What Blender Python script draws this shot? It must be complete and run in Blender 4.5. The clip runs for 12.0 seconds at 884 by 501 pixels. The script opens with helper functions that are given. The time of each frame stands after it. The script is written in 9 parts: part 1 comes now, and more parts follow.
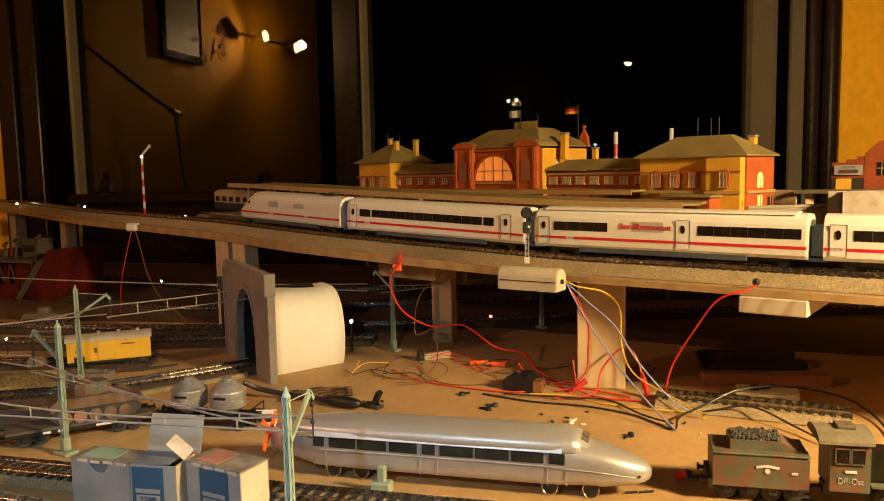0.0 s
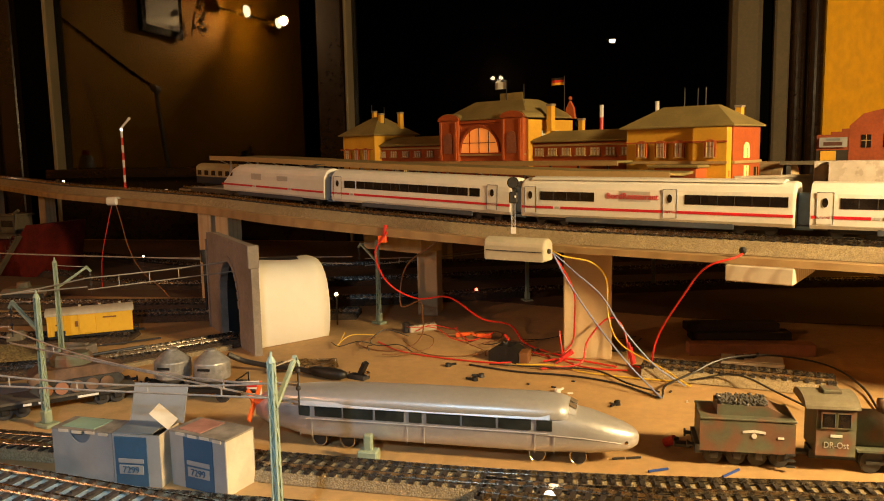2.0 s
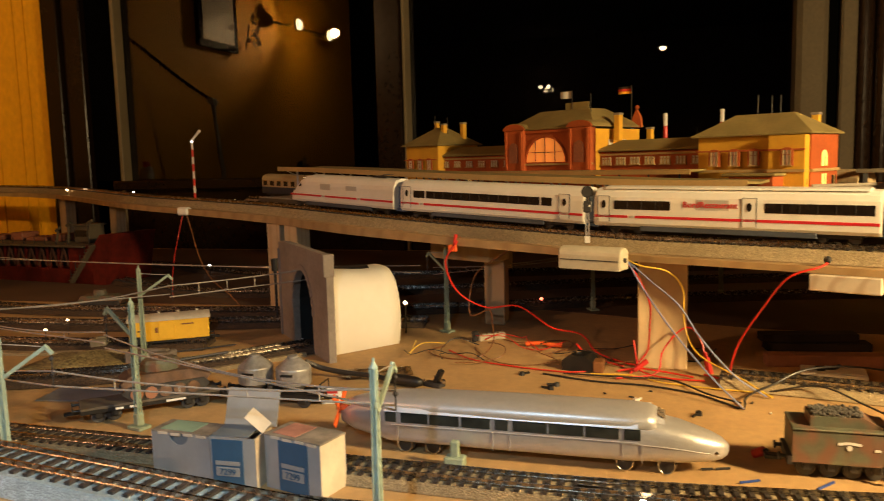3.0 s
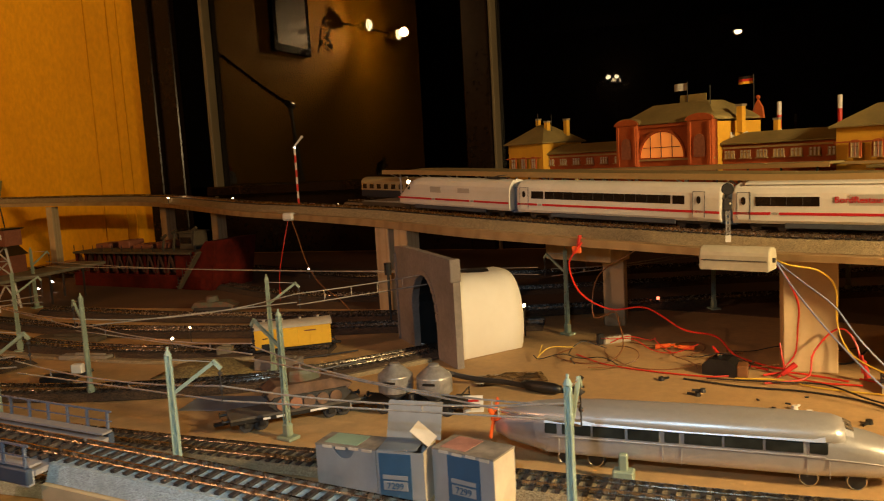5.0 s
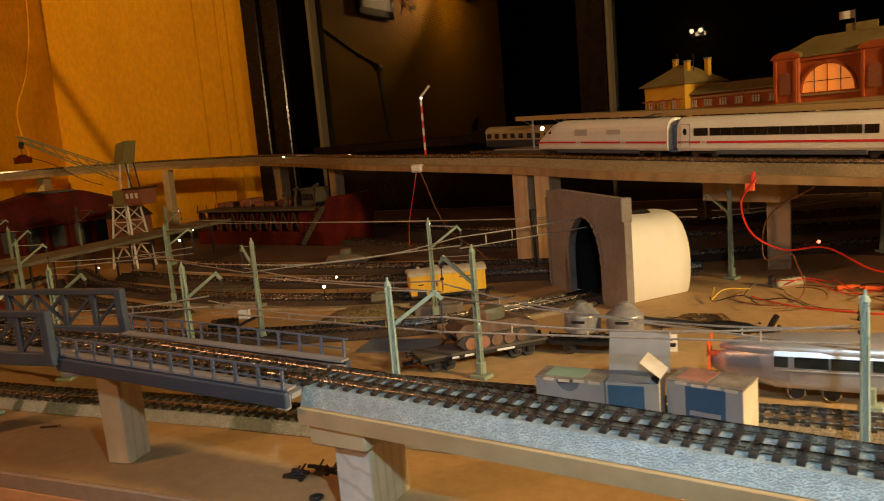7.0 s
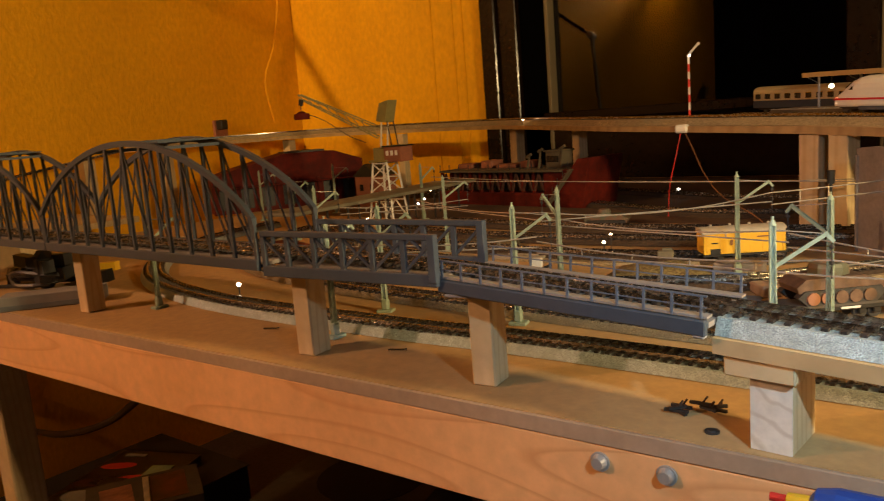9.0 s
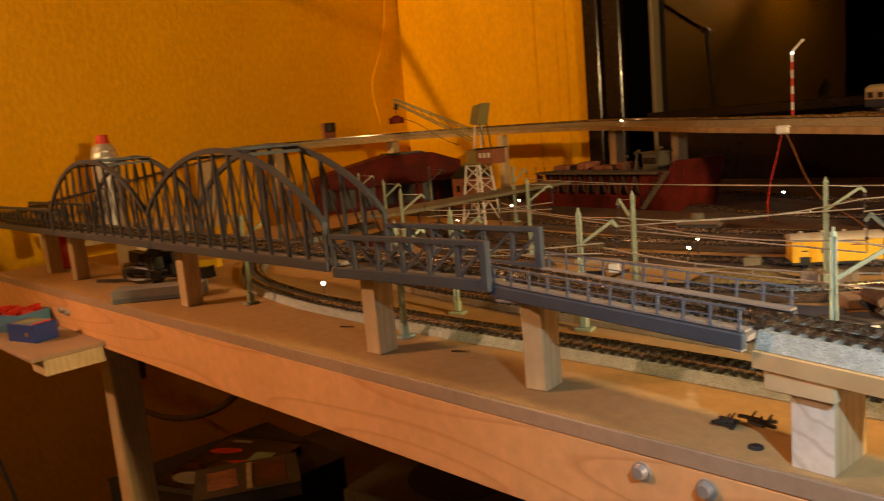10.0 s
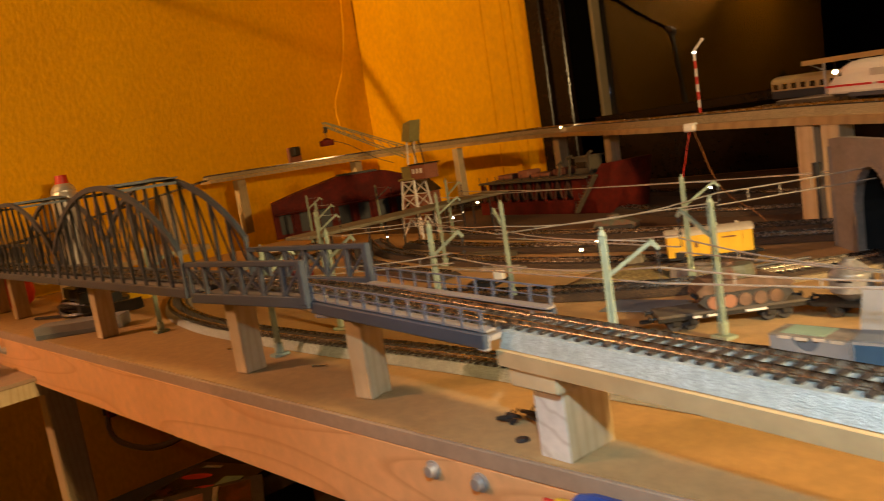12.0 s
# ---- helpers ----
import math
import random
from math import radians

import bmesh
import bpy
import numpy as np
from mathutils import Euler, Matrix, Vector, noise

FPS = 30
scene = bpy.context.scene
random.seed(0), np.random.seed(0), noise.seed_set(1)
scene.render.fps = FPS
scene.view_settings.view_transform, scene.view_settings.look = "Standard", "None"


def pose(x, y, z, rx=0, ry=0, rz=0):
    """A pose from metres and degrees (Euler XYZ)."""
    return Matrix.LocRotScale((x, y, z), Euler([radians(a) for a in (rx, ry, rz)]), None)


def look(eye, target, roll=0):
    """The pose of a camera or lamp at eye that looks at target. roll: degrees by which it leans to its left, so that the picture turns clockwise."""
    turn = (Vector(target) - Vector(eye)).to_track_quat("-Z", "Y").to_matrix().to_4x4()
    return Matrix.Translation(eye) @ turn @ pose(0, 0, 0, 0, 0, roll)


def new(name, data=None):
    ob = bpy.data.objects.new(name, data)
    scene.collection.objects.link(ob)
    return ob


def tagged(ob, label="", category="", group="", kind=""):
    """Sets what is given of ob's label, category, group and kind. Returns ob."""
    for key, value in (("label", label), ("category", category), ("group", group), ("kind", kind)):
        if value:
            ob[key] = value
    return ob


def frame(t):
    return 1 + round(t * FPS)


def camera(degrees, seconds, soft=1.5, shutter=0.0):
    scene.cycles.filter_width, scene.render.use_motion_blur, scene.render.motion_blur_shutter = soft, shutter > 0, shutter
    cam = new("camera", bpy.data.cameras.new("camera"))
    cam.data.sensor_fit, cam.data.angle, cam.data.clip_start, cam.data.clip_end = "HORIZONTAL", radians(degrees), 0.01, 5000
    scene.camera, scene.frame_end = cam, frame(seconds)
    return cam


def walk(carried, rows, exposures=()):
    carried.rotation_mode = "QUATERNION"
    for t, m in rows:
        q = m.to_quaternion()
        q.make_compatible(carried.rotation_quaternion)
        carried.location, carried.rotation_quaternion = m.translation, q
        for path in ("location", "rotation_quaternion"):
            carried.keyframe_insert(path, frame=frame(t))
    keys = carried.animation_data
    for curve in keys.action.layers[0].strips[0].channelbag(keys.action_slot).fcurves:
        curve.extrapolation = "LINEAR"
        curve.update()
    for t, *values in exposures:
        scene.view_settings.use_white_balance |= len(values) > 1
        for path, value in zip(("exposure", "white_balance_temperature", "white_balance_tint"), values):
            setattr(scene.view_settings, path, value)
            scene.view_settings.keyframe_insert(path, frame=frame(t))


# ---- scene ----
EXPOSURES = [(0.0, -0.42, 6400, 9), (3.2, -0.42, 6400, 9), (5.0, -0.60, 6450, 9), (6.7, -0.56, 6500, 9), (8.5, 0.0, 6450, 7), (9.5, 0.1, 6750, 11), (10.5, 0.18, 7300, 15), (12.0, 0.19, 7050, 12)]
cam = camera(59.7, 12.0, soft=1.0, shutter=0.4)
PATH = [
    (0, (0.016, 0.002, 0.217), (-0.45, 1.936, 0.016), -1.1),
    (0.5, (0.014, 0.003, 0.216), (-0.45, 1.936, -0.002), -1.1),
    (1, (0.014, 0.006, 0.208), (-0.427, 1.942, -0.025), -0.9),
    (1.5, (0.021, 0.01, 0.206), (-0.411, 1.946, -0.052), -1.3),
    (2, (0.013, 0.007, 0.208), (-0.413, 1.945, -0.048), -1.1),
    (2.5, (0.007, 0.004, 0.211), (-0.432, 1.94, -0.034), -1.2),
    (3, (-0.013, -0.006, 0.209), (-0.552, 1.906, -0.02), -1.45),
    (3.2, (-0.022, -0.004, 0.209), (-0.592, 1.9, -0.011), -1.7),
    (4.8, (-0.076, -0.001, 0.209), (-0.761, 1.864, -0.02), -2.4),
    (5, (-0.079, -0.012, 0.219), (-0.776, 1.848, -0.016), -3.3),
    (5.5, (-0.098, -0.018, 0.213), (-0.838, 1.824, -0.032), -3.3),
    (6, (-0.117, -0.026, 0.204), (-0.906, 1.791, -0.07), -3.3),
    (6.5, (-0.149, -0.027, 0.199), (-0.99, 1.763, -0.098), -4.3),
    (6.7, (-0.162, -0.03, 0.199), (-1.014, 1.754, -0.103), -4.6),
    (8.3, (-0.249, -0.061, 0.18), (-1.311, 1.599, -0.163), -5.1),
    (8.5, (-0.267, -0.079, 0.184), (-1.394, 1.537, -0.157), -4.9),
    (9, (-0.284, -0.104, 0.181), (-1.536, 1.42, -0.15), -4.5),
    (9.5, (-0.262, -0.084, 0.171), (-1.594, 1.37, -0.163), -3.4),
    (10, (-0.246, -0.086, 0.184), (-1.711, 1.24, -0.125), -5.0),
    (10.5, (-0.254, -0.083, 0.182), (-1.848, 1.09, -0.106), -5.6),
    (11, (-0.227, -0.042, 0.182), (-1.838, 1.105, -0.121), -7.1),
    (11.5, (-0.188, -0.019, 0.183), (-1.757, 1.188, -0.099), -8.0),
    (12, (-0.132, -0.005, 0.174), (-1.618, 1.305, -0.098), -8.9),
]
walk(cam, [(t, look(eye, target, roll)) for t, eye, target, roll in PATH], EXPOSURES)


# ---- world: night outside the windows ----
world = bpy.data.worlds.new("night")
scene.world = world
world.use_nodes = True
world.node_tree.nodes["Background"].inputs[0].default_value = (0.010, 0.012, 0.020, 1)
world.node_tree.nodes["Background"].inputs[1].default_value = 0.05


# ---- materials ----
def node(nt, kind, **inputs):
    n = nt.nodes.new(kind)
    for k, v in inputs.items():
        n.inputs[k.replace("_", " ")].default_value = v
    return n


def material(name, colour, rough=0.6, metal=0.0, grain=0.25, size=40.0, stain=0.2, stain_size=6.0, bump=0.15,
             second=None, random_tint=0.0, stretch=(1, 1, 1), spec=0.5, clear=0.0, transmission=0.0, bump_dist=0.0015):
    """A painted, wooden, paper or metal surface: base colour with grain and stains at two sizes, and fine relief."""
    m = bpy.data.materials.new(name)
    m.use_nodes = True
    nt = m.node_tree
    b = nt.nodes["Principled BSDF"]
    b.inputs["Metallic"].default_value = metal
    b.inputs["Specular IOR Level"].default_value = spec
    b.inputs["Coat Weight"].default_value = clear
    b.inputs["Transmission Weight"].default_value = transmission
    co = nt.nodes.new("ShaderNodeTexCoord")
    mp = nt.nodes.new("ShaderNodeMapping")
    mp.inputs["Scale"].default_value = stretch
    nt.links.new(co.outputs["Object"], mp.inputs["Vector"])
    fine = node(nt, "ShaderNodeTexNoise", Scale=size, Detail=5.0, Roughness=0.6)
    big = node(nt, "ShaderNodeTexNoise", Scale=stain_size, Detail=4.0, Roughness=0.55)
    nt.links.new(mp.outputs[0], fine.inputs["Vector"])
    nt.links.new(mp.outputs[0], big.inputs["Vector"])
    r1 = nt.nodes.new("ShaderNodeValToRGB")
    c = Vector(colour)
    dark = second if second else tuple(c * (1 - grain))
    lite = tuple(min(1, v * (1 + grain * 0.6)) for v in c)
    r1.color_ramp.elements[0].position, r1.color_ramp.elements[1].position = 0.32, 0.68
    r1.color_ramp.elements[0].color = (*dark, 1)
    r1.color_ramp.elements[1].color = (*lite, 1)
    nt.links.new(fine.outputs["Fac"], r1.inputs[0])
    r2 = nt.nodes.new("ShaderNodeValToRGB")
    r2.color_ramp.elements[0].position, r2.color_ramp.elements[1].position = 0.35, 0.62
    s = 1 - stain
    r2.color_ramp.elements[0].color = (s, s * 0.97, s * 0.92, 1)
    r2.color_ramp.elements[1].color = (1, 1, 1, 1)
    nt.links.new(big.outputs["Fac"], r2.inputs[0])
    mix = nt.nodes.new("ShaderNodeMix")
    mix.data_type, mix.blend_type = "RGBA", "MULTIPLY"
    mix.inputs[0].default_value = 1.0
    nt.links.new(r1.outputs[0], mix.inputs[6])
    nt.links.new(r2.outputs[0], mix.inputs[7])
    out = mix.outputs[2]
    if random_tint:
        info = nt.nodes.new("ShaderNodeObjectInfo")
        hsv = nt.nodes.new("ShaderNodeHueSaturation")
        mr = node(nt, "ShaderNodeMapRange", To_Min=1 - random_tint, To_Max=1 + random_tint)
        nt.links.new(info.outputs["Random"], mr.inputs[0])
        nt.links.new(mr.outputs[0], hsv.inputs["Value"])
        nt.links.new(out, hsv.inputs["Color"])
        out = hsv.outputs[0]
    nt.links.new(out, b.inputs["Base Color"])
    rr = node(nt, "ShaderNodeMapRange", To_Min=max(0.02, rough - 0.12), To_Max=min(1, rough + 0.12))
    nt.links.new(fine.outputs["Fac"], rr.inputs[0])
    nt.links.new(rr.outputs[0], b.inputs["Roughness"])
    if bump:
        bp = node(nt, "ShaderNodeBump", Strength=bump, Distance=bump_dist)
        nt.links.new(fine.outputs["Fac"], bp.inputs["Height"])
        nt.links.new(bp.outputs[0], b.inputs["Normal"])
    return m


def wood(name, colour, ring=(0.55, 0.3, 0.12), scale=9.0, stretch=(1, 8, 8), rough=0.55, amount=0.5):
    """Planed softwood with growth rings along one direction."""
    m = material(name, colour, rough, 0, 0.12, 60, 0.18, 5, 0.08, stretch=(1, 1, 1))
    nt = m.node_tree
    b = nt.nodes["Principled BSDF"]
    old = b.inputs["Base Color"].links[0].from_socket
    co = nt.nodes.new("ShaderNodeTexCoord")
    mp = nt.nodes.new("ShaderNodeMapping")
    mp.inputs["Scale"].default_value = stretch
    mp.inputs["Rotation"].default_value = (0.06, 0.04, 0.03)
    nt.links.new(co.outputs["Object"], mp.inputs["Vector"])
    w = node(nt, "ShaderNodeTexWave", Scale=scale, Distortion=5.0, Detail=2.0, Detail_Scale=0.6)
    w.wave_type, w.rings_direction = "RINGS", "X"
    nt.links.new(mp.outputs[0], w.inputs["Vector"])
    ramp = nt.nodes.new("ShaderNodeValToRGB")
    ramp.color_ramp.elements[0].position, ramp.color_ramp.elements[1].position = 0.6, 0.98
    ramp.color_ramp.elements[0].color, ramp.color_ramp.elements[1].color = (0, 0, 0, 1), (amount, amount, amount, 1)
    nt.links.new(w.outputs["Fac"], ramp.inputs[0])
    mix = nt.nodes.new("ShaderNodeMix")
    mix.data_type = "RGBA"
    nt.links.new(ramp.outputs[0], mix.inputs[0])
    nt.links.new(old, mix.inputs[6])
    mix.inputs[7].default_value = (*ring, 1)
    nt.links.new(mix.outputs[2], b.inputs["Base Color"])
    return m


def sawn(name, colour):
    """A pale cut face with slanting curved saw marks."""
    m = material(name, colour, 0.7, 0, 0.10, 160, 0.15, 30, 0.1)
    nt = m.node_tree
    b = nt.nodes["Principled BSDF"]
    old = b.inputs["Base Color"].links[0].from_socket
    co = nt.nodes.new("ShaderNodeTexCoord")
    mp = nt.nodes.new("ShaderNodeMapping")
    mp.inputs["Rotation"].default_value = (0, radians(52), 0)
    nt.links.new(co.outputs["Object"], mp.inputs["Vector"])
    w = node(nt, "ShaderNodeTexWave", Scale=21.0, Distortion=6.0, Detail=3.0, Detail_Scale=1.5)
    w.wave_type, w.bands_direction = "BANDS", "X"
    nt.links.new(mp.outputs[0], w.inputs["Vector"])
    ramp = nt.nodes.new("ShaderNodeValToRGB")
    ramp.color_ramp.elements[0].position, ramp.color_ramp.elements[1].position = 0.80, 1.0
    ramp.color_ramp.elements[0].color, ramp.color_ramp.elements[1].color = (0, 0, 0, 1), (0.38, 0.38, 0.38, 1)
    nt.links.new(w.outputs["Fac"], ramp.inputs[0])
    mix = nt.nodes.new("ShaderNodeMix")
    mix.data_type = "RGBA"
    nt.links.new(ramp.outputs[0], mix.inputs[0])
    nt.links.new(old, mix.inputs[6])
    mix.inputs[7].default_value = (0.40, 0.30, 0.20, 1)
    nt.links.new(mix.outputs[2], b.inputs["Base Color"])
    return m


def flame(name, colour, ring, stretch, count, rough, amount):
    """Flat-sawn pine: wide flame-shaped growth rings with a sharp late edge."""
    m = material(name, colour, rough, 0, 0.10, 70, 0.14, 5, 0.08)
    nt = m.node_tree
    b = nt.nodes["Principled BSDF"]
    old = b.inputs["Base Color"].links[0].from_socket
    co = nt.nodes.new("ShaderNodeTexCoord")
    mp = nt.nodes.new("ShaderNodeMapping")
    mp.inputs["Scale"].default_value = stretch
    nt.links.new(co.outputs["Object"], mp.inputs["Vector"])
    n = node(nt, "ShaderNodeTexNoise", Scale=1.0, Detail=0.6, Roughness=0.3)
    nt.links.new(mp.outputs[0], n.inputs["Vector"])
    times = nt.nodes.new("ShaderNodeMath")
    times.operation = "MULTIPLY"
    times.inputs[1].default_value = count
    nt.links.new(n.outputs["Fac"], times.inputs[0])
    saw = nt.nodes.new("ShaderNodeMath")
    saw.operation = "FRACT"
    nt.links.new(times.outputs[0], saw.inputs[0])
    ramp = nt.nodes.new("ShaderNodeValToRGB")
    e = ramp.color_ramp.elements
    e[0].position, e[0].color = 0.78, (0, 0, 0, 1)
    e[1].position, e[1].color = 0.94, (amount, amount, amount, 1)
    end = ramp.color_ramp.elements.new(1.0)
    end.color = (0, 0, 0, 1)
    nt.links.new(saw.outputs[0], ramp.inputs[0])
    mix = nt.nodes.new("ShaderNodeMix")
    mix.data_type = "RGBA"
    nt.links.new(ramp.outputs[0], mix.inputs[0])
    nt.links.new(old, mix.inputs[6])
    mix.inputs[7].default_value = (*ring, 1)
    nt.links.new(mix.outputs[2], b.inputs["Base Color"])
    return m


def glowing(name, colour, strength):
    m = bpy.data.materials.new(name)
    m.use_nodes = True
    b = m.node_tree.nodes["Principled BSDF"]
    b.inputs["Base Color"].default_value = (*colour, 1)
    b.inputs["Emission Color"].default_value = (*colour, 1)
    b.inputs["Emission Strength"].default_value = strength
    return m


def glass(name, tint=(0.9, 0.95, 1.0), clear=0.9, rough=0.02, ior=1.5):
    """Clear glazing: see-through with Fresnel gloss."""
    m = bpy.data.materials.new(name)
    m.use_nodes = True
    nt = m.node_tree
    nt.nodes.remove(nt.nodes["Principled BSDF"])
    t = nt.nodes.new("ShaderNodeBsdfTransparent")
    t.inputs[0].default_value = (*(v * clear for v in tint), 1)
    g = nt.nodes.new("ShaderNodeBsdfGlossy")
    g.inputs["Roughness"].default_value = rough
    f = node(nt, "ShaderNodeFresnel", IOR=ior)
    mix = nt.nodes.new("ShaderNodeMixShader")
    nt.links.new(f.outputs[0], mix.inputs[0])
    nt.links.new(t.outputs[0], mix.inputs[1])
    nt.links.new(g.outputs[0], mix.inputs[2])
    nt.links.new(mix.outputs[0], nt.nodes["Material Output"].inputs[0])
    return m


def speckled(name, light, dark, size=900.0, rough=0.9, bump=0.8, metal=0.0):
    """Printed or scattered ballast: pale and dark grains."""
    m = material(name, light, rough, metal, 0.3, 200, 0.25, 12, 0)
    nt = m.node_tree
    b = nt.nodes["Principled BSDF"]
    old = b.inputs["Base Color"].links[0].from_socket
    co = nt.nodes.new("ShaderNodeTexCoord")
    v = node(nt, "ShaderNodeTexVoronoi", Scale=size)
    nt.links.new(co.outputs["Object"], v.inputs["Vector"])
    ramp = nt.nodes.new("ShaderNodeValToRGB")
    ramp.color_ramp.elements[0].position, ramp.color_ramp.elements[1].position = 0.35, 0.75
    ramp.color_ramp.elements[0].color, ramp.color_ramp.elements[1].color = (0, 0, 0, 1), (1, 1, 1, 1)
    nt.links.new(v.outputs["Distance"], ramp.inputs[0])
    mix = nt.nodes.new("ShaderNodeMix")
    mix.data_type = "RGBA"
    nt.links.new(ramp.outputs[0], mix.inputs[0])
    nt.links.new(old, mix.inputs[6])
    mix.inputs[7].default_value = (*dark, 1)
    nt.links.new(mix.outputs[2], b.inputs["Base Color"])
    bp = node(nt, "ShaderNodeBump", Strength=bump, Distance=0.0012)
    bp.invert = True
    nt.links.new(v.outputs["Distance"], bp.inputs["Height"])
    nt.links.new(bp.outputs[0], b.inputs["Normal"])
    return m


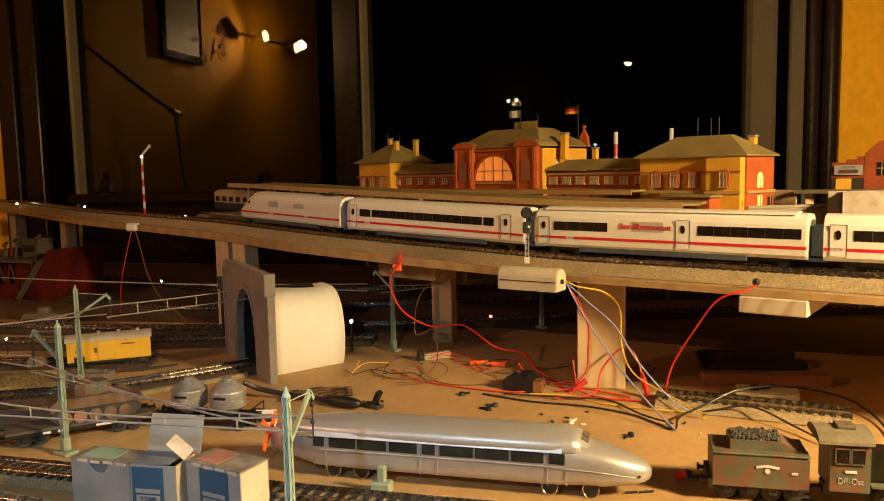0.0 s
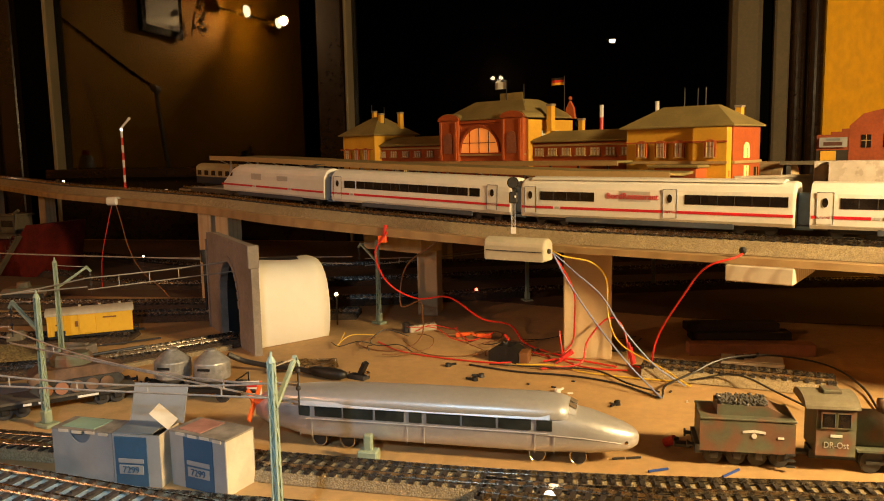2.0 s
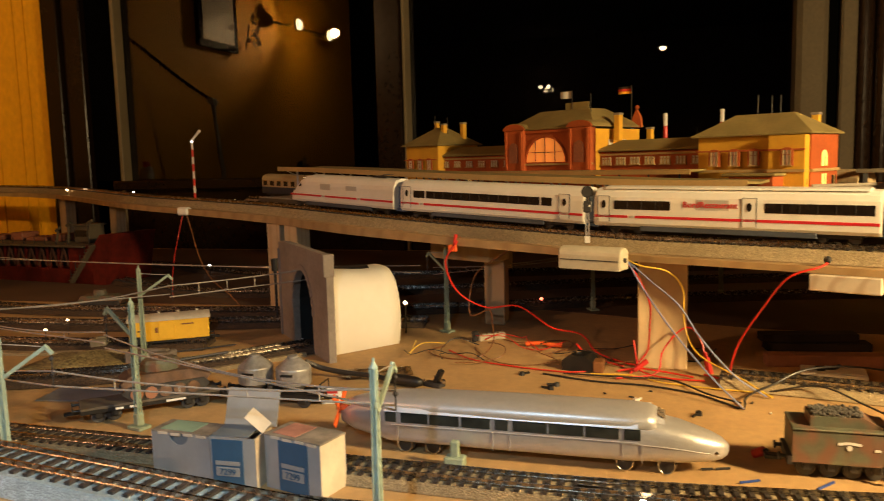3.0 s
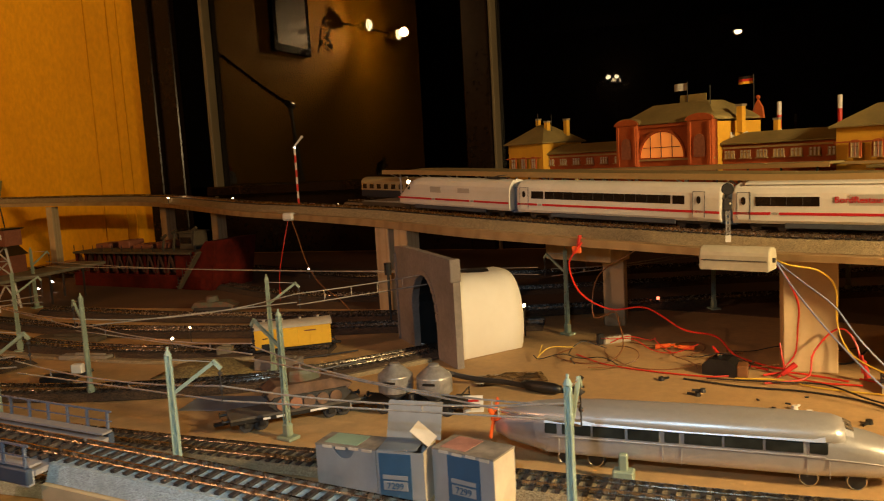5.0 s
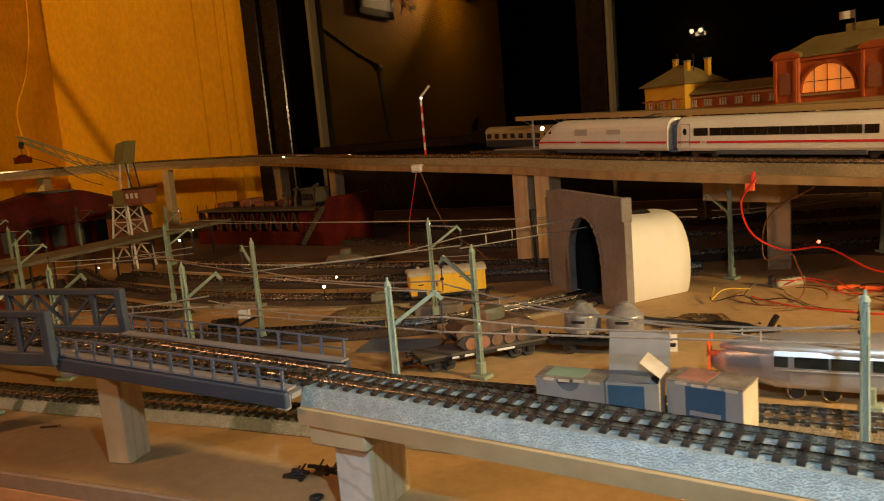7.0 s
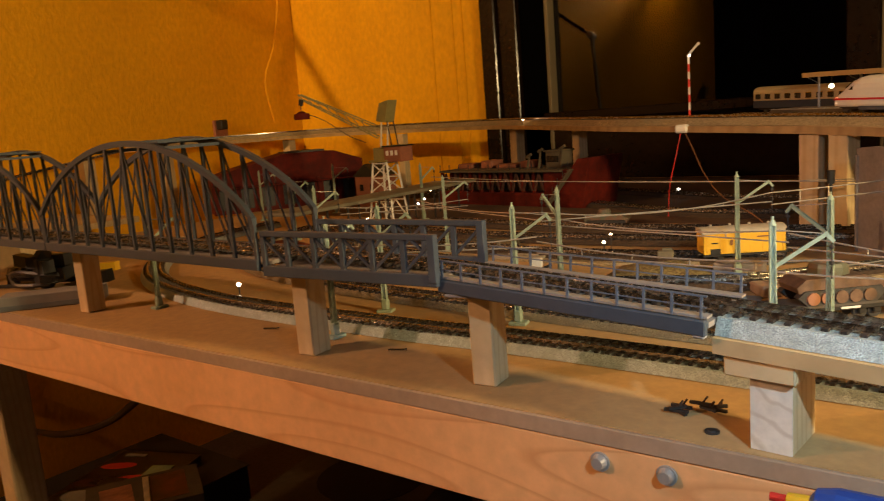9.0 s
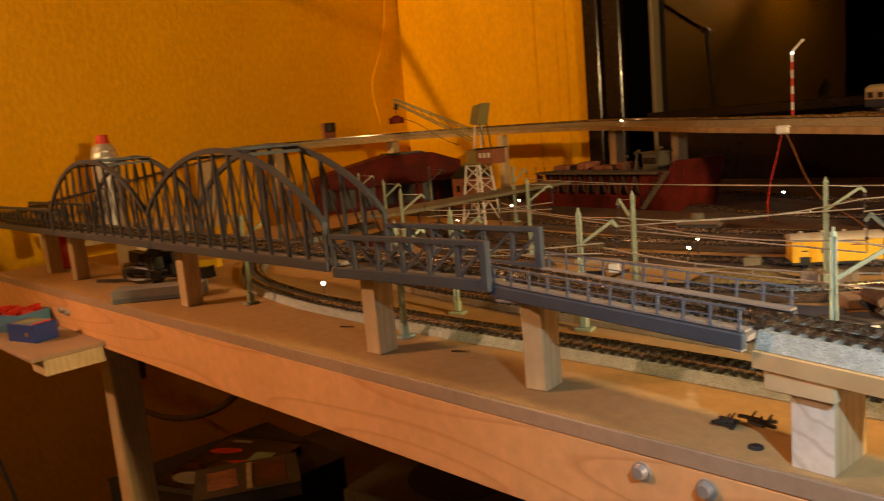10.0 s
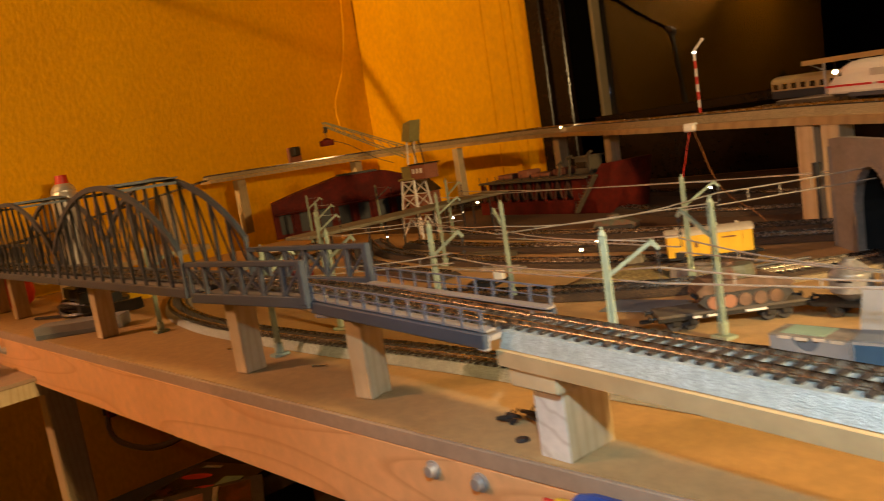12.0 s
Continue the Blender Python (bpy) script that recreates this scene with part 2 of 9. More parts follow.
M = {
    "wall": material("yellow_textured_wallpaper", (0.80, 0.40, 0.006), 0.7, 0, 0.11, 85, 0.09, 3, 0.6, stretch=(1, 1, 0.6), bump_dist=0.003, spec=0.2),
    "panel": material("dark_bounce_brown", (0.09, 0.055, 0.03), 0.6, 0, 0.2, 20, 0.2, 3, 0.1),
    "plaster": material("dark_ceiling_brown", (0.16, 0.11, 0.07), 0.9, 0, 0.06, 30, 0.1, 2, 0.2),
    "floor": material("brown_carpet", (0.10, 0.07, 0.05), 0.95, 0, 0.3, 120, 0.3, 3, 0.5),
    "frame": material("dark_brown_window_frame", (0.016, 0.008, 0.004), 0.20, 0, 0.2, 90, 0.2, 5, 0.05, spec=0.25),
    "seal": material("pale_window_seal", (0.20, 0.15, 0.08), 0.6, 0, 0.1, 30, 0.2, 5, 0),
    "curtain": material("grey_beige_curtain", (0.11, 0.085, 0.05), 0.9, 0, 0.15, 150, 0.2, 4, 0.3),
    "cardboard": material("chipboard_table_top", (0.52, 0.325, 0.135), 0.75, 0, 0.12, 120, 0.22, 5, 0.2),
    "felt": material("grey_brown_hardboard", (0.42, 0.29, 0.19), 0.85, 0, 0.10, 160, 0.2, 5, 0.2),
    "pine": flame("pine_board", (0.86, 0.47, 0.21), (0.58, 0.23, 0.075), (1.5, 3.0, 13.0), 13.0, 0.5, 0.48),
    "pine_block": wood("pine_block", (0.66, 0.50, 0.28), (0.45, 0.27, 0.12), 7, (6, 6, 0.6), 0.6, 0.45),
    "endgrain": wood("sawn_end_grain", (0.68, 0.60, 0.47), (0.35, 0.22, 0.12), 14, (3, 3, 3), 0.75, 0.5),
    "sawn": sawn("pale_sawn_face", (0.74, 0.69, 0.60)),
    "plank": wood("thin_plywood", (0.60, 0.42, 0.21), (0.42, 0.25, 0.1), 4, (0.4, 5, 5), 0.65, 0.4),
    "deck_ply": wood("worn_deck_plywood", (0.44, 0.29, 0.13), (0.26, 0.15, 0.06), 4, (0.4, 5, 5), 0.65, 0.5),
    # Brown of the added sheet that stands in for shade at the rear.
    "shade_sheet": material("shade_sheet_brown", (0.110, 0.056, 0.025), 0.8, 0, 0.15, 140, 0.25, 6, 0.2),
    "strip_blue": material("grey_blue_card", (0.17, 0.20, 0.23), 0.45, 0, 0.08, 150, 0.2, 14, 0.05),
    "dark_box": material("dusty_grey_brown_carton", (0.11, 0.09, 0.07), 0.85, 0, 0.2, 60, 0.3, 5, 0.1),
    "dark_carton": material("near_black_brown", (0.022, 0.015, 0.010), 0.85, 0, 0.2, 60, 0.3, 5, 0.1),
    "ballast": speckled("grey_ballast", (0.42, 0.33, 0.19), (0.22, 0.16, 0.08), 950, bump=0.5),
    # Yard ballast, base colour about a quarter of the deck ballast's.
    "ballast_dark": speckled("dark_brown_ballast", (0.095, 0.058, 0.032), (0.036, 0.022, 0.012), 760),
    "ballast_shiny": speckled("silvery_ballast_sheet", (0.54, 0.63, 0.63), (0.31, 0.36, 0.36), 1250, 0.36, 0.45, 0.22),
    "sleeper": material("dark_plastic_sleeper", (0.030, 0.022, 0.018), 0.6, 0, 0.3, 200, 0.2, 30, 0.2, random_tint=0.35),
    "rail": material("steel_rail", (0.50, 0.45, 0.39), 0.26, 1.0, 0.3, 300, 0.3, 20, 0.05),
    "rust": material("oxidised_rail_side", (0.10, 0.055, 0.035), 0.7, 0.3, 0.3, 200, 0.3, 20, 0.1),
    "bridge": material("blue_grey_plastic_bridge", (0.062, 0.080, 0.108), 0.42, 0, 0.10, 220, 0.15, 12, 0.08),
    "bridge_rail": material("grey_blue_railing", (0.14, 0.165, 0.21), 0.30, 0, 0.10, 220, 0.15, 12, 0.05),
    "bridge_deck": material("grey_plastic_deck", (0.30, 0.27, 0.25), 0.6, 0, 0.1, 300, 0.2, 15, 0.1),
    "mast": material("pale_green_plastic_mast", (0.31, 0.38, 0.27), 0.5, 0, 0.12, 250, 0.2, 20, 0.08),
    # Paler, bluer copy for front masts, with the cool light in the colour.
    "mast_cool": material("cool_lit_green_mast", (0.34, 0.44, 0.36), 0.5, 0, 0.10, 250, 0.15, 20, 0.08),
    "wire": material("bright_contact_wire", (0.80, 0.74, 0.64), 0.22, 0.6, 0.2, 200, 0.2, 20, 0),
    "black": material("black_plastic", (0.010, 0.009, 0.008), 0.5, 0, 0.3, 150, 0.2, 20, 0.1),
    "dark": material("dark_grey_metal", (0.05, 0.047, 0.045), 0.5, 0.3, 0.3, 150, 0.2, 20, 0.1),
    "chrome": material("chrome", (0.75, 0.74, 0.72), 0.14, 1.0, 0.05, 80, 0.1, 10, 0),
    "silver": material("silver_paint", (0.58, 0.57, 0.57), 0.36, 0.55, 0.05, 260, 0.08, 14, 0.04),
    "silver_edge": material("polished_silver_edge", (0.70, 0.70, 0.71), 0.42, 0.65, 0.04, 260, 0.06, 14, 0.02),
    "silver_low": material("grey_silver_paint", (0.46, 0.45, 0.45), 0.5, 0.3, 0.05, 260, 0.10, 14, 0.04),
    "train_white": material("cream_white_train_paint", (0.78, 0.76, 0.70), 0.35, 0, 0.03, 200, 0.06, 20, 0.02, clear=0.2),
    "train_red": material("red_stripe_paint", (0.62, 0.018, 0.028), 0.35, 0, 0.05, 200, 0.05, 20, 0),
    "train_grey": material("grey_train_marking", (0.46, 0.44, 0.40), 0.45, 0, 0.05, 200, 0.05, 20, 0),
    "train_skirt": material("dark_blue_grey_underframe", (0.06, 0.075, 0.10), 0.5, 0, 0.2, 200, 0.2, 20, 0.1),
    "coupler_blue": material("blue_gangway", (0.10, 0.17, 0.30), 0.5, 0, 0.15, 200, 0.2, 20, 0.1),
    "window_dark": material("smoked_train_window", (0.022, 0.016, 0.013), 0.10, 0, 0.4, 90, 0.3, 25, 0),
    "railcar_window": material("dull_greenish_side_window", (0.030, 0.036, 0.034), 0.45, 0, 0.5, 90, 0.4, 60, 0, spec=0.25),
    "yellow": material("yellow_wagon_paint", (0.80, 0.46, 0.025), 0.45, 0, 0.05, 200, 0.12, 20, 0.05),
    "wagon_roof": material("dusty_grey_roof", (0.50, 0.44, 0.34), 0.7, 0, 0.1, 200, 0.2, 20, 0.1),
    "camo": material("camouflage_green_paint", (0.115, 0.120, 0.078), 0.6, 0, 0.12, 300, 0.25, 30, 0.1),
    "tank_red": material("red_brown_camouflage", (0.32, 0.14, 0.075), 0.7, 0, 0.2, 90, 0.3, 30, 0.15),
    "silo": material("dusty_silver_silo", (0.37, 0.35, 0.32), 0.34, 0.35, 0.2, 120, 0.3, 60, 0.1),
    "moss": speckled("olive_brown_scatter", (0.30, 0.23, 0.09), (0.13, 0.09, 0.035), 420, 0.95, 0.6),
    "cab_glass": material("brown_cab_glazing", (0.20, 0.15, 0.10), 0.15, 0, 0.2, 90, 0.3, 25, 0),
    "cab_roof": material("dusty_tan_cab_roof", (0.21, 0.18, 0.115), 0.8, 0, 0.15, 200, 0.25, 30, 0.1),
    "coal": material("coal", (0.13, 0.12, 0.105), 0.8, 0, 0.5, 900, 0.3, 40, 0.5),
    "stone": material("grey_tunnel_stone", (0.24, 0.20, 0.165), 0.9, 0, 0.15, 200, 0.2, 20, 0.5),
    "paper": material("white_drawing_paper", (0.80, 0.76, 0.66), 0.7, 0, 0.02, 60, 0.06, 12, 0.03),
    "station_yellow": material("ochre_station_wall", (0.68, 0.36, 0.022), 0.75, 0, 0.06, 250, 0.15, 20, 0.12),
    "station_red": material("red_brick_station_wall", (0.42, 0.085, 0.012), 0.8, 0, 0.15, 350, 0.2, 25, 0.2),
    "station_roof": material("olive_grey_roof", (0.25, 0.185, 0.058), 0.8, 0, 0.1, 300, 0.25, 20, 0.3),
    "station_trim": material("pale_stone_trim", (0.40, 0.26, 0.10), 0.75, 0, 0.06, 250, 0.1, 20, 0.05),
    "curtain_white": material("white_window_curtain", (0.68, 0.65, 0.58), 0.7, 0, 0.1, 300, 0.2, 30, 0),
    "lit_window": glowing("lit_station_window", (1.0, 0.30, 0.05), 0.55),
    "lit_dim": glowing("dim_lit_window", (1.0, 0.62, 0.18), 0.9),
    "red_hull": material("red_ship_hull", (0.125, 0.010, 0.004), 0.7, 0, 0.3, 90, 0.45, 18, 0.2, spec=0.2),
    "dusty_red": material("dusty_red_brown_brace", (0.085, 0.030, 0.016), 0.8, 0, 0.2, 200, 0.3, 20, 0.1),
    "dull_tank": material("dull_olive_red_camouflage", (0.17, 0.095, 0.055), 0.75, 0, 0.3, 90, 0.5, 60, 0.15),
    "warehouse": material("dark_red_brown_brick", (0.30, 0.060, 0.012), 0.85, 0, 0.2, 350, 0.3, 25, 0.25),
    "grey_quay": material("dusty_grey_quay", (0.105, 0.080, 0.046), 0.85, 0, 0.12, 200, 0.25, 12, 0.15),
    "crane_grey": material("olive_yellow_crane_plastic", (0.27, 0.22, 0.075), 0.55, 0, 0.12, 200, 0.2, 15, 0.1),
    "white": material("white_plastic", (0.74, 0.71, 0.66), 0.5, 0, 0.05, 200, 0.12, 20, 0.04),
    "cream": material("cream_plastic_housing", (0.58, 0.53, 0.39), 0.45, 0, 0.06, 200, 0.15, 20, 0.05),
    "red": material("red_plastic", (0.60, 0.03, 0.02), 0.4, 0, 0.08, 200, 0.1, 20, 0.03),
    "orange": material("orange_plastic", (0.85, 0.13, 0.02), 0.45, 0, 0.06, 200, 0.1, 20, 0.03),
    "red_wire": material("red_insulated_wire", (0.66, 0.03, 0.015), 0.4, 0, 0.06, 200, 0.1, 20, 0),
    "brown_wire": material("brown_insulated_wire", (0.22, 0.09, 0.03), 0.45, 0, 0.06, 200, 0.1, 20, 0),
    "yellow_wire": material("yellow_insulated_wire", (0.74, 0.48, 0.05), 0.45, 0, 0.06, 200, 0.1, 20, 0),
    "blue_wire": material("grey_blue_insulated_wire", (0.26, 0.30, 0.50), 0.45, 0, 0.06, 200, 0.1, 20, 0),
    "black_wire": material("black_insulated_wire", (0.025, 0.022, 0.02), 0.45, 0, 0.06, 200, 0.1, 20, 0),
    "brown_cable": material("dark_brown_rubber", (0.055, 0.026, 0.012), 0.5, 0, 0.06, 200, 0.1, 20, 0),
    # Carton fronts carry their shade in this darkened white.
    "box_white": material("worn_shaded_white_cardboard", (0.30, 0.30, 0.295), 0.75, 0, 0.06, 120, 0.18, 25, 0.08),
    # Carton sides carry the warm lamplight in this paler cream.
    "box_side": material("bare_lit_cream_cardboard", (0.66, 0.56, 0.42), 0.8, 0, 0.06, 120, 0.25, 40, 0.08),
    "box_top": material("grubby_grey_brown_cardboard", (0.30, 0.25, 0.19), 0.8, 0, 0.25, 80, 0.5, 60, 0.12),
    "box_blue": material("blue_printed_cardboard", (0.030, 0.092, 0.175), 0.6, 0, 0.08, 120, 0.15, 25, 0.05),
    "box_green": material("green_printed_cardboard", (0.26, 0.38, 0.27), 0.65, 0, 0.1, 80, 0.2, 25, 0.05),
    "box_red": material("faded_red_printed_cardboard", (0.44, 0.20, 0.14), 0.7, 0, 0.3, 70, 0.3, 25, 0.05),
    "blue": material("blue_plastic", (0.02, 0.06, 0.30), 0.35, 0, 0.08, 150, 0.1, 20, 0.03),
    "sky_blue": material("light_blue_cardboard", (0.09, 0.24, 0.42), 0.6, 0, 0.08, 150, 0.12, 20, 0.03),
    "platform": material("pale_platform_paving", (0.30, 0.26, 0.20), 0.8, 0, 0.08, 250, 0.15, 15, 0.1),
    "coach_cream": material("cream_coach_paint", (0.44, 0.35, 0.19), 0.4, 0, 0.05, 200, 0.12, 20, 0.02),
    "coach_blue": material("dark_blue_coach_paint", (0.02, 0.035, 0.06), 0.4, 0, 0.1, 200, 0.12, 20, 0.02),
    "brown_brick": material("brown_brick_plastic", (0.30, 0.10, 0.05), 0.7, 0, 0.2, 300, 0.2, 25, 0.2),
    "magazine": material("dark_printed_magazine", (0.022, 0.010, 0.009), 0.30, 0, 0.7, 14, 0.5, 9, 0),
    "magazine_red": material("dark_red_printed_picture", (0.12, 0.022, 0.014), 0.35, 0, 0.6, 30, 0.5, 18, 0),
    "cold_bulb": glowing("bluish_bulb", (0.62, 0.84, 1.0), 20.0),
    "night": material("gap_black", (0.002, 0.002, 0.002), 1.0, 0, 0.1, 5, 0.1, 2, 0, spec=0.0),
    "pane": glass("window_glass", (0.5, 0.5, 0.5), 0.5, 0.0, 1.62),
    "bag": glass("thin_clear_film", (1.0, 0.99, 0.97), 0.97, 0.15, 1.35),
    "milky": material("milky_scratched_plastic", (0.36, 0.30, 0.24), 0.28, 0, 0.10, 60, 0.35, 30, 0.05),
    "clear": glass("clear_plastic", (0.95, 0.95, 0.95), 0.93, 0.08, 1.45),
    "bulb": glowing("warm_bulb", (1.0, 0.74, 0.42), 40.0),
    "bulb_small": glowing("small_warm_bulb", (1.0, 0.72, 0.42), 14.0),
    "bulb_white": glowing("small_white_bulb", (1.0, 0.92, 0.82), 10.0),
    "bulb_red": glowing("small_red_bulb", (1.0, 0.16, 0.08), 6.0),
}


# ---- mesh helpers ----
def box(bm, c, s, rot=None, bevel=0.0):
    """A box at centre c with size s, turned by rot degrees about z."""
    m = Matrix.Translation(c) @ Matrix.Rotation(radians(rot or 0), 4, "Z") @ Matrix.Diagonal((*s, 1))
    vs = bmesh.ops.create_cube(bm, size=1, matrix=m)["verts"]
    if bevel:
        es = list({e for v in vs for e in v.link_edges})
        bmesh.ops.bevel(bm, geom=es, offset=bevel, segments=1, affect="EDGES")
    return bm


def cyl(bm, a, b, r, r2=None, n=10, caps=True):
    """A round bar or cone from a to b."""
    a, b = Vector(a), Vector(b)
    d = b - a
    m = Matrix.Translation((a + b) / 2) @ d.to_track_quat("Z", "Y").to_matrix().to_4x4()
    bmesh.ops.create_cone(bm, cap_ends=caps, segments=n, radius1=r, radius2=r if r2 is None else r2, depth=d.length, matrix=m)
    return bm


def ball(bm, c, r, n=8, squash=(1, 1, 1)):
    bmesh.ops.create_uvsphere(bm, u_segments=n, v_segments=max(4, n // 2 + 1), radius=r, matrix=Matrix.Translation(c) @ Matrix.Diagonal((*squash, 1)))
    return bm


def bar(bm, a, b, w, h):
    """A flat or square bar from a to b, w wide and h high."""
    a, b = Vector(a), Vector(b)
    d = b - a
    q = d.to_track_quat("X", "Z").to_matrix().to_4x4()
    bmesh.ops.create_cube(bm, size=1, matrix=Matrix.Translation((a + b) / 2) @ q @ Matrix.Diagonal((d.length, w, h, 1)))
    return bm


def loft(bm, rings, close=True, cap=True):
    """Skin through rings of points, each ring a list of as many places."""
    rows = [[bm.verts.new(p) for p in ring] for ring in rings]
    n = len(rows[0])
    for r0, r1 in zip(rows, rows[1:]):
        for i in range(n if close else n - 1):
            j = (i + 1) % n
            bm.faces.new((r0[i], r0[j], r1[j], r1[i]))
    if cap and close:
        bm.faces.new(rows[0][::-1])
        bm.faces.new(rows[-1])
    return bm


def extrude(bm, outline, h, axis="z", base=0.0):
    """A flat outline (u, v) drawn out by h along an axis from base."""
    put = {"z": lambda u, v, w: (u, v, w), "y": lambda u, v, w: (u, w, v), "x": lambda u, v, w: (w, u, v)}[axis]
    return loft(bm, [[put(u, v, base) for u, v in outline], [put(u, v, base + h) for u, v in outline]])


def smooth_path(pts, step=0.02):
    """Points at even steps along a smooth curve through pts."""
    P = [Vector(p) for p in pts]
    P = [P[0] * 2 - P[1]] + P + [P[-1] * 2 - P[-2]]
    fine = []
    for i in range(1, len(P) - 2):
        for k in range(24):
            t = k / 24
            p0, p1, p2, p3 = P[i - 1:i + 3]
            fine.append(0.5 * ((2 * p1) + (p2 - p0) * t + (2 * p0 - 5 * p1 + 4 * p2 - p3) * t * t + (3 * p1 - p0 - 3 * p2 + p3) * t ** 3))
    fine.append(P[-2])
    out, run = [fine[0]], 0.0
    for a, b in zip(fine, fine[1:]):
        d = (b - a).length
        while run + d >= step and d > 1e-9:
            f = (step - run) / d
            a = a.lerp(b, f)
            out.append(a)
            d = (b - a).length
            run = 0.0
        run += d
    out.append(fine[-1])
    return out


def normals(path):
    """The level direction to the left of the way at each point of a path."""
    res = []
    for i in range(len(path)):
        d = path[min(i + 1, len(path) - 1)] - path[max(i - 1, 0)]
        d.z = 0
        d.normalize()
        res.append(Vector((-d.y, d.x, 0)))
    return res


def sweep(bm, path, profile):
    """A section of (aside, up) places carried along a path."""
    ns = normals(path)
    return loft(bm, [[p + n * u + Vector((0, 0, v)) for u, v in profile] for p, n in zip(path, ns)])


def tube(bm, pts, r, n=6, step=0.006):
    """A round wire along a smooth curve."""
    path = smooth_path(pts, step)
    rings, up = [], Vector((0.3, 0.2, 1)).normalized()
    for i, p in enumerate(path):
        d = (path[min(i + 1, len(path) - 1)] - path[max(i - 1, 0)]).normalized()
        s = d.cross(up).normalized()
        w = s.cross(d)
        rings.append([p + (s * math.cos(a) + w * math.sin(a)) * r for a in (2 * math.pi * k / n for k in range(n))])
    return loft(bm, rings)


def mesh_of(name, bm, mat, smooth=False):
    bmesh.ops.recalc_face_normals(bm, faces=bm.faces)
    me = bpy.data.meshes.new(name)
    bm.to_mesh(me)
    bm.free()
    me.materials.append(mat)
    if smooth:
        for p in me.polygons:
            p.use_smooth = True
    return me


def part(name, bm, mat, parent, label="", smooth=False, at=None):
    """Links a bmesh as one mesh object under a thing or a part."""
    ob = new(name, bm if isinstance(bm, bpy.types.Mesh) else mesh_of(name, bm, mat, smooth))
    ob.parent = parent
    if at is not None:
        ob.matrix_basis = at
    if label:
        ob["label"] = label
    return ob


def thing(name, m, label, category, group=""):
    """An empty at the base of a thing, to which its parts are hung."""
    e = new(name)
    e.empty_display_size = 0.02
    e.matrix_basis = m
    return tagged(e, label, category, group)


def single(name, bm, mat, label, category="", group="", kind="", smooth=False, at=None):
    """A thing that is one mesh."""
    ob = new(name, mesh_of(name, bm, mat, smooth))
    if at is not None:
        ob.matrix_basis = at
    return tagged(ob, label, category, group, kind)


def B():
    return bmesh.new()


def writing(name, text, size, m, mat, parent, depth=0.0002):
    """Raised lettering in the built-in font, as a mesh."""
    cu = bpy.data.curves.new(name, "FONT")
    cu.body, cu.size, cu.extrude = text, size, depth
    cu.align_x, cu.align_y = "CENTER", "CENTER"
    tmp = bpy.data.objects.new(name, cu)
    scene.collection.objects.link(tmp)
    dg = bpy.context.evaluated_depsgraph_get()
    me = bpy.data.meshes.new_from_object(tmp.evaluated_get(dg))
    bpy.data.objects.remove(tmp)
    me.materials.clear()
    me.materials.append(mat)
    ob = new(name, me)
    ob.parent = parent
    ob.matrix_basis = m
    return ob

# ---- room ----
WALL_X, WIN_Y, FLOOR_Z, CEIL_Z = -2.40, 1.75, -0.78, 1.72


def structure(name, bm, mat, label):
    return single(name, bm, mat, label, kind="structure")


def room():
    structure("floor", box(B(), (-1.0, -2.2, FLOOR_Z - 0.05), (8, 9, 0.1)), M["floor"], "dark brown carpeted floor under the table")
    # Ceiling and walls behind the camera are kept dark to cut bounced light.
    structure("ceiling", box(B(), (-1.0, -2.2, CEIL_Z + 0.06), (8, 9, 0.12)), M["plaster"], "unseen ceiling, made dark to cut bounced light")
    structure("wall_west", box(B(), (WALL_X - 0.06, -0.30, 0.47), (0.12, 4.10, 2.5)), M["wall"], "yellow textured wallpaper on the side wall")
    structure("wall_north_a", box(B(), ((WALL_X - 1.58) / 2, WIN_Y + 0.06, 0.47), (-1.58 - WALL_X, 0.12, 2.5)), M["wall"], "yellow textured wallpaper beside the window")
    structure("wall_north_b", box(B(), (1.22, WIN_Y + 0.06, 0.47), (1.56, 0.12, 2.5)), M["wall"], "bright yellow textured wallpaper beside the window")
    structure("wall_east", box(B(), (2.06, -2.2, 0.47), (0.12, 8.0, 2.5)), M["panel"], "unseen far side wall, made dark to cut bounced light")
    structure("wall_south", box(B(), (-1.0, -6.4, 0.47), (7.0, 0.12, 2.5)), M["panel"], "dark wall at the back of the room")
    structure("wall_outer", box(B(), (-4.6, -4.35, 0.47), (0.12, 4.0, 2.5)), M["panel"], "wall of the dark adjoining room")
    structure("wall_return", box(B(), (-3.5, -2.29, 0.47), (2.1, 0.12, 2.5)), M["panel"], "wall between the two rooms")
    structure("wall_sill", box(B(), (-0.57, WIN_Y + 0.07, -0.30), (2.02, 0.14, 0.96)), M["frame"], "dark brown panelling below the window")
    structure("wall_lintel", box(B(), (-0.57, WIN_Y + 0.06, 1.62), (2.02, 0.12, 0.2)), M["wall"], "yellow wall above the window")
    # upright folds of the wallpaper beside the window
    for i, x in enumerate((-1.78, -1.70, -1.665, 0.565)):
        structure("trim", box(B(), (x, WIN_Y - 0.002, 0.47), (0.004, 0.003, 2.5)), M["wall"], "upright seam of the yellow wallpaper")


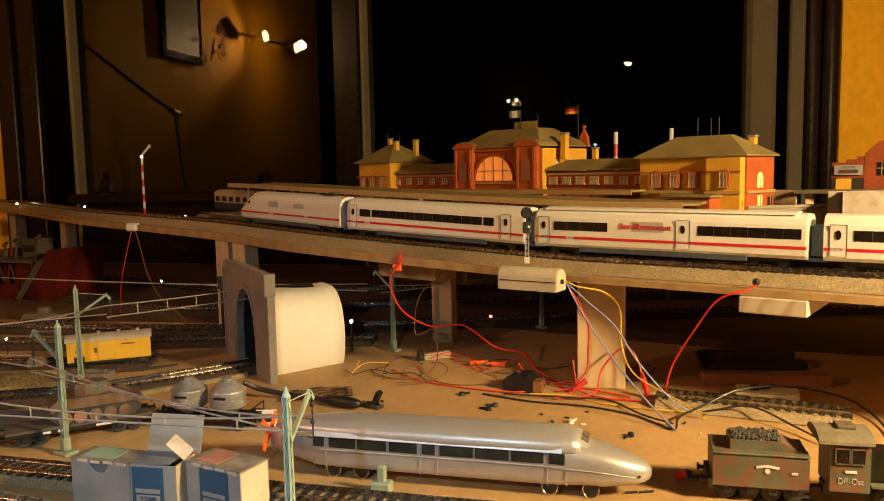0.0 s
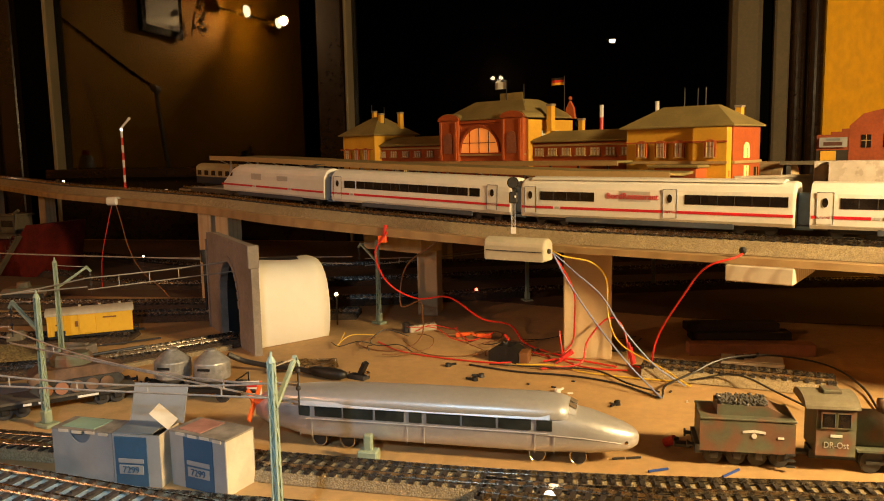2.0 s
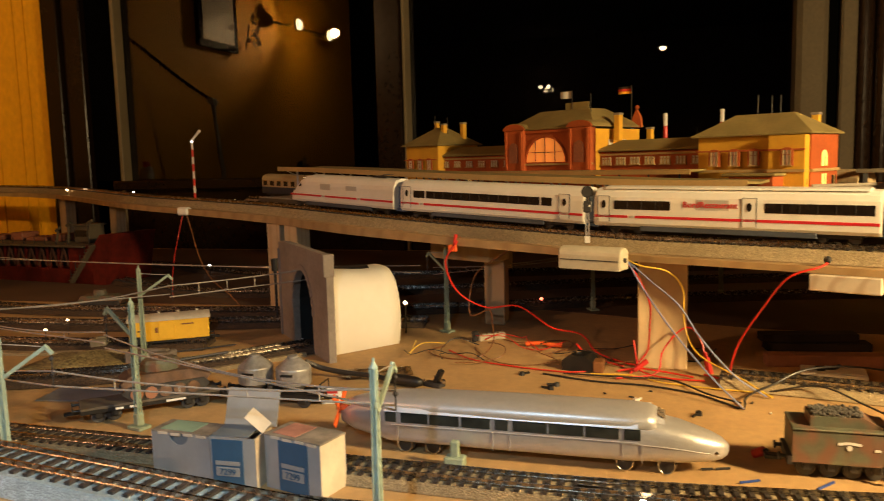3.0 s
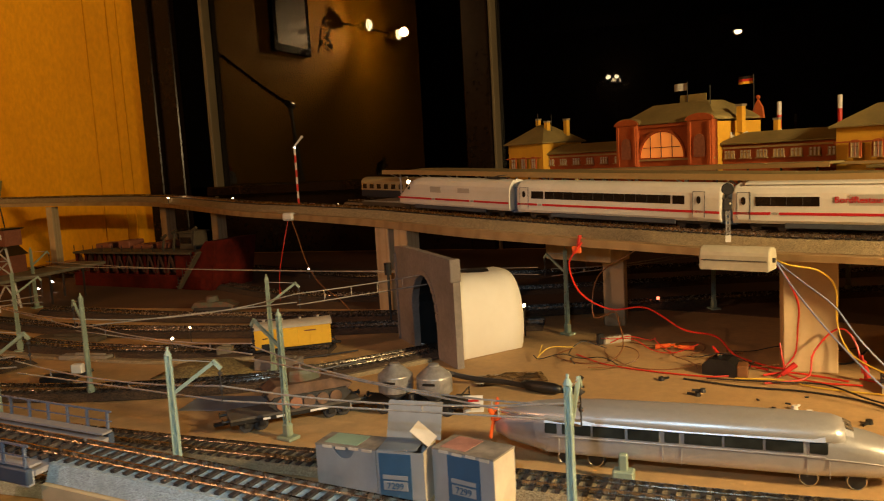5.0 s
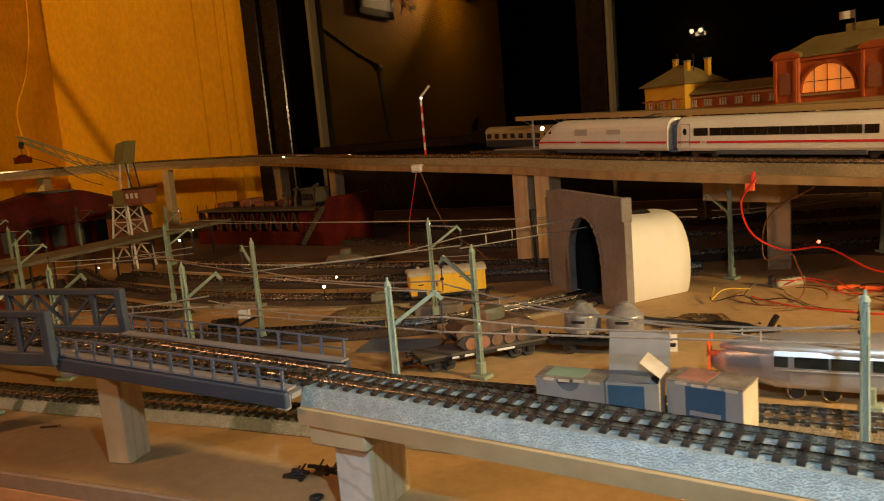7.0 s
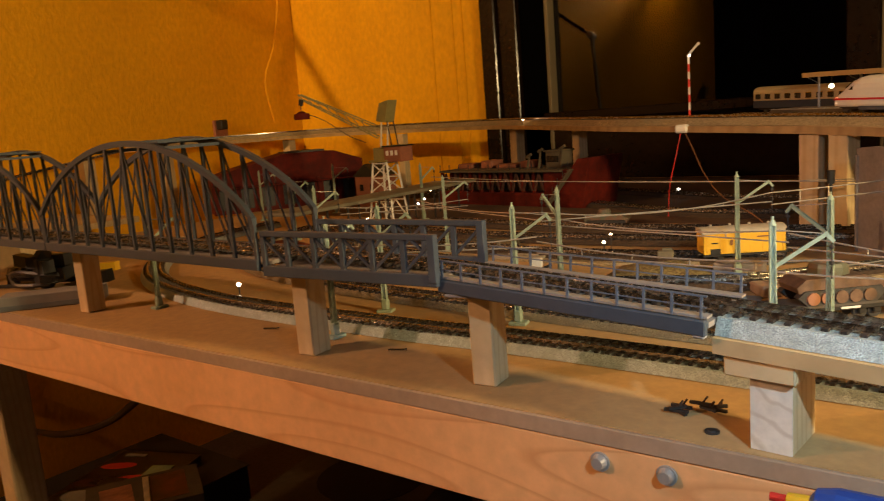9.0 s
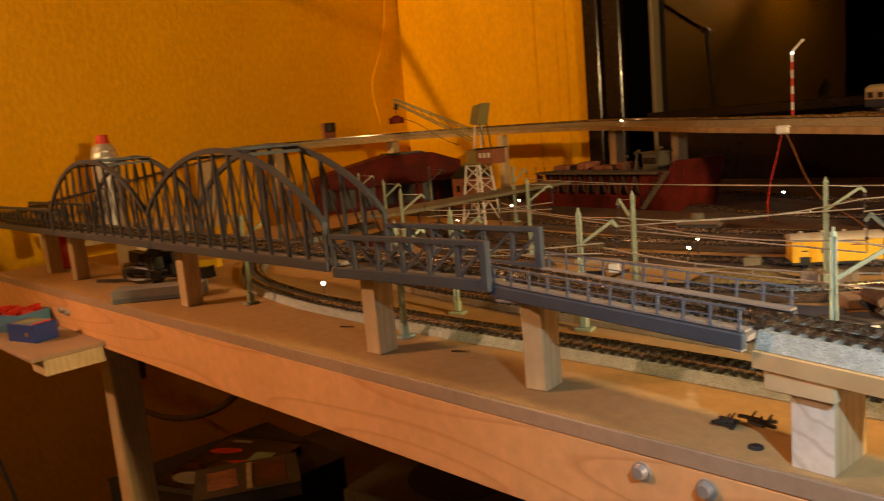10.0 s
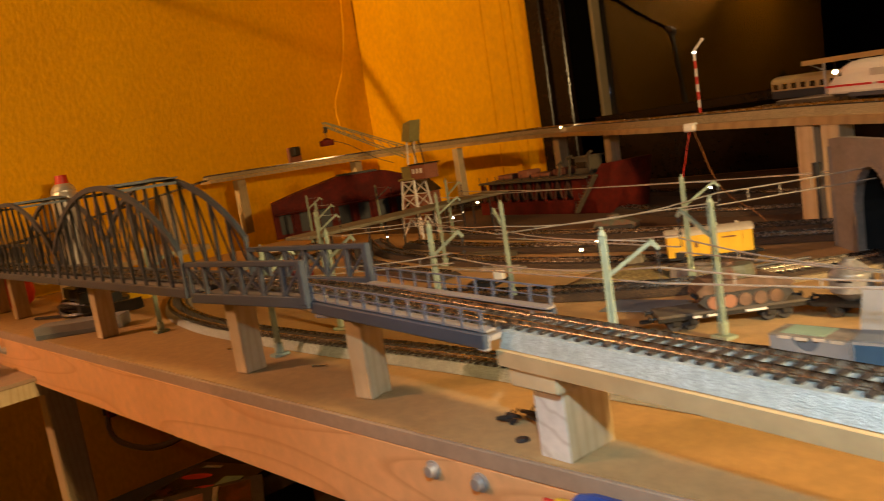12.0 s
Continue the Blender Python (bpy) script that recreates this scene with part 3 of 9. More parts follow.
def window(name, x0, x1):
    z0, z1 = 0.18, 1.52
    w = new(name)
    tagged(w, "dark brown window with night behind its glass", kind="structure")
    w.matrix_basis = Matrix.Translation((0, WIN_Y, 0))
    pane = part("pane", box(B(), ((x0 + x1) / 2, 0.030, (z0 + z1) / 2), (x1 - x0, 0.006, z1 - z0)), M["pane"], w, "dark reflecting window pane")
    pane.visible_shadow = False
    part("sill", box(B(), ((x0 + x1) / 2, -0.01, z0 - 0.012), (x1 - x0 - 0.002, 0.09, 0.024), bevel=0.003), M["frame"], w)
    part("window_frame", box(B(), ((x0 + x1) / 2, 0.02, z1 + 0.02), (x1 - x0 - 0.002, 0.06, 0.04), bevel=0.004), M["frame"], w)
    return w


def posts():
    """The glossy dark posts, pale seals and the drawn curtain at both sides."""
    def post(x0, x1, mat, y0, y1, label, bev=0.003, z0=-0.12):
        structure("trim", box(B(), ((x0 + x1) / 2, WIN_Y + (y0 + y1) / 2, (z0 + 1.5) / 2), (x1 - x0, y1 - y0, 1.5 - z0), bevel=bev), mat, label)
    post(-1.58, -1.53, M["frame"], -0.035, 0.05, "glossy dark brown window post")
    post(-1.528, -1.47, M["frame"], -0.02, 0.05, "glossy dark brown window post")
    # Solid strips without sheen paint the dark of the gaps.
    post(-1.468, -1.39, M["night"], 0.0, 0.05, "flat black strip painting the gap beside the window post", 0.0)
    post(-1.389, -1.378, M["seal"], -0.004, 0.05, "pale edge strip of the window", 0.002)
    post(-0.655, -0.592, M["frame"], -0.02, 0.055, "dark brown post between the windows")
    post(-0.591, -0.583, M["seal"], -0.012, 0.05, "pale edge strip of the window", 0.002)
    post(0.255, 0.314, M["curtain"], -0.03, 0.05, "grey beige curtain strip beside the window", 0.01)
    post(0.315, 0.337, M["night"], 0.0, 0.05, "flat black strip painting the gap beside the curtain", 0.0)
    post(0.338, 0.368, M["curtain"], -0.02, 0.05, "narrow grey strip beside the window post", 0.004)
    for x, r in ((0.3855, 0.0165), (0.4205, 0.0180)):
        structure("trim", cyl(B(), (x, WIN_Y, -0.12), (x, WIN_Y, 1.5), r, n=24), M["frame"], "glossy dark brown rounded window post")


room()
window("window_1", -1.377, -0.656)
window("window_2", -0.582, 0.254)
posts()


# ---- lamps of the room, behind the camera ----
def lamp(name, kind, m, energy, colour, size=0.05):
    d = bpy.data.lights.new(name, kind)
    d.energy, d.color = energy, colour
    if kind == "AREA":
        d.shape, d.size = "DISK", size
    else:
        d.shadow_soft_size = size
    ob = new(name, d)
    ob.matrix_basis = m
    return ob


def ceiling_lamp(x, y, z, label, k=1.0):
    """A hanging lamp with a round shade open below."""
    t = thing("ceiling_lamp", Matrix.Translation((x, y, z)), label, "lamp")
    part("cord", cyl(B(), (0, 0, 0.10 * k), (0, 0, CEIL_Z - z), 0.004), M["black"], t)
    part("shade", cyl(B(), (0, 0, -0.02), (0, 0, 0.10 * k), 0.13 * k, 0.05 * k, 28, caps=False), M["white" if k == 1 else "dark"], t, smooth=True)
    part("bulb", ball(B(), (0, 0, 0.03 * k), 0.035 * k, 14), M["bulb"], t, smooth=True)
    return t


ceiling_lamp(0.64, 0.27, 0.48, "white hanging lamp low over the end of the table")
lamp("key_lamp", "POINT", Matrix.Translation((0.64, 0.27, 0.42)), 79, (1.0, 0.70, 0.33), 0.05)
ceiling_lamp(0.02, -3.5, 1.16, "small dark hanging lamp far back in the room", 0.40)
lamp("far_lamp", "POINT", Matrix.Translation((0.02, -3.5, 1.145)), 8, (1.0, 0.65, 0.3), 0.03)


def wall_spots():
    t = thing("spot_lamp", Matrix.Translation((WALL_X, -1.36, 1.12)), "twin spot lamps on a bar on the yellow wall", "lamp")
    part("bar", cyl(B(), (0.02, -0.36, 0.03), (0.02, 0.36, 0.0), 0.008), M["chrome"], t)
    for y in (-0.24, 0.24):
        part("arm", cyl(B(), (0.02, y, 0.0), (0.09, y, -0.01), 0.006), M["chrome"], t)
        s = part("spot", cyl(B(), (0.08, y, -0.01), (0.155, y + 0.01, -0.01), 0.02, 0.042, 18, caps=False), M["chrome"], t, smooth=True)
        part("bulb", ball(B(), (0.148, y + 0.01, -0.01), 0.030, 14, (0.8, 0.8, 1.25)), M["bulb"], s, smooth=True)
    eye = Vector((WALL_X + 0.30, -1.34, 1.08))
    lamp("spot_glow", "POINT", Matrix.Translation(eye), 23, (1.0, 0.58, 0.24), 0.03)
    for aim, cone, watts, tone in (((-2.40, -0.35, 1.14), 82, 212, (1.0, 0.61, 0.25)), ((-0.95, 0.24, -0.02), 36, 84, (1.0, 0.53, 0.32))):
        s = lamp("spot_beam", "SPOT", Matrix.Translation(eye) @ (Vector(aim) - eye).to_track_quat("-Z", "Y").to_matrix().to_4x4(), watts, tone, 0.03)
        s.data.spot_size, s.data.spot_blend = radians(cone), 0.9
    # a small twin lamp far back on the rear wall
    f = thing("spot_lamp", Matrix.Translation((-1.37, -6.33, 1.07)), "small twin wall lamp at the far end of the room", "lamp")
    part("plate", box(B(), (0, 0, 0), (0.16, 0.02, 0.06), bevel=0.004), M["chrome"], f)
    for x in (-0.05, 0.05):
        part("arm", cyl(B(), (x, 0.0, 0.0), (x, 0.24, 0.02), 0.006), M["chrome"], f)
        part("bulb", ball(B(), (x, 0.25, 0.02), 0.026, 12), M["bulb"], f, smooth=True)


wall_spots()


def cold_fill_lamp():
    # Unseen cool source for near things; its lamp body and desk are added.
    t = thing("desk_lamp", Matrix.Translation((-0.12, -0.42, -0.085)), "unseen cold lamp added for the bluish light on near things", "desk lamp")
    part("foot", cyl(B(), (0, 0, 0), (0, 0, 0.018), 0.07, 0.06, 24), M["black"], t)
    part("stem", tube(B(), [(0, 0, 0.018), (0, -0.01, 0.20), (0, 0.06, 0.40), (0, 0.24, 0.470), (0, 0.405, 0.424)], 0.006, 8, 0.02), M["black"], t)
    part("head", cyl(B(), (0, 0.402, 0.426), (-0.006, 0.424, 0.404), 0.016, 0.022, 20, caps=False), M["black"], t)
    part("bulb", ball(B(), (-0.003, 0.414, 0.414), 0.009, 12), M["cold_bulb"], t, "bluish glowing bulb")
    eye = Vector((-0.128, 0.010, 0.311))
    s = lamp("cold_fill_beam", "SPOT", Matrix.Translation(eye) @ (Vector((-0.33, 0.36, 0.0)) - eye).to_track_quat("-Z", "Y").to_matrix().to_4x4(), 7.6, (0.55, 0.80, 1.0), 0.012)
    s.data.spot_size, s.data.spot_blend = radians(88), 1.0
    d = thing("desk", Matrix.Translation((0.22, -0.65, FLOOR_Z)), "unseen dark desk added to hold the cold lamp", "desk")
    part("top", box(B(), (0, 0, 0.68), (1.3, 0.60, 0.03), bevel=0.004), M["black"], d)
    for sx in (-0.60, 0.60):
        for sy in (-0.26, 0.26):
            part("leg", box(B(), (sx, sy, 0.3325), (0.04, 0.04, 0.665)), M["black"], d)


cold_fill_lamp()


# ---- the table ----
def table():
    t = thing("layout_table", Matrix.Translation((0, 0, FLOOR_Z)), "long home-made pine table with a chipboard top", "table")
    h = -FLOOR_Z
    part("tabletop", extrude(B(), [(-1.80, 0.2375), (1.58, 0.339), (1.58, 1.74), (-1.80, 1.74)], 0.011, "z", h - 0.011), M["cardboard"], t, "dusty chipboard top")
    tilt = Matrix.Translation((-0.5, 0.2755, 0)) @ Matrix.Rotation(radians(1.72), 4, "Z")
    part("fascia", box(B(), (0.38, 0.0105, h - 0.0398), (3.37, 0.024, 0.0570), bevel=0.0012), M["pine"], t, "pine front board with wide growth rings", at=tilt)
    part("edge_strip", box(B(), (0.38, -0.0008, h - 0.0058), (3.37, 0.003, 0.0110), bevel=0.0006), M["felt"], t, at=tilt)
    for x, y in ((-1.37, 0.285), (-0.1, 0.35), (1.45, 0.30), (0.3, 1.6), (1.45, 1.6)):
        part("leg", box(B(), (x, y, (h - 0.069) / 2), (0.040, 0.040, h - 0.069), bevel=0.002), M["pine_block"], t)
    part("crossbar", box(B(), (-1.36, 0.95, h - 0.06), (0.05, 1.2, 0.08)), M["pine_block"], t)
    for x, z in ((-0.488, -0.0215), (-0.448, -0.0210), (-1.46, -0.030), (-1.435, -0.031)):
        y = 0.2740 + (x + 0.5) * 0.0300
        bm = cyl(B(), (x, y, h + z), (x, y - 0.005, h + z), 0.0052, 0.0036, 16)
        cyl(bm, (x, y + 0.0010, h + z), (x, y - 0.0012, h + z), 0.0060, 0.0060, 18)
        part("bolt", bm, M["silver"], t, "shiny domed bolt head")


table()

# ---- tracks ----
SLEEPER = mesh_of("sleeper", box(box(B(), (0, 0, 0), (0.0032, 0.028, 0.0022)), (0, 0, 0.0014), (0.0014, 0.0014, 0.001)), M["sleeper"])


def track(pts, label, bed=None, bed_h=0.008, pick=0, pitch=0.0086, half=0.017, foot=0.024):
    """A stretch of track along pts (its underside): bed, two rails, sleepers. pick: how many sleepers are objects of their own."""
    t = thing("model_track", Matrix.Identity(4), label, "track", "tracks of the layout")
    path = smooth_path(pts, 0.012)
    if bed:
        part("ballast_bed", sweep(B(), path, [(-foot, 0), (-half, bed_h), (half, bed_h), (foot, 0)]), bed, t)
    zr = bed_h + 0.0014
    for s in (-0.0083, 0.0083):
        bm = sweep(B(), path, [(s - 0.0006, zr), (s - 0.0006, zr + 0.0028), (s + 0.0006, zr + 0.0028), (s + 0.0006, zr)])
        sweep(bm, path, [(s - 0.0013, zr - 0.0003), (s - 0.0013, zr + 0.0004), (s + 0.0013, zr + 0.0004), (s + 0.0013, zr - 0.0003)])
        part("rail", bm, M["rail"], t)
    ties = smooth_path(pts, pitch)
    ns = normals(ties)
    rest = bmesh.new()
    for i, (p, n) in enumerate(zip(ties, ns)):
        m = Matrix.Translation(p + Vector((0, 0, bed_h + 0.0003))) @ Matrix.Rotation(math.atan2(-n.x, n.y), 4, "Z")
        if i < pick:
            part("sleeper", SLEEPER, None, t, at=m)
        else:
            bmesh.ops.create_cube(rest, size=1, matrix=m @ Matrix.Diagonal((0.0032, 0.028, 0.0022, 1)))
    if len(rest.verts):
        o = part("sleeper_strip", rest, M["sleeper"], t)
        o["kind"] = "stuff"
    else:
        rest.free()
    return t


XS = (-2.4, -2.0, -1.39, -0.8, -0.55, -0.25, -0.03, 0.1, 0.9)
ZS = (0.172, 0.170, 0.161, 0.1445, 0.137, 0.124, 0.116, 0.1155, 0.113)


def deck_z(x):
    return float(np.interp(x, XS, ZS))


EDGE = [(-2.22, 1.0), (-2.19, 1.25), (-2.08, 1.44), (-1.86, 1.49), (-1.55, 1.47), (-1.34, 1.415), (-1.2, 1.345), (-0.93, 1.17), (-0.73, 1.08), (-0.57, 1.005),
        (-0.41, 0.915), (-0.25, 0.838), (-0.10, 0.77), (-0.03, 0.742), (0.06, 0.705), (0.15, 0.668), (0.27, 0.62), (0.5, 0.53), (0.8, 0.42)]
EDGE3 = [(x, y, 0.0) for x, y in EDGE]


def beside(off, z=0.0, x0=-9, x1=9, step=0.03):
    """The line that runs off metres behind the deck's front edge."""
    path = smooth_path(EDGE3, step)
    out = []
    for p, n in zip(path, normals(path)):
        q = p + n * off
        if x0 <= q.x <= x1:
            out.append(Vector((q.x, q.y, deck_z(q.x) + z)))
    return out


def deck():
    path = smooth_path(EDGE3, 0.04)
    ns = normals(path)
    rings = []
    for p, n in zip(path, ns):
        w = float(np.interp(p.x, (-1.0, -0.75, -0.45), (0.085, 0.16, 0.52)))
        z = deck_z(p.x)
        q = p + n * w
        q.y = min(q.y, 1.70)
        zb = z - float(np.interp(p.x, (-1.0, -0.4, 0.0), (0.0085, 0.011, 0.006)))
        rings.append([(p.x, p.y, zb), (p.x, p.y, z), (q.x, q.y, z), (q.x, q.y, zb)])
    t = thing("upper_deck", Matrix.Identity(4), "curved plywood upper deck on wooden posts", "deck")
    part("board", loft(B(), rings), M["deck_ply"], t, "thin plywood board with worn edge")

    def support(x, y, w, d, top, rot=0, mat="pine_block", base=0.0):
        part("post", box(B(), (x, y, (base + top) / 2), (w, d, top - base), rot, 0.001), M[mat], t)
    support(-0.008, 0.792, 0.047, 0.052, 0.1092, 0)
    support(-0.213, 0.960, 0.026, 0.030, 0.084, 0)
    support(-0.245, 0.945, 0.10, 0.04, 0.112, -28, "plank", 0.085)
    support(-0.545, 1.015, 0.030, 0.030, 0.126, -25)
    support(-0.505, 0.985, 0.028, 0.024, 0.125, -25)
    support(-1.30, 1.445, 0.026, 0.024, 0.1475, -20)
    support(-1.06, 1.31, 0.022, 0.022, 0.140, -20)
    support(-1.715, 1.505, 0.02, 0.022, 0.154, 0)
    support(-2.14, 1.46, 0.03, 0.026, 0.160, 0)
    support(-2.24, 1.10, 0.03, 0.026, 0.160, 0)
    support(0.150, 0.712, 0.054, 0.086, 0.1090, -24, "endgrain", 0.0950)
    support(0.45, 0.75, 0.045, 0.045, 0.1075, 0)
    support(0.30, 1.40, 0.045, 0.045, 0.1080, 0)
    support(-0.30, 1.40, 0.045, 0.045, 0.1175, 0)
    return t


deck()
ICE_LINE = beside(0.036)
track([p + Vector((0, 0, 0.0006)) for p in ICE_LINE], "upper main track on pale speckled ballast along the deck edge", M["ballast"], 0.011, 0)
track([p + Vector((0, 0, 0.0006)) for p in beside(0.172, 0, -0.75, 0.7)], "station track behind the platform on pale ballast", M["ballast"], 0.008, 0)

# lower tracks
track([(0.62, 0.3875, 0.0005), (0.2, 0.3875, 0.0005), (-0.2, 0.3875, 0.0005), (-0.5, 0.3875, 0.0005), (-0.62, 0.384, 0.0005), (-0.76, 0.376, 0.0005), (-1.0, 0.378, 0.0005), (-1.2, 0.425, 0.0005), (-1.36, 0.53, 0.0005), (-1.46, 0.68, 0.0005), (-1.50, 0.86, 0.0005)],
      "lower front track on grey silvery ballast under the bridge", M["ballast_shiny"], 0.008, 180, half=0.0155, foot=0.0190)
track([(0.66, 0.500, 0.0005), (0.3, 0.481, 0.0005), (0.15, 0.468, 0.0005), (0.02, 0.456, 0.0005), (-0.08, 0.452, 0.0005), (-0.22, 0.4560, 0.0005), (-0.40, 0.460, 0.0005), (-0.52, 0.464, 0.0005), (-0.65, 0.470, 0.0005), (-0.9, 0.482, 0.0005), (-1.15, 0.54, 0.0005), (-1.30, 0.66, 0.0005), (-1.36, 0.84, 0.0005)],
      "second lower track on grey ballast beside the boxes", M["ballast"], 0.007, 150, half=0.0140, foot=0.0155)
track([(0.5, 0.422, 0.0006), (0.2, 0.424, 0.0006), (0.05, 0.430, 0.0006), (-0.06, 0.440, 0.0006)], "branching turnout track with dark sleepers", None, 0.0072, 40)
YARD = [  # each line from its portal or turnout end
    [(-0.395, 0.780), (-0.47, 0.695), (-0.56, 0.625), (-0.75, 0.565), (-1.0, 0.56), (-1.25, 0.64)],
    [(-0.87, 0.648), (-0.95, 0.660), (-1.15, 0.72), (-1.3, 0.82)],
    [(-0.52, 0.775), (-0.70, 0.735), (-0.9, 0.735), (-1.15, 0.79), (-1.35, 0.90)],
    [(-0.30, 0.93), (-0.48, 0.90), (-0.7, 0.845), (-0.95, 0.83), (-1.2, 0.87)],
    [(0.45, 1.25), (0.2, 1.2), (-0.05, 1.12), (-0.3, 1.02), (-0.55, 0.955), (-0.85, 0.925), (-1.15, 0.95)],
    [(0.5, 1.42), (0.2, 1.36), (-0.1, 1.27), (-0.4, 1.16), (-0.75, 1.10), (-1.2, 1.30), (-1.7, 1.34)],
    [(0.5, 1.55), (0.1, 1.48), (-0.3, 1.36), (-0.7, 1.28), (-1.1, 1.42), (-1.7, 1.42)],
]
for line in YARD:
    track([(x, y, 0.0008 + 0.0001 * i) for i, (x, y) in enumerate(line)], "dark lower yard track on dark brown ballast", M["ballast_dark"], 0.006, 30)
track([(0.045, 0.728, 0.0008), (0.12, 0.715, 0.0008), (0.20, 0.697, 0.0008)], "loose piece of track with pale ballast edge", M["ballast"], 0.007, 24)



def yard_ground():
    # Dark sheet added under deck and rear yard; its colour deepens their shade.
    g = thing("shade_sheet", Matrix.Identity(4), "dark brown sheet added to deepen the shade of the rear yard", "board")
    part("sheet", extrude(B(), [(-1.74, 1.03), (-1.20, 0.995), (-0.60, 1.02), (-0.20, 1.06), (0.10, 0.97), (0.95, 0.90), (0.95, 1.72), (-1.74, 1.72)], 0.0007, "z", 0.0003), M["shade_sheet"], g)
    s = thing("ballast_strip", Matrix.Identity(4), "pale tan ballast strip along the yard track", "ballast")
    part("strip", sweep(B(), smooth_path([(-0.60, 0.735, 0.0), (-0.70, 0.702, 0.0), (-0.82, 0.698, 0.0), (-0.96, 0.703, 0.0)], 0.012), [(-0.008, 0.0004), (-0.005, 0.0034), (0.005, 0.0034), (0.008, 0.0004)]), M["ballast"], s)
    c = thing("card_sheet", Matrix.Translation((-0.528, 0.580, 0.0)) @ Matrix.Rotation(radians(10), 4, "Z"), "flat grey-blue card lying on the table by the wagons", "card")
    part("card", box(B(), (0, 0, 0.0007), (0.076, 0.042, 0.0008)), M["strip_blue"], c)


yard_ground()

# ramp from the bridge
RAMP = [(-0.421, 0.3023, 0.0603), (-0.36, 0.2975, 0.0581), (-0.3, 0.2924, 0.0560), (-0.2, 0.2836, 0.0524), (-0.1, 0.2742, 0.0488), (0.0, 0.2642, 0.0452), (0.1, 0.2536, 0.0416), (0.25, 0.236, 0.0362), (0.5, 0.20, 0.027)]


def ramp():
    track(RAMP, "raised front track on silvery ballast strip", M["ballast_shiny"], 0.0090, 130, half=0.0165, foot=0.0205)
    t = thing("ramp_support", Matrix.Identity(4), "raw pine strip and blocks carrying the raised track", "support")
    part("strip", sweep(B(), smooth_path(RAMP, 0.03), [(-0.0235, -0.0090), (-0.0235, -0.0004), (0.0235, -0.0004), (0.0235, -0.0090)]), M["plank"], t, "pale wooden strip")
    part("block", box(B(), (-0.3945, 0.303, 0.0198), (0.0215, 0.036, 0.0396), -3, 0.0008), M["pine_block"], t, "pine block cut with a saw")
    part("sawn_face", box(B(), (-0.3945 - 0.0181 * math.sin(radians(3)), 0.303 - 0.0181 * math.cos(radians(3)), 0.0198), (0.0209, 0.0007, 0.0390), -3), M["sawn"], t, "pale face with slanting saw marks")
    part("block", box(B(), (-0.398, 0.301, 0.0450), (0.036, 0.044, 0.0104), -5, 0.0008), M["pine_block"], t)
    for x, y, h in ((0.0, 0.264, 0.0360), (0.38, 0.217, 0.0222)):
        part("block", box(B(), (x, y, h / 2), (0.024, 0.04, h), 0, 0.0008), M["pine_block"], t)


ramp()

# ---- the long bridge ----
def span(name, x1, x0, label):
    """An empty at the right end of a span; local x runs to the left end."""
    return thing(name, Matrix.Translation((x1, 0.2935, 0.078)), label, "bridge", "spans of the long bridge")


HALF = 0.0315


def bars(t, segs, nm, w=0.0028, d=0.0024, mat="bridge"):
    for a, b in segs:
        part(nm, bar(B(), a, b, d, w), M[mat], t)


def deck_part(t, length):
    part("bridge_deck", box(B(), (-length / 2, 0, 0.0035), (length - 0.001, 0.046, 0.003)), M["bridge_deck"], t)
    for y in (-HALF, HALF):
        part("bottom_chord", box(B(), (-length / 2, y, 0.0035), (length - 0.0006, 0.0042, 0.0085), bevel=0.0006), M["bridge"], t)
    n = int(length / 0.03)
    for i in range(n):
        part("cross_beam", box(B(), (-length * (i + 0.5) / n, 0, 0.0005), (0.003, 2 * HALF - 0.004, 0.003)), M["bridge"], t)


def arch_span(x1, length=0.36):
    t = span("arch_bridge", x1, x1 - length, "blue-grey plastic arched truss bridge on wooden piers")
    deck_part(t, length)

    def top(s):
        return 0.038 + 0.067 * (1 - (2 * s - 1) ** 2) ** 0.86
    n = 12
    for y in (-HALF, HALF):
        rings = []
        for k in range(37):
            s = k / 36
            z = top(s)
            rings.append([(-length * s, y - 0.0022, z - 0.0026), (-length * s, y + 0.0022, z - 0.0026), (-length * s, y + 0.0022, z + 0.0026), (-length * s, y - 0.0022, z + 0.0026)])
        part("arch_chord", loft(B(), rings), M["bridge"], t)
        segs, diag = [], []
        for k in range(n + 1):
            s = k / n
            segs.append(((-length * s + (0.0015 if k == n else -0.0015 if k == 0 else 0), y, 0.006), (-length * s + (0.0015 if k == n else -0.0015 if k == 0 else 0), y, top(s))))
            if k < n:
                s2 = (k + 1) / n
                if k < n / 2:
                    diag.append(((-length * s, y, 0.008), (-length * s2, y, top(s2) - 0.002)))
                else:
                    diag.append(((-length * s2, y, 0.008), (-length * s, y, top(s) - 0.002)))
        bars(t, segs, "post", 0.0034, 0.0026)
        bars(t, diag, "diagonal", 0.0015, 0.0012)
    for k in range(4, n - 3):
        s = k / n
        part("top_brace", bar(B(), (-length * s, -HALF, top(s)), (-length * s, HALF, top(s)), 0.003, 0.0028), M["bridge"], t)
    part("top_plate", box(B(), (-length * 0.47, 0, top(0.5) - 0.0012), (0.10, 2 * HALF, 0.0016)), M["bridge"], t)
    return t


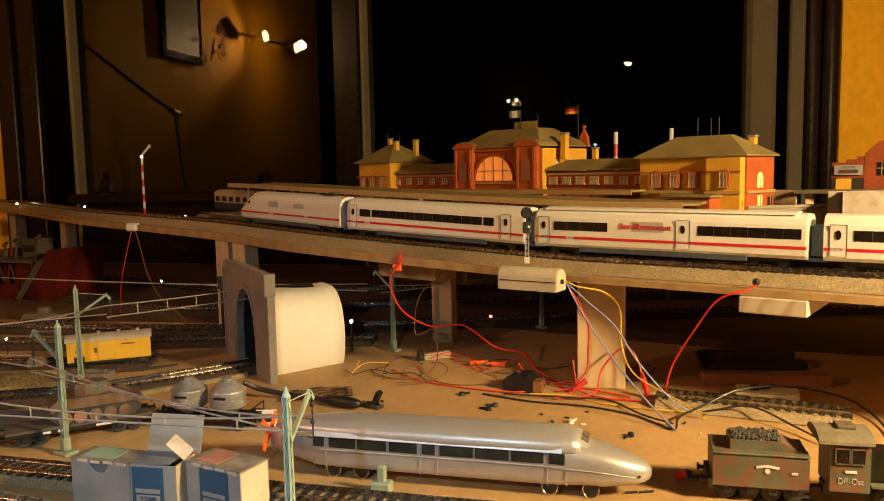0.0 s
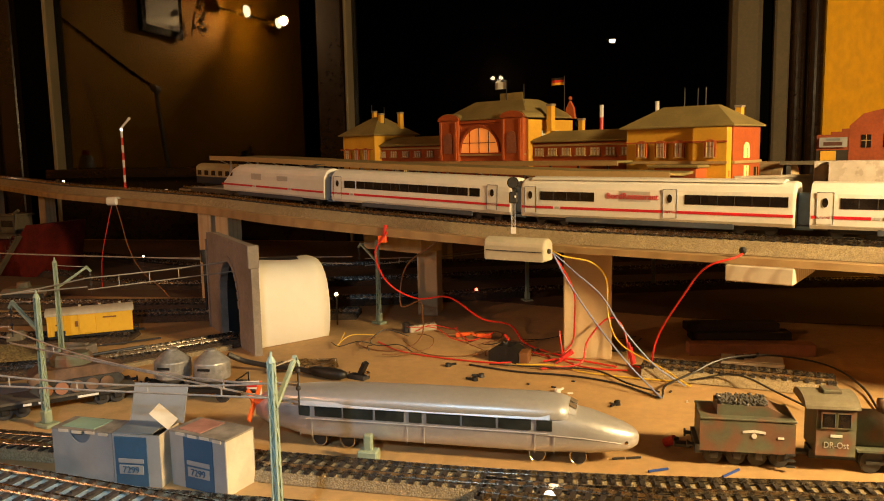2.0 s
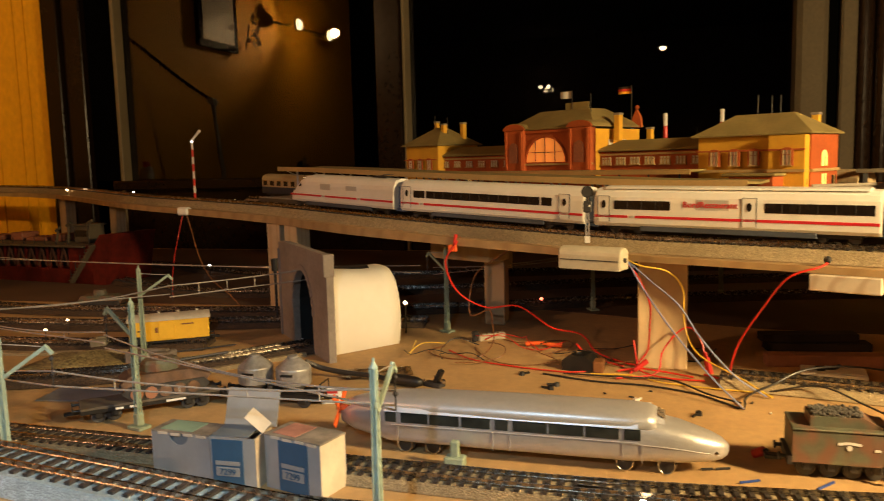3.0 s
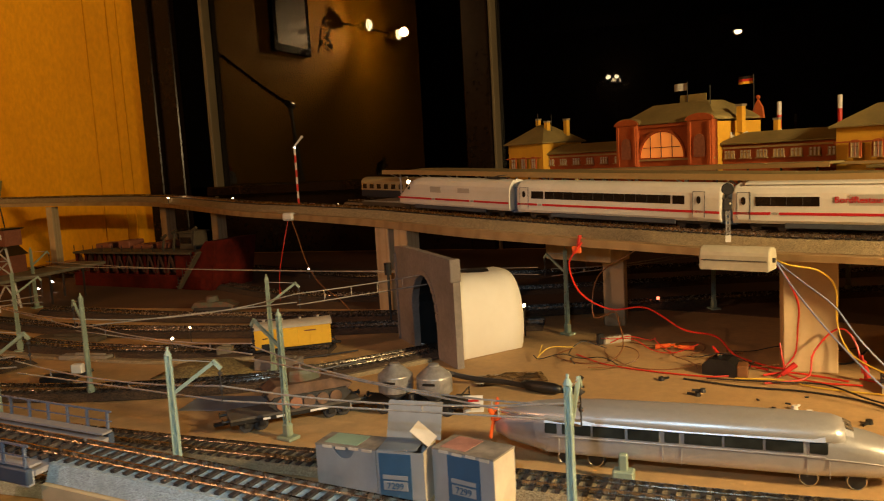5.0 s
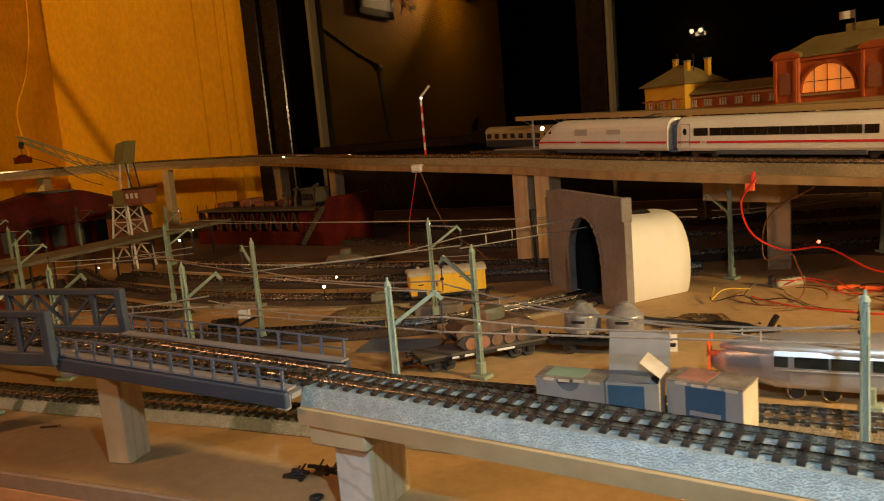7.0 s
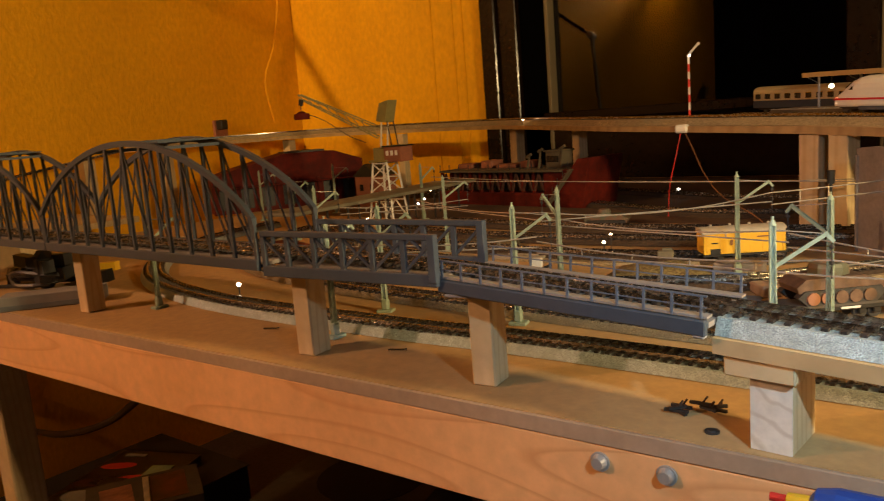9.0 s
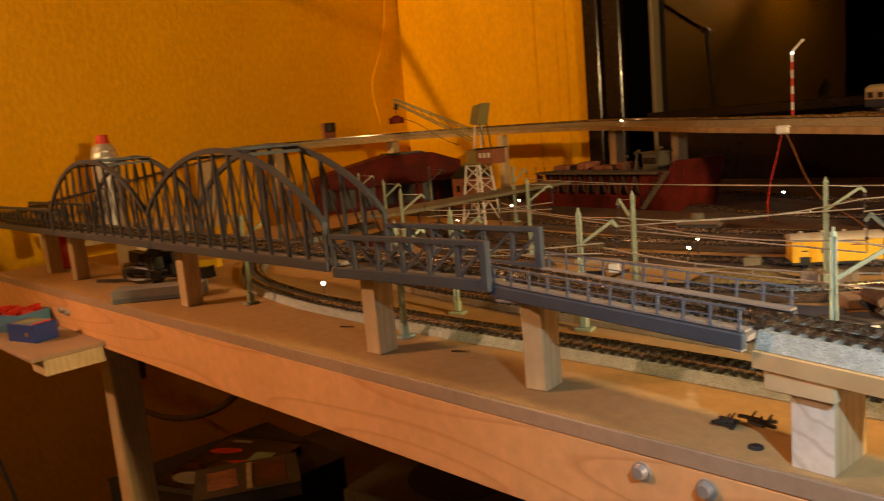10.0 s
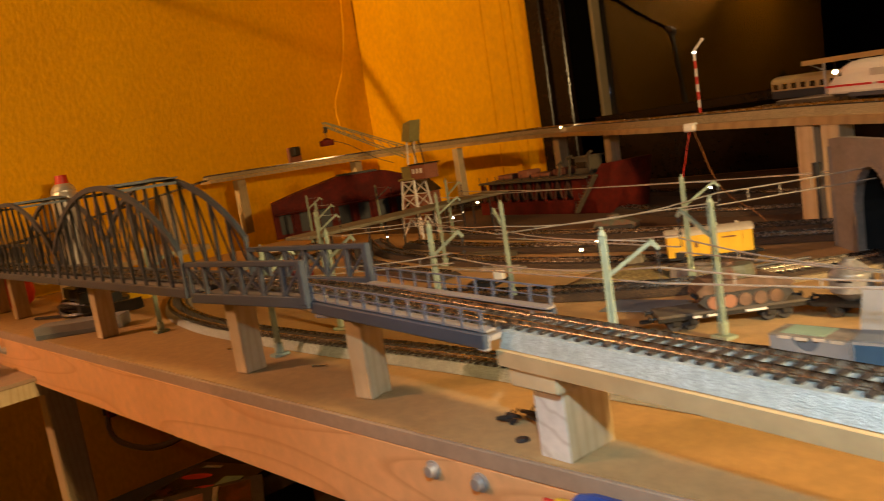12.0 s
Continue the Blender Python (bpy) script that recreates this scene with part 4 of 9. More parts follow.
def lattice_span(x1, length=0.185, y=0.2935, z=0.078, turn=0.0, h=0.0375):
    t = thing("lattice_bridge", Matrix.Translation((x1, y, z)) @ Matrix.Rotation(radians(turn), 4, "Z"), "blue-grey plastic lattice girder bridge on wooden piers", "bridge", "spans of the long bridge")
    deck_part(t, length)
    n = max(6, int(round(length / 0.0273)))
    for y in (-HALF, HALF):
        part("top_chord", box(B(), (-length / 2, y, h), (length - 0.001, 0.0044, 0.0042), bevel=0.0005), M["bridge"], t)
        segs, diag = [], []
        for k in range(n + 1):
            x = -length * k / n + (-0.0022 if k == 0 else 0.0022 if k == n else 0)
            segs.append(((x, y, 0.006), (x, y, h)))
            if k < n:
                x2 = -length * (k + 1) / n
                if k < n / 2 or k == n // 2:
                    diag.append(((x, y, h - 0.002), (x2, y, 0.008)))
                if k >= n / 2 - 1:
                    diag.append(((x, y + 0.0004, 0.008), (x2, y + 0.0004, h - 0.002)))
        bars(t, segs, "post", 0.0038, 0.0030)
        bars(t, diag, "diagonal", 0.0020, 0.0016)
    for y in (-HALF, HALF):
        part("end_post", box(B(), (-0.0032, y, h / 2 + 0.002), (0.0062, 0.0054, h), bevel=0.0005), M["bridge"], t)
    return t


def girder_span():
    t = thing("girder_bridge", Matrix.Translation((-0.604, 0.309, 0.0712)) @ Matrix.Rotation(radians(-2.2), 4, "Z") @ Matrix.Rotation(radians(2.5), 4, "Y"), "blue-grey plastic girder bridge with walkway railings", "bridge", "spans of the long bridge")
    L = 0.1815
    part("bridge_deck", box(B(), (L / 2, 0, 0.0035), (L, 0.05, 0.003)), M["bridge_deck"], t)
    for y in (-0.028, 0.028):
        part("girder", box(B(), (L / 2, y, 0.0024), (L, 0.0042, 0.0088), bevel=0.0008), M["bridge"], t)
        part("walkway", box(B(), (L / 2, y * 0.87, 0.008), (L, 0.007, 0.0012)), M["bridge_deck"], t)
        part("handrail", box(B(), (L / 2, y, 0.0195), (L, 0.0010, 0.0010)), M["bridge_rail"], t)
        part("knee_rail", box(B(), (L / 2, y, 0.0135), (L, 0.0007, 0.0007)), M["bridge_rail"], t)
        for k in range(12):
            part("railing_post", box(B(), (0.003 + (L - 0.006) * k / 11, y, 0.0135), (0.0013, 0.0013, 0.0125)), M["bridge_rail"], t)
    part("coupling", box(B(), (L - 0.004, -0.027, 0.001), (0.007, 0.005, 0.009), bevel=0.001), M["silver_low"], t, "dull silver coupling clip")
    return t


girder_span()
lattice_span(-0.605, 0.1635, 0.309, 0.0740, 5.0, 0.0325)
arch_span(-0.769)
arch_span(-1.130)
lattice_span(-1.491, 0.36)
track([(-0.4235, 0.3020, 0.0642), (-0.50, 0.3055, 0.0680), (-0.604, 0.309, 0.0735), (-0.70, 0.302, 0.0775), (-0.78, 0.2955, 0.0796), (-1.2, 0.2935, 0.080), (-1.86, 0.2935, 0.080), (-2.06, 0.36, 0.083), (-2.17, 0.52, 0.10), (-2.21, 0.75, 0.132), (-2.205, 0.98, 0.166)],
      "track with dark sleepers laid across the bridge", None, 0.0052, 150)


def pier(x, y, turn, h=0.0750):
    p = thing("bridge_pier", Matrix.Translation((x, y, 0)) @ Matrix.Rotation(radians(turn), 4, "Z"), "square pale pine pier under the bridge", "pier", "piers of the long bridge")
    part("column", box(B(), (0, 0, (h - 0.0022) / 2), (0.0180, 0.0215, h - 0.0022), bevel=0.0012), M["pine_block"], p)
    part("cap", box(B(), (0, -0.002, h - 0.0011), (0.030, 0.056, 0.0022), bevel=0.0005), M["bridge_deck"], p)


def piers():
    pier(-0.589, 0.310, 9, 0.0686)
    for x, r in ((-0.764, 6), (-1.136, 4), (-1.525, 3), (-1.660, 2)):
        pier(x, 0.304 if x > -1.2 else 0.300, r, 0.0735 if x > -0.8 else 0.0754)


piers()
single("pine_prop", box(B(), (-2.10, 0.42, 0.041), (0.03, 0.03, 0.082), 20, 0.001), M["pine_block"], "short pine prop under the curved track", "support")
single("pine_prop", box(B(), (-2.215, 0.86, 0.076), (0.03, 0.03, 0.152), 0, 0.001), M["pine_block"], "tall pine prop under the rising track", "support")

# ---- catenary masts ----
MAST_H = 0.1025


def mast(x, y, turn, mat="mast", arm=0.030, base=0.0, h=MAST_H, label="pale green plastic catenary mast with a bracket arm"):
    """A lattice mast; its arm points along local x."""
    t = thing("catenary_mast", Matrix.Translation((x, y, base)) @ Matrix.Rotation(radians(turn), 4, "Z"), label, "mast", "catenary masts")
    part("foot", box(box(B(), (0, 0, 0.0015), (0.016, 0.012, 0.003), bevel=0.0006), (0, 0, 0.008), (0.0072, 0.0066, 0.011), bevel=0.0012), M[mat], t)
    bm = B()
    for sx in (-1, 1):
        for sy in (-1, 1):
            bar(bm, (sx * 0.0020, sy * 0.0017, 0.012), (sx * 0.0013, sy * 0.0012, h), 0.0010, 0.0010)
    n = 11
    for k in range(n):
        z0, z1 = 0.013 + (h - 0.014) * k / n, 0.013 + (h - 0.014) * (k + 1) / n
        s = 1 if k % 2 else -1
        for sy in (-0.0015, 0.0015):
            bar(bm, (-0.0016 * s, sy, z0), (0.0016 * s, sy, z1), 0.0008, 0.0008)
        for sx in (-0.0017, 0.0017):
            bar(bm, (sx, -0.0014 * s, z0), (sx, 0.0014 * s, z1), 0.0008, 0.0008)
    part("column", bm, M[mat], t)
    part("core", box(B(), (0, 0, 0.012 + (h - 0.012) / 2), (0.0022, 0.0016, h - 0.012)), M[mat], t)
    part("cap", cyl(cyl(B(), (0, 0, h), (0, 0, h + 0.003), 0.0026, 0.0012, 8), (0, 0, h + 0.003), (0, 0, h + 0.0055), 0.0008), M[mat], t)
    if arm:
        bm = bar(B(), (0.001, 0, h - 0.026), (arm, 0, h - 0.006), 0.0022, 0.0024)
        bar(bm, (arm - 0.001, 0, h - 0.005), (arm + 0.004, 0, h - 0.011), 0.0022, 0.0022)
        a = part("bracket_arm", bm, M[mat], t)
        bm = ball(B(), (arm + 0.003, 0, h - 0.014), 0.0016, 8)
        cyl(bm, (arm + 0.003, 0, h - 0.010), (arm + 0.003, 0, h - 0.034), 0.0005, n=5)
        ball(bm, (arm + 0.003, 0, h - 0.024), 0.0015, 8)
        part("insulator", bm, M["dark"], a)
        part("stay_wire", bar(B(), (0.001, 0, h - 0.003), (arm, 0, h - 0.006), 0.0006, 0.0006), M["wire"], t)
    return t


MASTS = [(-0.417, 0.509, 165, "mast"), (-0.5415, 0.684, 25, "mast"), (-0.4225, 0.3845, 20, "mast_cool"), (-0.156, 0.3630, 90, "mast_cool"),
         (-0.682, 0.569, 150, "mast"), (-0.652, 0.4420, 15, "mast"), (-0.80, 0.430, 20, "mast"), (-1.065, 0.344, 90, "mast"), (-0.78, 0.343, 90, "mast_cool"),
         (-0.262, 0.893, 150, "mast"), (-0.098, 1.055, 120, "mast"), (0.076, 1.17, 120, "mast"), (-0.95, 0.72, 40, "mast"), (-1.08, 0.60, 60, "mast"), (-1.22, 0.99, 80, "mast"), (-1.30, 0.745, 80, "mast"),
         (-1.52, 1.05, 60, "mast"), (-1.62, 0.93, 60, "mast")]
for i, (x, y, r, m) in enumerate(MASTS):
    mast(x, y, r, m)
single("mast_stub", box(box(B(), (0, 0, 0.004), (0.014, 0.010, 0.008), bevel=0.001), (0, 0, 0.013), (0.006, 0.005, 0.012), bevel=0.001), M["mast"], "short pale green mast foot without its mast", "mast", at=Matrix.Translation((-0.146, 0.4860, 0)))


def catenary(a, b, sag=0.008, drop=0.010, thick=0.00065, label="thin catenary wire with droppers between two masts"):
    """Carrier wire, contact wire and droppers from a to b."""
    a, b = Vector(a), Vector(b)
    t = thing("catenary_wire", Matrix.Identity(4), label, "wire", "catenary wires")
    mid = (a + b) / 2
    top = [a, a.lerp(b, 0.25) - Vector((0, 0, sag * 0.75)), mid - Vector((0, 0, sag)), a.lerp(b, 0.75) - Vector((0, 0, sag * 0.75)), b]
    part("carrier_wire", tube(B(), top, thick, 5, 0.012), M["wire"], t)
    part("contact_wire", tube(B(), [a - Vector((0, 0, drop)), b - Vector((0, 0, drop))], thick, 5, 0.05), M["wire"], t)
    for f in (0.2, 0.4, 0.6, 0.8):
        z = sag * (1 - (2 * f - 1) ** 2)
        p = a.lerp(b, f)
        part("dropper", cyl(B(), p - Vector((0, 0, z)), p - Vector((0, 0, drop)), thick * 0.8, n=4), M["wire"], t)


catenary((-0.510, 0.690, 0.086), (-0.405, 0.803, 0.089), 0.001, 0.012, 0.0007, "bright wire frame running into the tunnel portal")
catenary((-0.711, 0.584, 0.078), (-0.510, 0.690, 0.086), 0.010, 0.009, 0.0007)
catenary((-0.983, 0.70, 0.076), (-0.711, 0.584, 0.078), 0.006, 0.008)
catenary((-0.447, 0.512, 0.076), (-0.156, 0.396, 0.080), 0.010, 0.011)
catenary((-0.3915, 0.396, 0.080), (-0.156, 0.396, 0.082), 0.006, 0.010)
catenary((-0.631, 0.446, 0.074), (-0.3915, 0.396, 0.080), 0.006, 0.010)
catenary((-0.711, 0.587, 0.074), (-0.447, 0.512, 0.078), 0.007, 0.009)
catenary((-1.06, 0.376, 0.076), (-0.775, 0.376, 0.076), 0.006, 0.009)
catenary((-0.775, 0.376, 0.078), (-0.631, 0.446, 0.078), 0.004, 0.009)
catenary((-1.06, 0.628, 0.074), (-0.925, 0.74, 0.072), 0.004, 0.009)
catenary((-1.22, 1.02, 0.078), (-0.30, 0.91, 0.080), 0.010, 0.009)
catenary((-0.283, 0.91, 0.078), (-0.113, 1.083, 0.078), 0.006, 0.009)


# ---- tunnel portal with a paper tube ----
PORTAL = Matrix.Translation((-0.4026, 0.7921, 0)) @ Matrix.Rotation(radians(-46.5), 4, "Z")


def portal():
    t = thing("tunnel_portal", PORTAL, "grey moulded stone tunnel portal standing on the table", "tunnel portal")
    W, H_, th = 0.0870, 0.1150, 0.008
    aw, ah = 0.036, 0.090

    def outline():
        out = [(-W, 0), (-W, H_ + 0.001), (-W * 0.7, H_ + 0.003), (W, H_), (W, 0), (aw, 0)]
        for k in range(15):
            a = math.pi * k / 14
            out.append((aw * math.cos(a), ah - aw * 1.35 + aw * 1.35 * math.sin(a)))
        out.append((-aw, 0))
        return out
    part("wall", extrude(B(), outline(), th, "y", -th / 2), M["stone"], t)
    # Closed black shell added to paint the unlit inside of the tunnel.
    arch = [(aw * 1.02 * math.cos(math.pi * k / 14), ah - aw * 1.35 + aw * 1.37 * math.sin(math.pi * k / 14)) for k in range(15)]
    ring = [(aw * 1.02, 0.0004)] + arch + [(-aw * 1.02, 0.0004)]
    bm = B()
    rows = [[bm.verts.new((u, y, v)) for u, v in ring] for y in (th / 2, 0.075)]
    for i in range(len(ring) - 1):
        bm.faces.new((rows[0][i], rows[0][i + 1], rows[1][i + 1], rows[1][i]))
    bm.faces.new((rows[0][-1], rows[0][0], rows[1][0], rows[1][-1]))
    bm.faces.new(rows[1])
    part("lining", bm, M["black"], t, "closed black shell painting the dark inside of the tunnel")
    for k in range(15):
        a = math.pi * (k + 0.5) / 15
        c = (0.0390 * math.cos(a), -th / 2 - 0.0002, ah - aw * 1.35 + 0.0520 * math.sin(a))
        bm = box(B(), (0, 0, 0), (0.0086, 0.0016, 0.0062), bevel=0.0003)
        part("arch_stone", bm, M["stone"], t, at=Matrix.Translation(c) @ Matrix.Rotation(-(a - math.pi / 2), 4, "Y"))
    part("pillar", box(B(), (W - 0.003, -0.001, 0.104), (0.008, 0.012, 0.024), bevel=0.0008), M["stone"], t)
    part("pillar", box(B(), (-W + 0.002, -0.001, 0.054), (0.004, 0.010, 0.108), bevel=0.0006), M["stone"], t)
    return t


portal()


def paper_tube():
    """A sheet of paper bent over the track behind the portal, bulging at its sides."""
    m = PORTAL
    rings = []
    for k0 in range(7):
        y = 0.0045 + 0.0905 * k0 / 6
        f = k0 / 6
        mid, half, top = 0.0115 - 0.012 * f, 0.0545, 0.0895 - 0.002 * f + 0.0008 * math.sin(7 * f)
        ring = []
        for k in range(33):
            a = math.pi * (-0.20 + 1.40 * k / 32)
            c = math.cos(a)
            x = mid + half * math.copysign(abs(c) ** 0.62, c)
            z = 0.034 + (top - 0.034) * math.sin(a) if math.sin(a) > 0 else 0.034 * (1 + math.sin(a) / math.sin(0.20 * math.pi))
            ring.append((x, y, max(z, 0.0006)))
        rings.append(ring)
    outer = rings
    bm = B()
    rows = [[bm.verts.new(p) for p in ring] for ring in outer]
    inner = [[bm.verts.new((p[0] * 0.992, p[1], max(0.0004, p[2] * 0.993))) for p in ring] for ring in outer]
    for R, flip in ((rows, False), (inner, True)):
        for r0, r1 in zip(R, R[1:]):
            for i in range(len(r0) - 1):
                bm.faces.new((r0[i], r0[i + 1], r1[i + 1], r1[i]))
    for k in (0, -1):
        for i in range(len(rows[0]) - 1):
            bm.faces.new((rows[k][i], rows[k][i + 1], inner[k][i + 1], inner[k][i]))
    return single("paper_tube", bm, M["paper"], "sheet of white paper bent into a tunnel tube behind the portal", "paper", smooth=True, at=m)


paper_tube()


# ---- silver streamlined railcar ----
def wheelset(t, x, y, r, mat="dark", gauge=0.0083):
    bm = B()
    for s in (-gauge, gauge):
        cyl(bm, (x, y + s - 0.0012, r), (x, y + s + 0.0012, r), r, n=14)
        cyl(bm, (x, y + s * 0.88 - 0.0004, r), (x, y + s * 0.88 + 0.0004, r), r * 1.12, n=14)
    cyl(bm, (x, y - gauge, r), (x, y + gauge, r), 0.001, n=6)
    return part("wheelset", bm, M[mat], t)


def along_body(x):
    """Stations of the railcar's body, drawn together towards the tail."""
    return float(np.interp(x, (0, 0.043, 0.2338, 0.2445, 0.262, 0.276, 0.298), (0.0225, 0.0640, 0.2425, 0.2525, 0.2665, 0.278, 0.298)))


def railcar():
    ang = -1.0
    t = thing("silver_railcar", Matrix.Translation((-0.265, 0.5175, 0.0005)) @ Matrix.Rotation(radians(ang), 4, "Z"), "silver streamlined propeller railcar model standing on the table", "model train")
    S = [(0.000, 0.0015, 0.016, 0.024), (0.012, 0.0065, 0.011, 0.031), (0.03, 0.0125, 0.0085, 0.0360), (0.045, 0.0171, 0.0075, 0.0370), (0.075, 0.0175, 0.0072, 0.0375),
         (0.15, 0.0178, 0.0072, 0.0380), (0.225, 0.0177, 0.0072, 0.0375), (0.245, 0.0172, 0.0072, 0.0355), (0.262, 0.0162, 0.0073, 0.0328), (0.276, 0.0142, 0.0078, 0.0298),
         (0.286, 0.0115, 0.0088, 0.0268), (0.293, 0.0080, 0.0106, 0.0238), (0.2968, 0.0042, 0.0130, 0.0210), (0.298, 0.0012, 0.0155, 0.0185)]
    rings = []
    for x, w, zb, zt in S:
        x = along_body(x)
        zc, h = (zb + zt) / 2, (zt - zb) / 2
        ring = []
        for k in range(32):
            a = 2 * math.pi * k / 32
            c, s = math.cos(a), math.sin(a)
            e = 0.42 if 0.064 < x < 0.247 else 0.62 if x < 0.272 else 0.8
            ring.append((x, w * math.copysign(abs(c) ** e, c), zc + h * math.copysign(abs(s) ** e, s)))
        rings.append(ring)
    part("body", loft(B(), rings), M["silver"], t, smooth=True)
    roof = []
    for x, w, z in ((0.006, 0.003, 0.0330), (0.016, 0.0080, 0.0365), (0.03, 0.0130, 0.0395), (0.05, 0.0165, 0.0415), (0.08, 0.0184, 0.0428), (0.15, 0.0188, 0.0435), (0.225, 0.0185, 0.0432), (0.238, 0.0172, 0.0424), (0.2445, 0.0150, 0.0405)):
        x = along_body(x)
        roof.append([(x, w * math.copysign(abs(math.cos(a)) ** 0.75, math.cos(a)), 0.0322 + (z - 0.0322) * max(0, math.sin(a)) ** 0.7) for a in (math.pi * k / 16 for k in range(17))])
    part("roof", loft(B(), [r + [(r[0][0], -r[0][1] * 0.96, 0.0312), (r[0][0], r[0][1] * 0.96, 0.0312)] for r in roof]), M["silver"], t, "smooth silver roof hood", smooth=True)
    xe = along_body(0.2445)
    part("cab_window", loft(B(), [[(xe - 0.001, y, 0.0392) for y in (-0.0080, 0.0080)] + [(xe - 0.002, y, 0.0350) for y in (0.0110, -0.0110)],
                                  [(xe + 0.0050, y, 0.0364) for y in (-0.0090, 0.0090)] + [(xe + 0.0048, y, 0.0335) for y in (0.0110, -0.0110)]]), M["silver_low"], t, "sloping silver cab front")
    for side in (-1, 1):
        for x0, x1 in ((0.043, 0.052), (0.056, 0.0775), (0.079, 0.102), (0.104, 0.126), (0.1296, 0.1396), (0.143, 0.168), (0.1695, 0.194), (0.1957, 0.219), (0.2227, 0.2338)):
            yy = side * (0.0172 if x0 < 0.05 else 0.0175 if x0 < 0.06 else 0.01775)
            x0, x1 = along_body(x0), along_body(x1)
            part("window", box(B(), ((x0 + x1) / 2, yy, 0.0276), (x1 - x0, 0.0012, 0.0072), bevel=0.0003), M["railcar_window"], t, "dark side window")
        part("roof_edge", loft(B(), [[(x, side * 0.0176, 0.0314), (x, side * 0.0191, 0.0319), (x, side * 0.0177, 0.0350), (x, side * 0.0158, 0.0364)] for x in (along_body(0.043), along_body(0.232))]), M["silver_edge"], t, "bright sloping edge above the windows")
        part("waist_line", box(B(), (0.155, side * 0.0179, 0.0220), (0.172, 0.0008, 0.0005)), M["silver"], t)
        for x in (0.043, 0.0535, 0.128, 0.141, 0.2215, 0.235):
            part("door_line", box(B(), (along_body(x), side * (0.0179 if x > 0.05 else 0.0158), 0.0152), (0.00035, 0.0006, 0.0125)), M["silver_low"], t)
        part("nose_line", tube(B(), [(0.232, side * 0.0180, 0.0215), (0.262, side * 0.0168, 0.0200), (0.282, side * 0.0130, 0.0172), (0.292, side * 0.0084, 0.0150)], 0.0004, 5), M["silver_low"], t)
        part("nose_lamp", ball(B(), (0.2895, side * 0.0088, 0.0165), 0.0022, 8, (1, 1, 0.7)), M["chrome"], t)
    for x in (0.077, 0.098, 0.232, 0.259):
        wheelset(t, x, 0, 0.0058, "dark", 0.0085)
        for side in (-1, 1):
            part("wheel_rim", tube(B(), [(x + 0.0054 * math.cos(a), side * 0.0120, 0.0060 + 0.0054 * math.sin(a)) for a in (2 * math.pi * k / 16 for k in range(17))], 0.0004, 5, 0.002), M["chrome"], t, "bright wheel rim")
    for side in (-1, 1):
        part("cab_pane", box(B(), (xe + 0.0022, side * 0.0050, 0.0372), (0.0052, 0.0070, 0.0006), None, 0.0001), M["cab_glass"], t, "brownish cab pane", at=Matrix.Translation((xe + 0.0022, 0, 0.0372)) @ Matrix.Rotation(radians(26), 4, "Y") @ Matrix.Translation((-xe - 0.0022, 0, -0.0372 + 0.0012)))
    prop = part("propeller", cyl(B(), (0.0195, 0, 0.026), (0.0285, 0, 0.026), 0.0028, 0.0022, 10), M["orange"], t, "orange tail propeller")
    for k in range(4):
        a = math.pi / 4 + k * math.pi / 2
        part("blade", bar(B(), (0.0215, 0, 0.026), (0.0215, 0.016 * math.cos(a), 0.026 + 0.016 * math.sin(a)), 0.0012, 0.0045), M["orange"], prop)
    return t


railcar()


# ---- steam locomotive with tender, camouflage ----
def camo_material():
    m = M["camo"]
    nt = m.node_tree
    b = nt.nodes["Principled BSDF"]
    old = b.inputs["Base Color"].links[0].from_socket
    co = nt.nodes.new("ShaderNodeTexCoord")
    v = node(nt, "ShaderNodeTexNoise", Scale=75.0, Detail=1.0)
    nt.links.new(co.outputs["Object"], v.inputs["Vector"])
    r = nt.nodes.new("ShaderNodeValToRGB")
    e = r.color_ramp.elements
    e[0].position, e[0].color = 0.40, (0, 0, 0, 1)
    e[1].position, e[1].color = 0.62, (1, 1, 1, 1)
    nt.links.new(v.outputs["Fac"], r.inputs[0])
    mix = nt.nodes.new("ShaderNodeMix")
    mix.data_type = "RGBA"
    nt.links.new(r.outputs[0], mix.inputs[0])
    nt.links.new(old, mix.inputs[6])
    mix.inputs[7].default_value = (0.165, 0.080, 0.046, 1)
    nt.links.new(mix.outputs[2], b.inputs["Base Color"])


camo_material()


